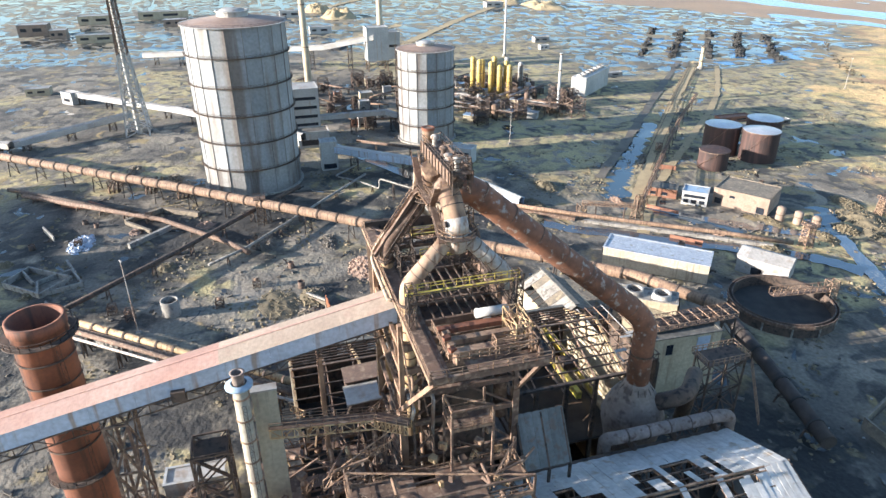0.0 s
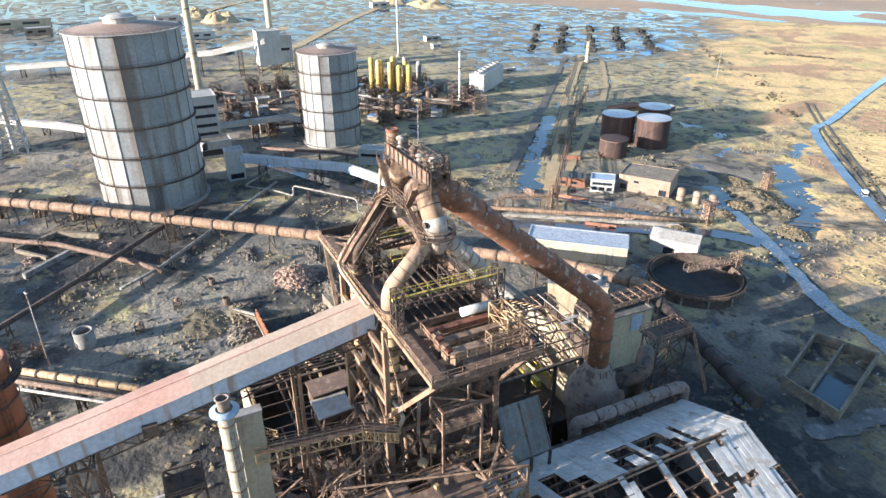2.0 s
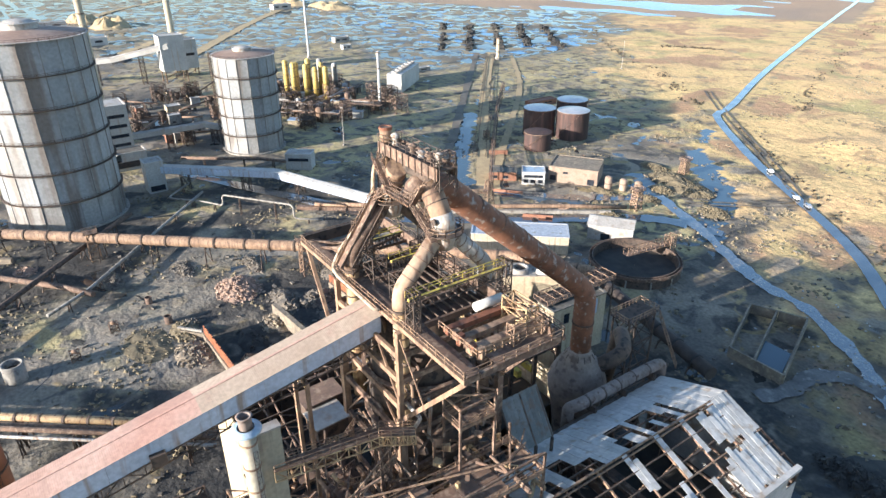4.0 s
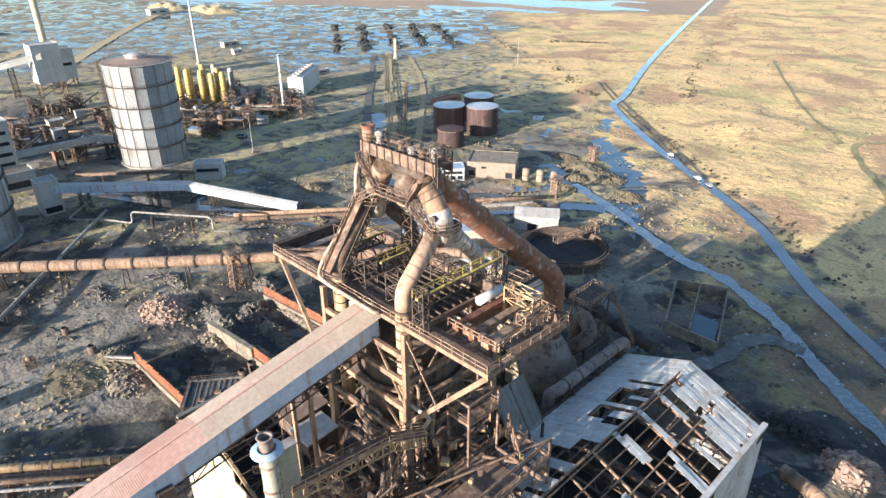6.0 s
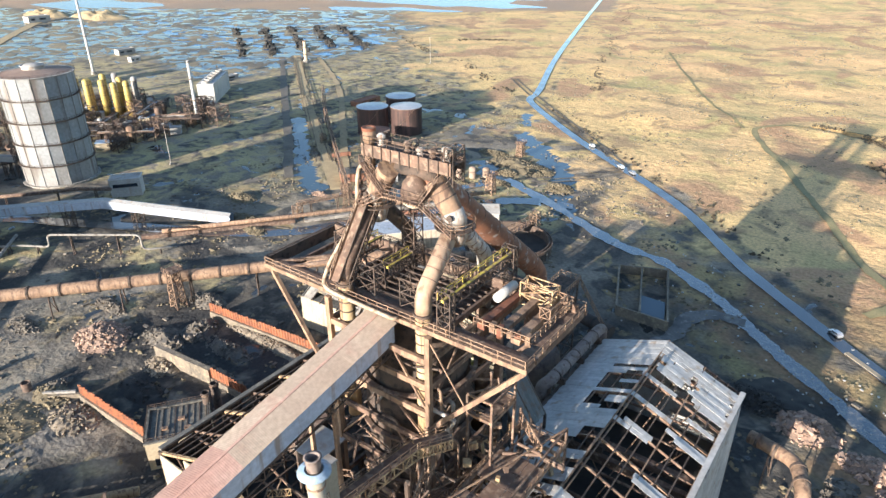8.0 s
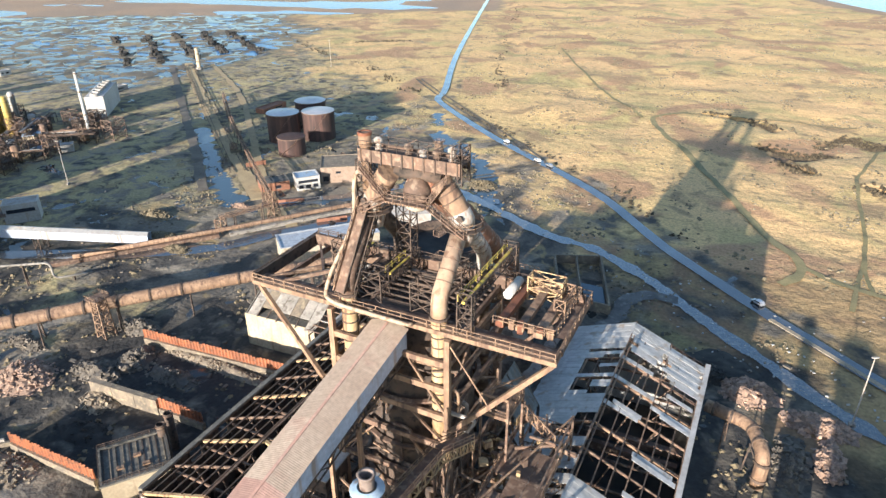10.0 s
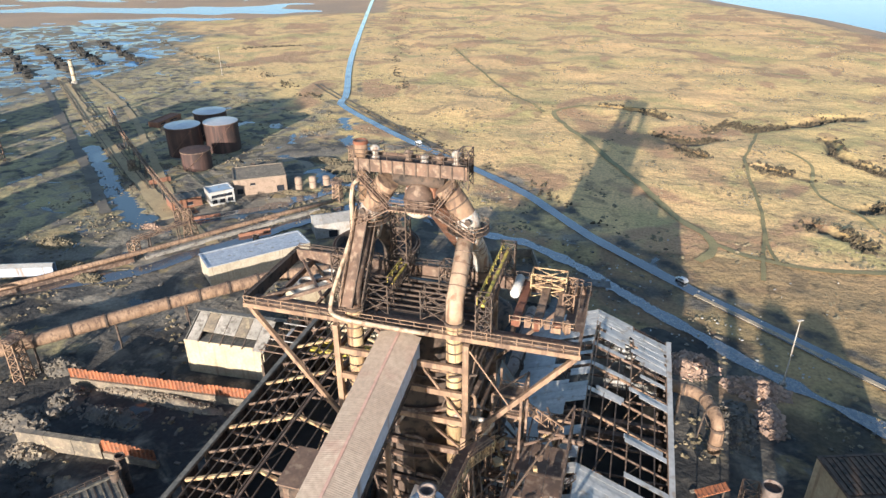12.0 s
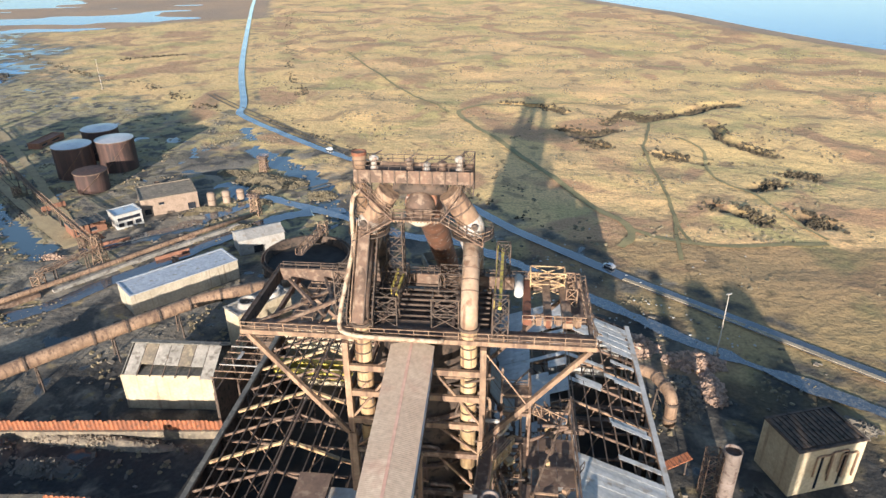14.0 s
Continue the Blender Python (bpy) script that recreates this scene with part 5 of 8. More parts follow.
def build_gasholder(c, r, h, sides, hoops, label):
    t = thing("gasholder", label, "gas holder", (c[0], c[1], 0), "gas holders")
    a0 = 0.13
    levels = [h * i / hoops for i in range(hoops + 1)]
    rnd = random.Random(int(h))
    for k in range(sides):
        a, b = a0 + 2 * math.pi * k / sides, a0 + 2 * math.pi * (k + 1) / sides
        pa, pb = (c[0] + r * math.cos(a), c[1] + r * math.sin(a)), (c[0] + r * math.cos(b), c[1] + r * math.sin(b))
        ia, ib = (c[0] + (r - 0.3) * math.cos(a), c[1] + (r - 0.3) * math.sin(a)), (c[0] + (r - 0.3) * math.cos(b), c[1] + (r - 0.3) * math.sin(b))
        for j in range(hoops):
            g = Geo().prism([pa, pb, ib, ia], levels[j] + 0.05, levels[j + 1] - 0.05)
            part("side_panel", g, PANEL if j > 0 else PANEL_DIRTY, t)
        part("upright", Geo().beam((*pa, 0), (*pa, h), 0.35, 0.35), PANEL_DIRTY, t)
    for j, z in enumerate(levels[1:]):
        ring = part("walkway_ring", Geo().lathe((c[0], c[1], z - 0.15), [(r - 0.2, 0), (r + 0.9, 0), (r + 0.9, 0.25), (r - 0.2, 0.25)], sides * 2), RUST_DARK if j < hoops - 1 else SHEET, t)
        g = Geo()
        pts = [(c[0] + (r + 0.85) * math.cos(i * math.pi / sides), c[1] + (r + 0.85) * math.sin(i * math.pi / sides), z + 0.1) for i in range(2 * sides + 1)]
        part("walkway_rail", g.rail(pts, 1.1, 0.1, 4), RUST_DARK, ring)
    part("crown", Geo().lathe((c[0], c[1], h), [(r, 0), (r * 0.66, h * 0.018), (r * 0.33, h * 0.032), (0.2, h * 0.036)], sides * 2), RUSTROOF, t, "shallow rust-stained crown")
    lan = part("lantern", Geo().lathe((c[0], c[1], h + h * 0.02), [(r * 0.3, 0), (r * 0.3, r * 0.13), (r * 0.18, r * 0.18), (0.2, r * 0.2)], 24), SHEET, t, "low ventilator drum")
    part("lantern_rim", Geo().lathe((c[0], c[1], h + h * 0.02 + r * 0.13), [(r * 0.3, 0), (r * 0.33, 0), (r * 0.33, 0.4), (r * 0.3, 0.4)], 24), WHITE, lan)
    part("stair_tower", Geo().tower((c[0] - r * 0.72 - 1.5, c[1] - r * 0.72 - 1.5), 2.5, 2.5, 0, h, 14, 0.2), RUST_DARK, t)
    part("base_ring", Geo().lathe((c[0], c[1], 0), [(r + 1.2, 0), (r + 1.2, 0.8), (r, 0.8)], sides * 2), CONCRETE, t)
    return t


PANEL_DIRTY = material("rust_streaked_panel", (0.36, 0.35, 0.33), (0.24, 0.22, 0.20), 0.7, 0.1, 0.08, 1.0, stain=(0.13, 0.10, 0.08), stain_amt=0.55, streak=True, wave=("Z", 1.1), bump=0.5)
RUSTROOF = material("rust_brown_roof_plate", (0.30, 0.20, 0.15), (0.38, 0.30, 0.25), 0.8, 0.1, 0.06, 0.8)
build_gasholder((-233, -27), 22.0, 73.5, 20, 6, "tall grey many-sided gas holder with ring walkways")
build_gasholder((-277, 71), 15.6, 50.0, 18, 5, "cream and white gas holder with rusty hoops")


# ---- buildings ----


def frame_of(a, b, depth):
    """Unit vectors and length of a building whose near long side runs from a to b in the plan."""
    a, b = Vector(a), Vector(b)
    u = (b - a).normalized()
    n = Vector((-u.y, u.x))
    return a, u, n * (1 if depth > 0 else -1), (b - a).length


def build_box_house(name, a, b, depth, h, wall, roof, label, category, windows=(), gable=0.0, z0=0.0, parapet=0.3, group=""):
    """A house on the near side a-b, going back by depth. windows: (along from, to, sill, head) on the near side, in parts of its length and metres."""
    a2, u, n, ln = frame_of(a, b, depth)
    d = abs(depth)
    mid = a2 + u * ln / 2 + n * d / 2
    t = thing(name, label, category, (mid.x, mid.y, z0), group)

    def P3(s, k, z):
        p = a2 + u * s + n * k
        return (p.x, p.y, z0 + z)

    def slab(s0, s1, k0, k1, za, zb):
        return Geo().add([P3(s, k, z) for z in (za, zb) for k in (k0, k1) for s in (s0, s1)], [(0, 2, 3, 1), (4, 5, 7, 6), (0, 1, 5, 4), (2, 6, 7, 3), (0, 4, 6, 2), (1, 3, 7, 5)])
    w = 0.3
    for s0, s1, k0, k1 in ((0, ln, 0, w), (0, ln, d - w, d), (0, w, w, d - w), (ln - w, ln, w, d - w)):
        part("wall", slab(s0, s1, k0, k1, 0, h), wall, t)
    if gable:
        for k0, k1, za, zb in ((-0.4, d / 2, h, h + gable), (d / 2, d + 0.4, h + gable, h)):
            n_sh = max(3, int(ln / 3))
            for i in range(n_sh):
                s0, s1 = -0.3 + (ln + 0.6) * i / n_sh, -0.3 + (ln + 0.6) * (i + 1) / n_sh - 0.03
                g = Geo().add([P3(s0, k0, za + 0.1), P3(s1, k0, za + 0.1), P3(s1, k1, zb + 0.1), P3(s0, k1, zb + 0.1), P3(s0, k0, za), P3(s1, k0, za), P3(s1, k1, zb), P3(s0, k1, zb)],
                              [(0, 1, 2, 3), (7, 6, 5, 4), (0, 4, 5, 1), (1, 5, 6, 2), (2, 6, 7, 3), (3, 7, 4, 0)])
                part("roof_sheet", g, roof, t)
        for s in (0.0, ln - w):
            part("gable_wall", Geo().add([P3(s + e, k, z) for e in (0, w) for k, z in ((0, h), (d, h), (d / 2, h + gable))], [(0, 1, 2), (3, 5, 4), (0, 3, 4, 1), (1, 4, 5, 2), (2, 5, 3, 0)]), wall, t)
    else:
        part("roof", slab(w, ln - w, w, d - w, h - 0.3, h - 0.05), roof, t)
        if parapet:
            for s0, s1, k0, k1 in ((-0.2, ln + 0.2, -0.2, w + 0.1), (-0.2, ln + 0.2, d - w - 0.1, d + 0.2), (-0.2, w + 0.1, w + 0.1, d - w - 0.1), (ln - w - 0.1, ln + 0.2, w + 0.1, d - w - 0.1)):
                part("parapet", slab(s0, s1, k0, k1, h, h + parapet), roof if wall is not WHITE else WHITE, t)
    for s0, s1, za, zb in windows:
        wn_ = part("window", slab(ln * s0, ln * s1, -0.06, -0.02, za, zb), GLASS, t)
        part("sill", slab(ln * s0 - 0.1, ln * s1 + 0.1, -0.15, 0.0, za - 0.15, za), CONCRETE, wn_)
    return t


WETROOF = material("wet_pale_roof", (0.42, 0.44, 0.47), (0.37, 0.39, 0.42), 0.22, 0.0, 0.2, 1.2, bump=0.05, stain=(0.30, 0.28, 0.25), stain_amt=0.25)
LIMEWHITE = material("cream_limewashed_wall", (0.50, 0.43, 0.33), (0.42, 0.36, 0.27), 0.85, 0.0, 0.25, 1.5, stain=(0.28, 0.22, 0.16), stain_amt=0.3, streak=True)
build_box_house("screening_house", (-287, -5), (-287, 12), 17, 30, WHITE, SHEET, "tall white clad screening house with dark slots", "building",
                     [(0.1, 0.9, 24, 25.6), (0.1, 0.92, 19, 20.6), (0.1, 0.92, 14, 15.6), (0.1, 0.92, 9.5, 11)])
build_box_house("screening_annex", (-276, -2), (-276, 15), 10.7, 8.5, WHITE, FELT, "low white annex with dark flat roof", "building", [(0.1, 0.9, 1.5, 4.5)], parapet=0.5)
build_box_house("transfer_tower", (-466, 72), (-466, 90), 14, 26, WHITE, SHEET, "white transfer tower on steel legs", "building", [], z0=9)
build_box_house("transfer_tower", (-486, 92), (-486, 104), 12, 22, WHITE, SHEET, "narrow white transfer tower with pale walls", "building", [(0.2, 0.8, 10, 12)], z0=6)
for base, (cx, cy), (wx, wy), hz in (("transfer_tower", (-473, 81), (12, 16), 9), ("transfer_tower.001", (-492, 98), (10, 10), 6)):
    tt = bpy.data.objects[base]
    for sx in (-0.5, 0.5):
        for sy in (-0.5, 0.5):
            part("leg", Geo().beam((cx + sx * wx, cy + sy * wy, 0), (cx + sx * wx, cy + sy * wy, hz), 0.8), RUST_PALE, tt)
        part("leg_brace", Geo().beam((cx + sx * wx, cy - wy / 2, 0.5), (cx + sx * wx, cy + wy / 2, hz - 0.5), 0.4), RUST, tt)
build_box_house("control_box", (-231, 70), (-223, 80), 8, 8, WHITE, SHEET, "white cabin on steel frame", "cabin", [(0.1, 0.9, 4.5, 6)])
build_box_house("conveyor_head_house", (-236, 6), (-236, 14), 8, 14.5, WHITE, SHEET, "white head house with blue base", "building", [(0.1, 0.9, 1, 3.5)])
build_box_house("office_block", (-143, 165), (-124, 178), 18, 7.6, PINKWALL, EARTH, "two-storey pink office block with flat roof", "building", [(0.04, 0.16, 1.0, 3.4), (0.30, 0.40, 4.6, 5.6), (0.80, 0.94, 0.4, 3.2)])
build_box_house("site_office", (-147, 152), (-140, 160), 9, 6, WHITE, BLUE, "small white site office with blue roof", "building", [(0.08, 0.28, 1, 2.6), (0.38, 0.6, 1, 2.6), (0.7, 0.92, 1, 2.6), (0.08, 0.92, 3.6, 4.8)])
build_box_house("brick_store", (-160, 143), (-152, 153), 9, 4.2, BRICK, FELT, "low red brick store with flat roof", "building", [(0.1, 0.3, 1.2, 2.6), (0.5, 0.7, 1.2, 2.6)])
build_box_house("long_shed", (-106, 91), (-82, 118), 12, 7.0, LIMEWHITE, WETROOF, "long white shed with pale blue-white roof", "shed", [], parapet=0.25)
build_box_house("tank_house", (-88, 134), (-74, 144), 10, 6.0, SHEET, SHEET, "pale shed with a low gable roof", "shed", [(0.3, 0.5, 0.2, 3)], 2.0)
build_box_house("fan_house", (-60.5, 68.5), (-50.6, 82.5), 6.7, 16.5, BUFF, CONCRETE, "buff cooling plant with two roof fans", "building", [])
yb = build_box_house("gutted_house", (-84, 48.5), (-61, 50), 15, 10.5, BUFF, FELT, "cream-walled gutted house with broken roof", "building", [], 0.0, parapet=0)
build_box_house("pump_house", (72.4, 34.6), (88.0, 40.0), 11, 12.2, BUFF, RUST_DARK, "buff rendered pump house with slatted dark roof", "building", [(0.36, 0.4, 1, 10), (0.7, 0.74, 1, 10)])
build_box_house("bunker_house", (-68, -12.5), (-60, -1.5), 12, 7.5, BUFF, FELT, "flat-roofed bunker house with railing", "building", [(0.1, 0.2, 1, 3)], parapet=0.4)
for i in range(7):
    x = -83.0 + i * 3.3
    sheet = Geo().add([(x, 48.6, 10.6), (x + 3.1, 48.7, 10.6), (x + 3.1, 56.4, 15.2), (x, 56.3, 15.2), (x, 48.6, 10.5), (x + 3.1, 48.7, 10.5), (x + 3.1, 56.4, 15.1), (x, 56.3, 15.1)] if i in (0, 6) else
                      [(x, 51.3, 12.2), (x + 3.1, 51.4, 12.2), (x + 3.1, 56.4, 15.2), (x, 56.3, 15.2), (x, 51.3, 12.1), (x + 3.1, 51.4, 12.1), (x + 3.1, 56.4, 15.1), (x, 56.3, 15.1)],
                      [(0, 1, 2, 3), (7, 6, 5, 4), (0, 4, 5, 1), (1, 5, 6, 2), (2, 6, 7, 3), (3, 7, 4, 0)])
    part("roof_sheet", sheet, EARTH if i % 3 == 1 else CONCRETE, yb)
    part("roof_sheet", Geo().add([(x, 56.4, 15.2), (x + 3.1, 56.5, 15.2), (x + 3.1, 64, 10.6), (x, 63.9, 10.6)], [(0, 1, 2, 3)]), FELT, yb)
    part("rafter", Geo().beam((x, 48.7, 10.4), (x, 56.3, 15.0), 0.25), RUST_DARK, yb)
part("ridge", Geo().beam((-84, 56.4, 15.4), (-60.6, 57.0, 15.4), 1.4, 0.3), FELT, yb)
for s in (-83.7, -61.2):
    part("gable_wall", Geo().add([(s - 0.15, 48.7, 10.5), (s - 0.15, 63.6, 10.5), (s - 0.15, 56.3, 15), (s + 0.15, 48.7, 10.5), (s + 0.15, 63.6, 10.5), (s + 0.15, 56.3, 15)], [(0, 2, 1), (3, 4, 5), (0, 3, 5, 2), (1, 2, 5, 4)]), FELT, yb)
pump = bpy.data.objects["pump_house"]
pa, pu, pn, pl = frame_of((72.4, 34.6), (88.0, 40.0), 11)
for i in range(13):
    q0, q1 = pa + pu * (0.5 + i * 1.18) + pn * 0.7, pa + pu * (0.5 + i * 1.18) + pn * 10.3
    part("roof_slat", Geo().beam((q0.x, q0.y, 12.62), (q1.x, q1.y, 12.62), 0.8, 0.16), RUST_DARK, pump)
for k, za in ((0.28, 10.4), (0.5, 10.9), (0.66, 9.8)):
    q0, q1 = pa + pu * pl * k - pn * 0.35, pa + pu * pl * (k + 0.24) - pn * 0.35
    part("wall_pipe", Geo().tube(bend([(q0.x, q0.y, 5), (q0.x, q0.y, za), (q1.x, q1.y, za), (q1.x, q1.y, 3)], 0.6), 0.2, 8), RUST_PALE, pump)


def build_cooler():
    t = thing("air_cooler", "long white air-cooler bank with roof fans", "cooler", (-356, 214, 0))
    a, u, n, ln = frame_of((-345, 196), (-374, 230), -11)
    for i in range(6):
        s0, s1 = ln * i / 6, ln * (i + 1) / 6
        q = [a + u * s + n * k for s, k in ((s0, 0), (s1 - 0.3, 0), (s1 - 0.3, 11), (s0, 11))]
        part("cell", Geo().prism([(p.x, p.y) for p in q], 0, 13), WHITE, t)
        m = a + u * (s0 + s1) / 2 + n * 5.5
        part("fan_ring", Geo().lathe((m.x, m.y, 13), [(2.8, 0), (2.5, 1.6), (2.2, 1.6), (2.2, 0.2)], 18), SHEET, t)
    return t


build_cooler()


def build_tank(c, r, h, group):
    t = thing("storage_tank", "dark rust-brown oil tank with pale flat top", "tank", (c[0], c[1], 0), group)
    for k in range(12):
        a, b = 2 * math.pi * k / 12, 2 * math.pi * (k + 1) / 12
        arcp = [(c[0] + r * math.cos(a + (b - a) * i / 4), c[1] + r * math.sin(a + (b - a) * i / 4)) for i in range(5)]
        g = Geo()
        for p, q in zip(arcp, arcp[1:]):
            g.add([(*p, 0), (*q, 0), (*q, h), (*p, h)], [(0, 1, 2, 3)])
        part("shell_plate", g, TANKRUST, t)
    part("roof", Geo().lathe((c[0], c[1], h), [(r + 0.15, -0.1), (r + 0.15, 0.05), (r * 0.5, 0.5), (0.1, 0.8)], 48), PALETOP if r > 8 else TANKRUST, t, "pale blue-white tank roof" if r > 8 else "dark rusted tank roof")
    part("roof_rim", Geo().lathe((c[0], c[1], h), [(r, -0.4), (r + 0.3, -0.4), (r + 0.3, 0), (r, 0)], 48), RUST, t)
    g = Geo()
    for i in range(30):
        a = -1.9 + i * 0.05
        g.beam((c[0] + (r + 0.1) * math.cos(a), c[1] + (r + 0.1) * math.sin(a), h * i / 30), (c[0] + (r + 0.8) * math.cos(a), c[1] + (r + 0.8) * math.sin(a), h * i / 30), 0.25, 0.08)
    part("spiral_stair", g, RUST_PALE, t)


TANKRUST = material("dark_tank_rust", (0.075, 0.042, 0.036), (0.05, 0.033, 0.03), 0.8, 0.1, 0.15, 1.0, stain=(0.13, 0.07, 0.055), streak=True)
PALETOP = material("pale_weathered_tank_top", (0.56, 0.56, 0.57), (0.46, 0.46, 0.47), 0.35, 0.2, 0.12, 0.8)
for c, r, h in (((-203.5, 214), 9.0, 15.5), ((-206.5, 243), 9.0, 15.5), ((-188, 225.5), 9.0, 15.5), ((-183.5, 195), 7.2, 9.5)):
    build_tank(c, r, h, "oil tanks")


def build_clarifier():
    c = (-61, 130)
    t = thing("clarifier", "round concrete clarifier basin with lattice bridge", "basin", (c[0], c[1], 0))
    part("basin_wall", Geo().lathe((c[0], c[1], 0), [(16, 0), (15.2, 4.0), (15.2, 4.4), (14.8, 4.4), (14.6, 0.3)], 48), RUST_DARK, t)
    part("launder", Geo().lathe((c[0], c[1], 3.0), [(15.4, 0), (16.2, 0), (16.2, 1.2), (15.9, 1.2), (15.9, 0.3)], 48), RUST, t)
    part("sludge", Geo().lathe((c[0], c[1], 1.1), [(14.4, 0), (5, 0.05), (0.1, 0.1)], 32), BLACK, t)
    a, b = Vector((c[0] - 2, c[1] - 3, 5.2)), Vector((c[0] + 1.5, c[1] + 17.5, 5.6))
    d = (b - a).cross(Vector((0, 0, 1))).normalized()
    for k in (-1.2, 1.2):
        part("bridge_truss", Geo().truss(a + d * k, b + d * k, 2.2, 10, 0.2), RUST_PALE, t)
    part("bridge_deck", Geo().beam(a, b, 2.0, 0.15), RUST, t)
    part("drive_tower", Geo().tower((c[0] + 1.4, c[1] + 17), 3, 3, 0, 9, 3, 0.2), RUST_PALE, t)
    for i in range(12):
        q = i * math.pi / 6
        part("leg", Geo().beam((c[0] + 16 * math.cos(q), c[1] + 16 * math.sin(q), 0), (c[0] + 16 * math.cos(q), c[1] + 16 * math.sin(q), 3), 0.4), CONCRETE, t)
    return t


build_clarifier()
build_box_house("deck_house", (-36.5, 66.0), (-35.6, 85.5), 6.5, 17.0, BUFF, FELT, "cream rendered house carrying a rusty lattice walkway", "building", [(0.2, 0.3, 12, 15)])
wh = bpy.data.objects["deck_house"]
part("panel", Geo().box(-35.95, -35.72, 78.6, 82.4, 11.5, 16.2), BLUEWHITE, wh, "pale blue metal panel")
part("deck", Geo().box(-44.6, -39.0, 66.0, 93.0, 17.55, 17.7), RUST_DARK, wh, "rusty walkway deck")
for x in (-44.6, -41.8, -39.0):
    part("girder", Geo().truss((x, 66.0, 17.7), (x, 93.0, 17.7), 1.3, 18, 0.16), RUST if x != -39.0 else RUST_PALE, wh)
for k in range(10):
    y = 66.0 + 3.0 * k
    part("cross_beam", Geo().beam((-44.6, y, 19.0), (-39.0, y, 19.0), 0.18), RUST_PALE, wh)
for y in (88.0, 92.6):
    part("post", Geo().beam((-39.4, y, 0), (-39.4, y, 17.6), 0.3).beam((-44.2, y, 0), (-44.2, y, 17.6), 0.3), RUST_DARK, wh)
rw = random.Random(5)
for k in range(9):
    part("debris", Geo().obox((rw.uniform(-43.5, -40), rw.uniform(80, 92), 17.85), (rw.uniform(0.6, 1.8), rw.uniform(0.4, 1.0), 0.3), rw.uniform(0, 3)), rw.choice((RUST, RUST_PALE)), wh)
t = thing("lattice_shed", "stripped shed with bare rusty roof lattice", "shed", (-44, 54, 0))
for x in (-56, -50, -44, -38, -32):
    part("rafter", Geo().truss((x, 42.0, 15.2), (x, 64.5, 15.2), 1.4, 12, 0.2), RUST_PALE if x in (-50, -38) else RUST, t)
    for y in (42.0, 53.0, 64.5):
        part("column", Geo().beam((x, y, 0), (x, y, 15.3), 0.4), RUST_DARK, t)
for k in range(10):
    y = 42.0 + 2.5 * k
    part("purlin", Geo().beam((-56.5, y, 16.75), (-31.5, y, 16.75), 0.22), (RUST, RUST_PALE, SHEET)[k % 3], t)
for k in range(12):
    x, y = -56 + 6 * rw.randrange(4), 42.0 + 2.5 * rw.randrange(9)
    part("roof_sheet", Geo().obox((x + 1.2 + rw.random() * 3, y + 1.25, 16.92), (rw.uniform(0.7, 1.2), rw.uniform(2.6, 5.2), 0.06), rw.uniform(-0.05, 0.05)), SHEET, t)
for k in range(7):
    part("fallen_beam", Geo().beam((rw.uniform(-55, -33), rw.uniform(44, 62), 0.3), (rw.uniform(-55, -33), rw.uniform(44, 62), rw.uniform(4, 12)), 0.3), rw.choice((RUST, RUST_PALE)), t)
part("rear_wall", Geo().box(-56.3, -31.7, 64.7, 65.0, 0, 14.0), RUST_DARK, t, "dark rusted rear wall")
part("end_wall", Geo().box(-56.6, -56.3, 42.0, 65.0, 0, 12.0), RUST_DARK, t)
build_box_house("low_shed", (-31.0, -51.5), (-30.5, -39.6), 5.0, 8.0, WHITE, SHEET, "low white flat-roofed shed beside dark tanks", "shed", [], parapet=0.25)
for c, r in (((-26.5, -43.5), 4.6), ((-27.0, -54.5), 4.2)):
    t = thing("settling_tank", "round dark steel tank with a ring railing", "tank", (c[0], c[1], 0), "settling tanks")
    part("shell", Geo().lathe((c[0], c[1], 0), [(r, 0), (r, 6.5), (r * 0.7, 7.6), (0.2, 8.2)], 32, True), RUST_DARK, t, "", True)
    part("manhole", Geo().lathe((c[0] - 1, c[1] - 1.2, 7.4), [(1.5, 0), (1.5, 0.7), (1.2, 0.7), (1.2, 0.2)], 20), RUST_PALE, t)
    part("railing", Geo().rail([(c[0] - 1 + 2.0 * math.cos(i * 0.524), c[1] - 1.2 + 2.0 * math.sin(i * 0.524), 7.4) for i in range(13)], 1.1, 0.1), RUST, t)
    part("catwalk", Geo().box(c[0] + 1.0, c[0] + 2.0, c[1] - 6.0, c[1] + 5.0, 8.2, 8.35), RUST_DARK, t)
    part("catwalk_rail", Geo().rail([(c[0] + 1.0, c[1] - 6.0, 8.35), (c[0] + 1.0, c[1] + 5.0, 8.35)], 1.1, 0.09), RUST_PALE, t)
t = thing("stock_house_tower", "dark rusted lattice tower beside the chimney", "tower", (1, -36, 0))
part("frame", Geo().tower((1, -36), 5, 5, 0, 44, 9, 0.35), RUST_DARK, t)
for z in (12, 22, 32, 43):
    part("platform", Geo().box(-1.4, 3.4, -38.4, -33.6, z, z + 0.15), RUST_DARK, t)
    part("rail", Geo().rail([(-1.4, -38.4, z + 0.15), (3.4, -38.4, z + 0.15), (3.4, -33.6, z + 0.15), (-1.4, -33.6, z + 0.15)], 1.1, 0.1), RUST, t)
fh = bpy.data.objects["fan_house"]
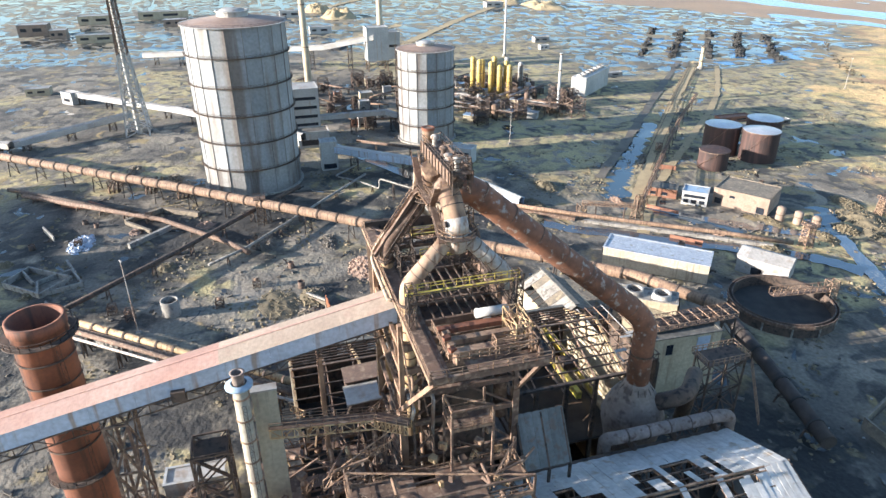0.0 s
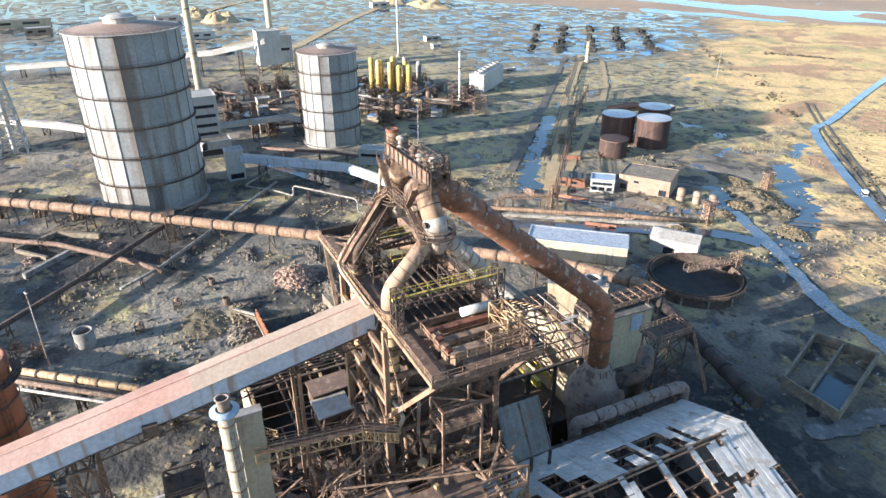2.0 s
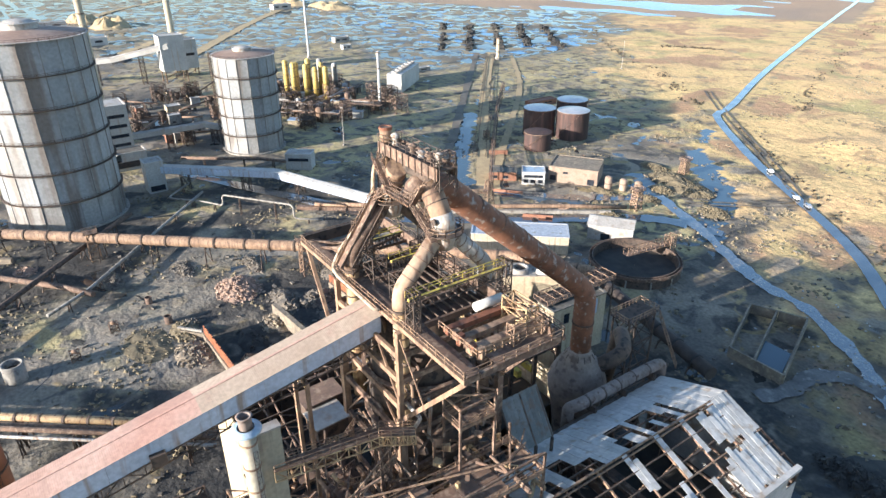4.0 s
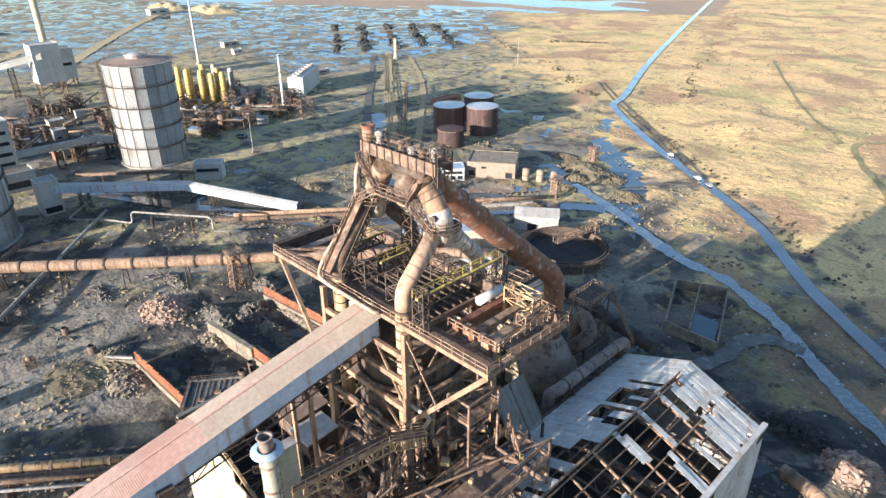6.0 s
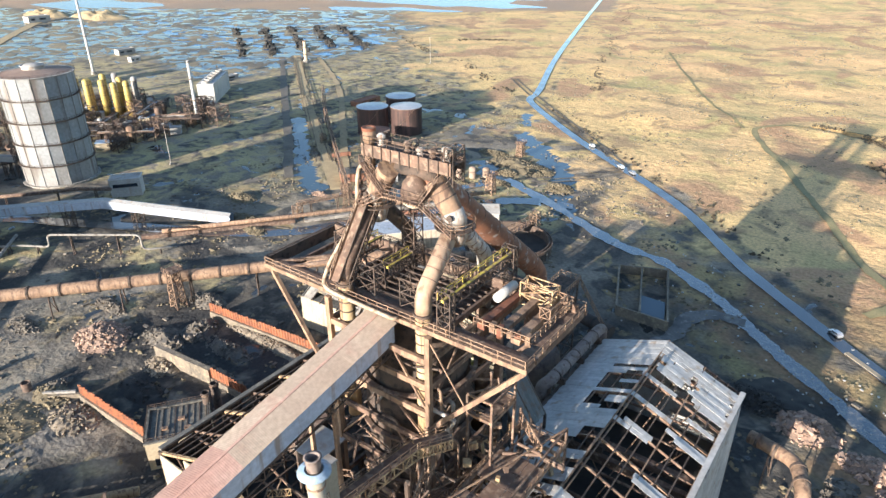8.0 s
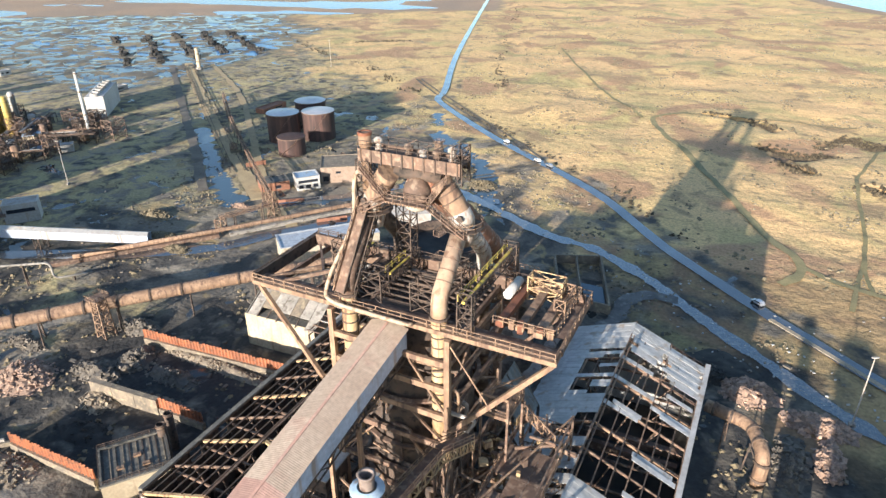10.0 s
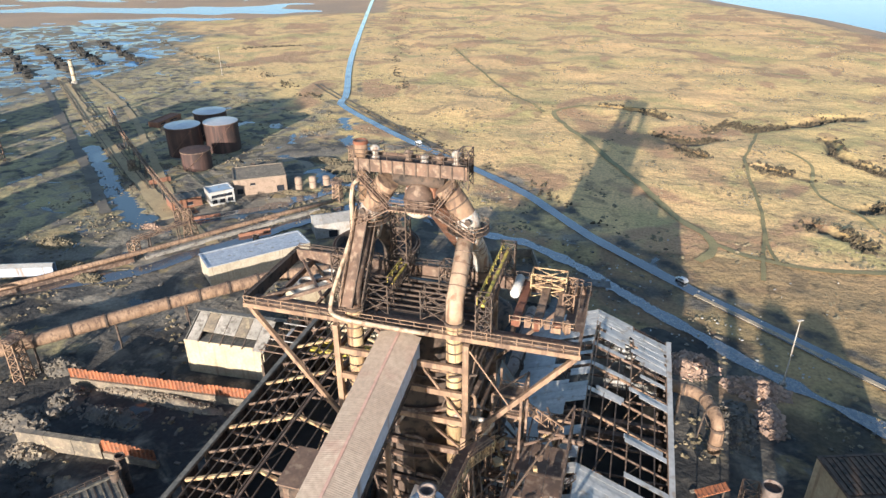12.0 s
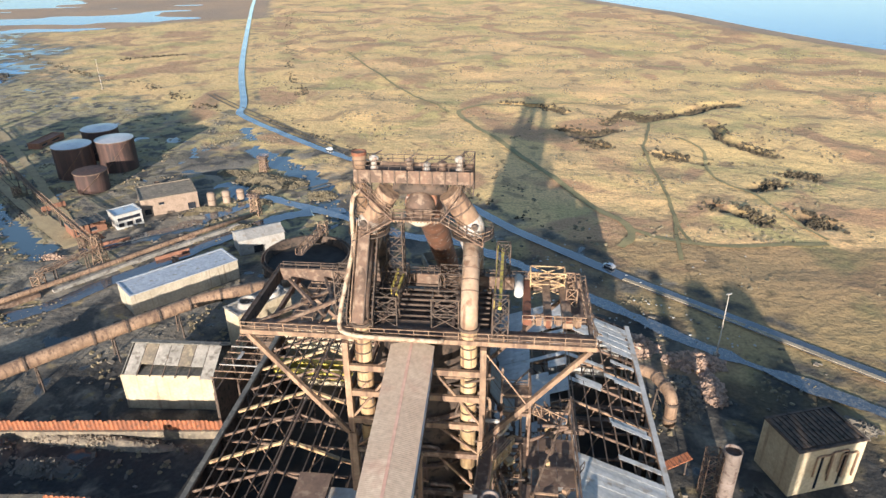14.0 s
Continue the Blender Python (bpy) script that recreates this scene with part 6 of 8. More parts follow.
for p in ((-60, 74.4), (-55.5, 80.5)):
    fr = part("roof_fan", Geo().lathe((p[0], p[1], 16.45), [(2.8, 0), (2.4, 1.5), (2.6, 1.7), (2.1, 1.7), (2.1, 0.1)], 22), SHEET, fh, "open fan ring")
    for k in range(4):
        part("fan_blade", Geo().obox((p[0] + 1.0 * math.cos(k * 1.57), p[1] + 1.0 * math.sin(k * 1.57), 17.2), (1.9, 0.45, 0.06), k * 1.57, 0.25), RUST_DARK, fr)


# ---- pipelines and conveyors ----
SOOT = material("soot_brown_steel", (0.055, 0.043, 0.037), (0.085, 0.066, 0.055), 0.9, 0.1, 0.3, 2.0)


def build_pipeline(name, pts, r, mat, label, step_hoop=0.0, legs=16.0, flange=RUST_DARK, lattice=False):
    mid = pts[len(pts) // 2]
    t = thing(name, label, "pipeline", (mid[0], mid[1], 0))
    part("pipe", Geo().tube(bend(pts, max(2.0, r * 2)), r, 16 if r > 1 else 8), mat, t, "", True)
    for a, b in zip(pts, pts[1:]):
        a, b = Vector(a), Vector(b)
        ln = (b - a).length
        u = (b - a) / ln
        if step_hoop:
            for i in range(int(ln / step_hoop)):
                p = a + u * (i + 0.5) * step_hoop
                part("hoop", Geo().tube([p - u * 0.3, p + u * 0.3], r * 1.14, 16), flange, t)
        if abs(u.z) > 0.5:
            continue
        s = u.cross(Vector((0, 0, 1))).normalized()
        for i in range(max(1, int(ln / legs))):
            p = a + u * (i + 0.5) * ln / max(1, int(ln / legs))
            if p.z - r < 0.6:
                continue
            g = Geo().beam(p - s * r - Vector((0, 0, r)), p + s * r - Vector((0, 0, r)), 0.4)
            for k in (-1, 1):
                g.beam(p + s * k * r * 0.8 - Vector((0, 0, r)), Vector((p.x, p.y, 0)) + s * k * r * 1.3, 0.35)
            g.beam(p + s * r * 0.9 - Vector((0, 0, r + 0.5)), Vector((p.x, p.y, 0.4)) - s * r * 1.2, 0.2)
            part("support", g, RUST_DARK, t)
    return t


build_pipeline("gas_main", [(-345, -226, 9), (-269, -134, 9), (-211, -62, 9), (-145, 14.5, 9), (-105, 62, 9), (-80, 89, 9), (-56, 103, 9)], 1.9, RUST_PALE, "very long rust-pink gas main on steel supports", 9.0, 18)
build_pipeline("gas_main", [(-56, 103, 9), (-50, 103, 6.5), (-30, 100, 4.5), (-5, 94, 4)], 1.9, SOOT, "dark soot-covered gas main behind the furnace", 8.0, 12, BLACK)
for k, (r, m) in enumerate(((1.0, PIPE_CREAM), (0.55, RUST_PALE), (0.7, RUST), (0.4, PEELED))):
    build_pipeline("yard_pipe", [(-116 + k * 2.0, -93 - k * 0.6, 6.5 - 0.6 * (k % 2)), (-58 + k * 2.0, -20 - k * 0.6, 6.5 - 0.6 * (k % 2))], r, m, "parallel rusty yard pipe on a low rack", 6.0 if k == 0 else 0, 12)
build_pipeline("steam_pipe", [(-110, -97, 5), (-150, -58, 5), (-188, -24, 5), (-205, -8, 5)], 0.9, RUST_DARK, "straight dark steam pipe on thin posts", 0, 14)
build_pipeline("water_pipe", [(-140, -46, 3.5), (-150, -33, 3.5), (-202, 12, 3.5), (-216, 24, 3.5)], 0.55, CONCRETE, "pale lagged water pipe on low posts", 0, 12)
build_pipeline("water_pipe", [(-238, 28, 3), (-219, 10, 3), (-205, 22, 3), (-196, 27, 3), (-196, 27, 8), (-168, 47, 8), (-168, 47, 2), (-160, 56, 2)], 0.4, CONCRETE, "thin white looped pipe with a raised portal", 0, 14)
build_pipeline("yard_pipe", [(-176, 60, 2.5), (-145, 100, 2.5), (-131, 119, 2.5), (-112, 146, 2.5), (-96, 166, 2.5)], 0.9, RUST_PALE, "low rust-coloured pipe beside the track", 0, 15)
build_pipeline("yard_pipe", [(-236, -128, 2.5), (-190, -66, 2.5), (-160, -40, 2.5), (-146, -32, 3.5)], 1.0, RUST, "old rusty yard pipe on sleepers", 0, 12)
build_pipeline("yard_pipe", [(-245, -136, 3), (-198, -76, 3)], 1.0, RUST_DARK, "dark jointed pipe across the yard", 0, 12)
build_pipeline("yard_pipe", [(-262, 28, 6), (-248, 46, 6), (-238, 60, 6), (-226, 68, 6)], 0.8, RUST, "rusty overhead pipe near the gas holder", 0, 12)
build_pipeline("flue_bend", [(38.5, 66.5, 9), (48.5, 64, 9), (51.5, 55, 9), (51.5, 54, 1)], 1.5, RUST_PALE, "buff bent flue pipe on frames", 4.0, 6)


def build_conveyor(pts, w, h, label, mat_side, mat_roof, legs=22):
    mid = pts[len(pts) // 2]
    t = thing("belt_conveyor", label, "conveyor", (mid[0], mid[1], 0), "belt conveyors")
    for a, b in zip(pts, pts[1:]):
        a, b = Vector(a), Vector(b)
        u = (b - a).normalized()
        s = u.cross(Vector((0, 0, 1))).normalized()
        ln = (b - a).length
        n = max(1, int(ln / 9))
        for i in range(n):
            p, q = a + u * ln * i / n, a + u * (ln * (i + 1) / n - 0.05)
            up = Vector((0, 0, h))
            for k in (-1, 1):
                part("side_panel", Geo().beam(p + s * k * w / 2 + up / 2, q + s * k * w / 2 + up / 2, 0.15, h), mat_side, t)
                part("roof_panel", Geo().add([p + s * k * (w / 2 + 0.2) + up, q + s * k * (w / 2 + 0.2) + up, q + up * 1.25, p + up * 1.25], [(0, 1, 2, 3) if k > 0 else (3, 2, 1, 0)]), mat_roof, t)
            part("floor_panel", Geo().beam(p, q, w, 0.2), RUST_DARK, t)
        m = max(1, int(ln / legs))
        for i in range(m):
            p = a + u * ln * (i + 0.5) / m
            if p.z > 2.5:
                part("trestle", Geo().tower((p.x, p.y), w * 0.9, w * 0.9, 0, p.z - 0.1, max(1, int(p.z / 5)), 0.3), RUST_DARK, t)
    return t


build_conveyor([(-240, 10, 9), (-209, 56, 6.0), (-163, 83, 1.2)], 3.8, 3.2, "long white conveyor gallery with a bend", BLUEWHITE, WHITE)
build_conveyor([(-420, -330, 4), (-313, -158, 4.5), (-348, -97, 5), (-330, -60, 5)][0:2] + [(-308, -150, 4.6)], 4, 3, "white conveyor gallery low over the yard", WHITE, SHEET)
build_conveyor([(-360, -240, 2), (-311, -156, 3), (-352, -96, 6)], 4, 3, "pale sloping conveyor gallery on trestles", WHITE, SHEET)
build_conveyor([(-430, -146, 5), (-355, -66, 5), (-262, 0, 9)], 3.6, 3, "white conveyor gallery to the screening house", WHITE, SHEET)
build_conveyor([(-466, 78, 26), (-485, 40, 17), (-560, -110, 6)], 3.6, 3.4, "white sloping conveyor to the transfer tower", WHITE, SHEET)
build_conveyor([(-296, 12, 10), (-300, 52, 9), (-296, 60, 7)], 3.4, 2.6, "white conveyor stub on lattice legs", WHITE, SHEET)
build_box_house("conveyor_cabin", (-428, -150), (-420, -142), 7, 8, WHITE, SHEET, "small white drive cabin", "cabin", [(0.2, 0.8, 2, 4)])


# ---- chimneys, masts and poles ----


def build_stack(c, r0, r1, h, mat, label, n=20):
    t = thing("chimney_stack", label, "chimney", (c[0], c[1], 0))
    part("shaft", Geo().lathe((c[0], c[1], 0), [(r0, 0), (r1, h), (r1 * 0.8, h), (r1 * 0.8, h - 2)], n), mat, t, "", True)
    for k in (0.35, 0.7, 0.97):
        rr = r0 + (r1 - r0) * k
        part("hoop", Geo().lathe((c[0], c[1], h * k), [(rr, 0), (rr + 0.3, 0.1), (rr + 0.3, 0.6), (rr, 0.7)], n), RUST, t)
    part("plinth", Geo().lathe((c[0], c[1], 0), [(r0 + 1, 0), (r0 + 1, 2), (r0, 2.2)], n), CONCRETE, t)
    return t


build_stack((-426, 19), 2.7, 2.0, 84, BUFF, "tall slim cream concrete chimney")
build_stack((-495, 89), 2.8, 2.0, 92, BUFF, "tall slim buff concrete chimney")
build_stack((-499, 205), 1.1, 0.8, 84, WHITE, "slender white flare stack")
build_stack((-307, 168), 0.9, 0.8, 37, WHITE, "slender white vent mast")
build_stack((-395, 360 - 20), 1.6, 1.4, 18, BUFF, "short pale water standpipe")


def build_derrick():
    t = thing("lattice_mast", "tall tapering red and white lattice mast", "mast", (-333, -90, 0))
    part("lower_lattice", Geo().tower((-333, -90), 13, 13, 0, 46, 7, 0.75, 0.42), WHITE, t)
    part("upper_lattice", Geo().tower((-333, -90), 5.46, 5.46, 46, 95, 10, 0.55, 0.5), RUST, t, "rust-red upper lattice")
    part("flue_tube", Geo().lathe((-333, -90, 0), [(1.4, 0), (1.1, 95)], 16), WHITE, t, "", True)
    return t


build_derrick()


def build_lamp(c, h, label):
    t = thing("lamp_post", label, "lamp post", (c[0], c[1], 0), "lamp posts")
    part("pole", Geo().tube([(c[0], c[1], 0), (c[0], c[1], h)], [0.22, 0.11], 10), PEELED, t)
    part("base", Geo().box(c[0] - 0.7, c[0] + 0.7, c[1] - 0.7, c[1] + 0.7, 0, 0.8), CONCRETE, t)
    part("lamp_head", Geo().obox((c[0], c[1], h + 0.1), (1.6, 0.4, 0.3), 0.5), SHEET, t)


for c, h in (((-106, -66), 25), ((71, 86), 20), ((-250, 112), 21), ((-300, 395), 22)):
    build_lamp(c, h, "tall thin pale lamp mast on a concrete block")


def build_process_plant():
    """Yellow columns and the pipework round them."""
    rnd = random.Random(21)
    for i, (x, y, h) in enumerate(((-377, 133, 25), (-371, 138, 24), (-366, 134, 25), (-361, 141, 24), (-357, 146, 22), (-351, 151, 23), (-368, 146, 26), (-360, 152, 24), (-384, 162, 22), (-372, 168, 20))):
        m = YELLOWTANK if i < 8 else SHEET
        t = thing("process_column", "yellow process column with hoops and ladder" if i < 8 else "pale grey process column with ladder", "column", (x, y, 0), "process columns")
        part("shell", Geo().lathe((x, y, 0), [(1.9, 0), (1.9, h - 1.2), (1.2, h - 0.3), (0.3, h)], 18, True), m, t, "", True)
        for z in (h * 0.3, h * 0.6, h * 0.85):
            part("hoop", Geo().lathe((x, y, z), [(1.9, 0), (2.3, 0), (2.3, 0.2), (1.9, 0.2)], 18), RUST, t)
        part("ladder", Geo().truss((x + 2.0, y, 0), (x + 2.0, y, h - 1), 0.6, 16, 0.1, (0, 1, 0)), RUST, t)
    for i in range(150):
        x, y = rnd.uniform(-400, -292), rnd.uniform(88, 182)
        if (x + 277) ** 2 + (y - 71) ** 2 < 18 ** 2 or y < 110 - (x + 330) * 0.25 and x > -330:
            continue
        z = rnd.uniform(2.5, 7)
        if i % 4 == 0:
            t = thing("pipe_rack", "rusty pipe rack in the process plant", "pipe rack", (x, y, 0), "process pipe racks")
            ln = rnd.uniform(14, 30)
            d = Vector((-0.62, 0.78, 0)) if rnd.random() < 0.6 else Vector((0.78, 0.62, 0))
            a, b = Vector((x, y, z)), Vector((x, y, z)) + d * ln
            s = d.cross(Vector((0, 0, 1)))
            for k in range(4):
                part("pipe", Geo().tube([a + s * (k - 1.5) * 0.9, b + s * (k - 1.5) * 0.9], rnd.uniform(0.2, 0.4), 8), rnd.choice((RUST, RUST_PALE, SHEET, RUST_DARK)), t)
            for k in range(4):
                p = a.lerp(b, k / 3)
                part("frame", Geo().beam((p.x + s.x * 2, p.y + s.y * 2, 0), (p.x + s.x * 2, p.y + s.y * 2, z), 0.3).beam((p.x - s.x * 2, p.y - s.y * 2, 0), (p.x - s.x * 2, p.y - s.y * 2, z), 0.3).beam(p - s * 2, p + s * 2, 0.3), RUST_DARK, t)
        elif i % 4 == 1:
            r, h = rnd.uniform(1.0, 2.6), rnd.uniform(3, 9)
            t = thing("vessel", "small upright process vessel", "vessel", (x, y, 0), "process vessels")
            part("shell", Geo().lathe((x, y, 0), [(r, 0), (r, h), (r * 0.6, h + 0.6), (0.1, h + 0.8)], 16, True), rnd.choice((RUST, SHEET, RUST_PALE)), t, "", True)
            part("flange", Geo().lathe((x, y, h * 0.7), [(r, 0), (r + 0.2, 0), (r + 0.2, 0.2), (r, 0.2)], 16), RUST_DARK, t)
        elif i % 4 == 2:
            t = thing("steel_frame", "rusted open steel frame", "frame", (x, y, 0), "process frames")
            part("frame", Geo().tower((x, y), rnd.uniform(5, 9), rnd.uniform(5, 9), 0, rnd.uniform(6, 13), 3, 0.35), rnd.choice((RUST, RUST_DARK)), t)
            part("deck", Geo().box(x - 3, x + 3, y - 3, y + 3, 5.8, 6.0), RUST_DARK, t)
        else:
            t = thing("plant_shed", "small pale plant shed", "shed", (x, y, 0), "process sheds")
            a, b = rnd.uniform(4, 9), rnd.uniform(3, 6)
            part("body", Geo().obox((x, y, 1.9), (a, b, 3.8), 0.9), rnd.choice((SHEET, CONCRETE, BUFF)), t)
            part("roof", Geo().obox((x, y, 3.95), (a + 0.6, b + 0.6, 0.2), 0.9), rnd.choice((SHEET, FELT, BLUE)), t)


YELLOWTANK = material("faded_yellow_vessel_paint", (0.58, 0.44, 0.13), (0.50, 0.36, 0.10), 0.6, 0.0, 0.2, 1.0, stain=(0.26, 0.15, 0.07), stain_amt=0.35, streak=True)
build_process_plant()

# ---- bunkers, walls and heaps ----


def build_sheet_wall(a, b, h, base, label):
    """A wall of upright ribbed sheets on a concrete foot."""
    a, b = Vector(a), Vector(b)
    ln = (b - a).length
    u = (b - a) / ln
    n = Vector((-u.y, u.x))
    t = thing("sheet_pile_wall", label, "wall", ((a.x + b.x) / 2, (a.y + b.y) / 2, 0), "bunker walls")
    rnd = random.Random(int(ln * 10))
    k = int(ln / 1.1)
    for i in range(k):
        s = ln * i / k
        w = ln / k
        q = [a + u * (s + e) + n * d for e, d in ((0, 0), (w * 0.3, 0.35), (w * 0.7, 0.35), (w, 0), (w, -0.12), (w * 0.7, 0.2), (w * 0.3, 0.2), (0, -0.12))]
        part("sheet", Geo().prism([(p.x, p.y) for p in q], base, base + h - rnd.choice((0, 0, 0.1, 0.3))), ORANGE, t)
    c = a + u * ln / 2
    q = [a + n * -0.5, b + n * -0.5, b + n * 0.6, a + n * 0.6]
    part("footing", Geo().prism([(p.x, p.y) for p in q], 0, base + 0.3), EARTH, t, "packed earth footing")
    return t


build_sheet_wall((-111, 35), (-55, 40.5), 3.2, 2.0, "orange-red sheet pile wall on a concrete foot")
build_sheet_wall((-83, 15), (-69, 15.5), 3.4, 1.6, "short orange sheet pile wall")
build_sheet_wall((-105, -9), (-77, -8.2), 3.4, 1.4, "rusty orange sheet pile wall along a coke bay")


def build_low_wall(pts, h, w, mat, label, name="concrete_wall"):
    t = thing(name, label, "wall", (pts[0][0], pts[0][1], 0))
    for a, b in zip(pts, pts[1:]):
        a3, b3 = Vector((*a, h / 2)), Vector((*b, h / 2))
        n = max(1, int((b3 - a3).length / 6))
        for i in range(n):
            p, q = a3.lerp(b3, i / n), a3.lerp(b3, (i + 0.985) / n)
            part("wall_slab", Geo().beam(p, q, w, h), mat, t)
    return t


build_low_wall([(-105, 13), (-83, 15)], 4.6, 1.5, EARTH, "thick broken earth-caked bay wall")
build_low_wall([(-112, -14), (-106, -8.5)], 1.2, 0.8, EARTH, "short earth-caked bay end wall")
build_low_wall([(-20, 136), (-10, 110), (6, 110), (-5, 142), (-20, 136)], 3.4, 0.6, EARTH, "open dirty concrete settling tank walls", "settling_tank")
build_low_wall([(-3, 111), (-13, 139)], 3.2, 0.5, EARTH, "dividing wall of the settling tank", "settling_tank")
# sandy road verge, built as a low wide strip of wall slabs
build_low_wall([(51, 128.5), (75, 109), (91, 95.5), (113, 77.5), (140, 55)], 0.5, 1.5, SANDVERGE := material("pale_sandy_verge", (0.44, 0.36, 0.25), (0.34, 0.28, 0.2), 0.9, 0.0, 0.3, 2.0), "long pale sandy verge beside the road")
build_low_wall([(-181, 54), (-144, 99.5)], 1.6, 2.2, RUST, "long low rusty duct beside the old track", "cable_duct")
build_low_wall([(-141, 102), (-120, 132), (-99, 160)], 1.4, 1.6, CONCRETE, "low concrete duct beside the old track", "cable_duct")
build_low_wall([(-160, -108), (-148, -92), (-138, -100), (-150, -114), (-160, -108)], 2.2, 0.5, CONCRETE, "square concrete tank walls", "settling_tank")
tagged(part("settling_pool", Geo().add([(-7.4, 124, 1.2), (-2.8, 111.4, 1.2), (4.8, 110.8, 1.2), (0.6, 124, 1.2)], [(0, 1, 2, 3)]), WATER), "shallow water lying in the settling tank", "pool")


def build_heap(c, rx, ry, h, mat, label, seed, rocks=120, size=0.9, category="heap"):
    """A loose mound with stones lying on it."""
    rnd = random.Random(seed)
    g = Geo()
    n, m = 40, 14
    verts = []
    for i in range(m + 1):
        q = i / m
        for k in range(n):
            a = 2 * math.pi * k / n
            e = 1 + 0.28 * nz(c[0] + 9 * math.cos(a), c[1] + 9 * math.sin(a), 7, seed)
            z = h * (1 - q * q) * (0.75 + 0.6 * nz(c[0] + rx * q * math.cos(a), c[1] + ry * q * math.sin(a), 3.2 * max(1, rx / 9), seed) + 0.3 * nz(c[0] + rx * q * math.cos(a), c[1] + ry * q * math.sin(a), 1.3 * max(1, rx / 7), seed)) - 0.15
            verts.append((c[0] + rx * q * e * math.cos(a), c[1] + ry * q * e * math.sin(a), max(-0.2, z)))
    g.add(verts, [(i * n + k, (i + 1) * n + k, (i + 1) * n + (k + 1) % n, i * n + (k + 1) % n) for i in range(m) for k in range(n)])
    for _ in range(int(rocks * 1.6)):
        a, q = rnd.uniform(0, 6.28), rnd.random() ** 0.6 * 1.1
        s = size * rnd.uniform(0.2, 1.0) * rnd.uniform(0.4, 1.0)
        x, y = c[0] + rx * q * math.cos(a), c[1] + ry * q * math.sin(a)
        z = max(0, h * (1 - q * q) * 0.8)
        g.obox((x, y, z), (s, s * rnd.uniform(0.6, 1.2), s * 0.7), rnd.uniform(0, 3), rnd.uniform(-0.6, 0.6), rnd.uniform(-0.6, 0.6))
        g.v[-8:] = [(px + s * rnd.uniform(-0.25, 0.25), py + s * rnd.uniform(-0.25, 0.25), pz + s * rnd.uniform(-0.25, 0.15)) for px, py, pz in g.v[-8:]]
    return tagged(part("heap", g, mat), label, category, kind="stuff")


build_heap((-128, 9), 9, 7, 3.2, RUBBLE, "heap of pale pink brick rubble", 1, 260, 1.4)
build_heap((-112, 19), 8, 4, 3.0, SLAG, "grey slag bank at the bay mouth", 2, 150, 1.4)
build_heap((-107, 28), 5, 7, 3.2, SLAG, "grey slag bank between bays", 3, 120, 1.4)
build_heap((-120, 40), 7, 4, 2.6, SLAG, "grey slag bank below the gas main", 4, 120, 1.3)
build_heap((-143, 20), 8, 3, 1.6, SLAG, "dark scattered stones", 5, 120, 1.0)
build_heap((-95, 2), 8, 4, 1.6, BLACK, "low black coke heap", 6, 60, 0.9)
build_heap((-92, 27), 9, 3.5, 2.2, SLAG, "slag bank against the wall", 7, 90, 1.0)
build_heap((-113, -13), 6, 4, 1.4, SCRUB, "tussocky bank with dry grass", 8, 90, 1.2)
for i, (x, y, a, b, h) in enumerate(((-110, 214, 12, 8, 2.6), (-94, 210, 9, 8, 2.6), (-74, 196, 7, 6, 2.4), (-104, 200, 6, 4, 1.6), (-126, 222, 8, 5, 1.6), (-118, 176, 9, 3, 1.4), (-96, 158, 7, 5, 1.6), (-163, 90, 9, 4, 1.6), (-150, 84, 7, 4, 1.8), (-184, 104, 8, 5, 2.4), (-100, 186, 7, 4, 1.5))):
    build_heap((x, y), a, b, h, SCRUB, "rough grassy spoil mound", 30 + i, 200, 0.8, "mound")
for i, (x, y, a, b, h, m) in enumerate(((48, 88, 7, 6, 3.4, RUBBLE), (64, 82, 8, 5, 2.4, RUBBLE), (58, 66, 4, 9, 2.2, SLAG), (66, 70, 3, 7, 1.8, RUBBLE), (34, 92, 9, 5, 2.4, BLACK), (92, 58, 10, 4, 2.0, SLAG))):
    build_heap((x, y), a, b, h, m, "scrap and rubble heap by the shed", 50 + i, 170, 1.6)


def build_lattice_post(c, h, label):
    t = thing("lattice_tower", label, "tower", (c[0], c[1], 0), "lattice towers")
    part("lattice", Geo().tower(c, 3.6, 3.6, 0, h, 5, 0.3, 0.8), RUST_PALE, t)
    part("deck", Geo().box(c[0] - 2.4, c[0] + 2.4, c[1] - 2.4, c[1] + 2.4, h, h + 0.2), RUST, t)
    part("rail", Geo().rail([(c[0] - 2.3, c[1] - 2.3, h + 0.2), (c[0] + 2.3, c[1] - 2.3, h + 0.2), (c[0] + 2.3, c[1] + 2.3, h + 0.2), (c[0] - 2.3, c[1] + 2.3, h + 0.2), (c[0] - 2.3, c[1] - 2.3, h + 0.2)], 1.1, 0.1), RUST_PALE, t)


build_lattice_post((-125, 33), 13, "rusty lattice tower straddling the gas main")
build_lattice_post((-180, -26), 11, "rusty lattice tower beside the gas main")
build_lattice_post((-96, 172), 9, "rusty lattice tower by the pond")
build_lattice_post((-112, 226), 7, "rusty lattice tower among spoil mounds")


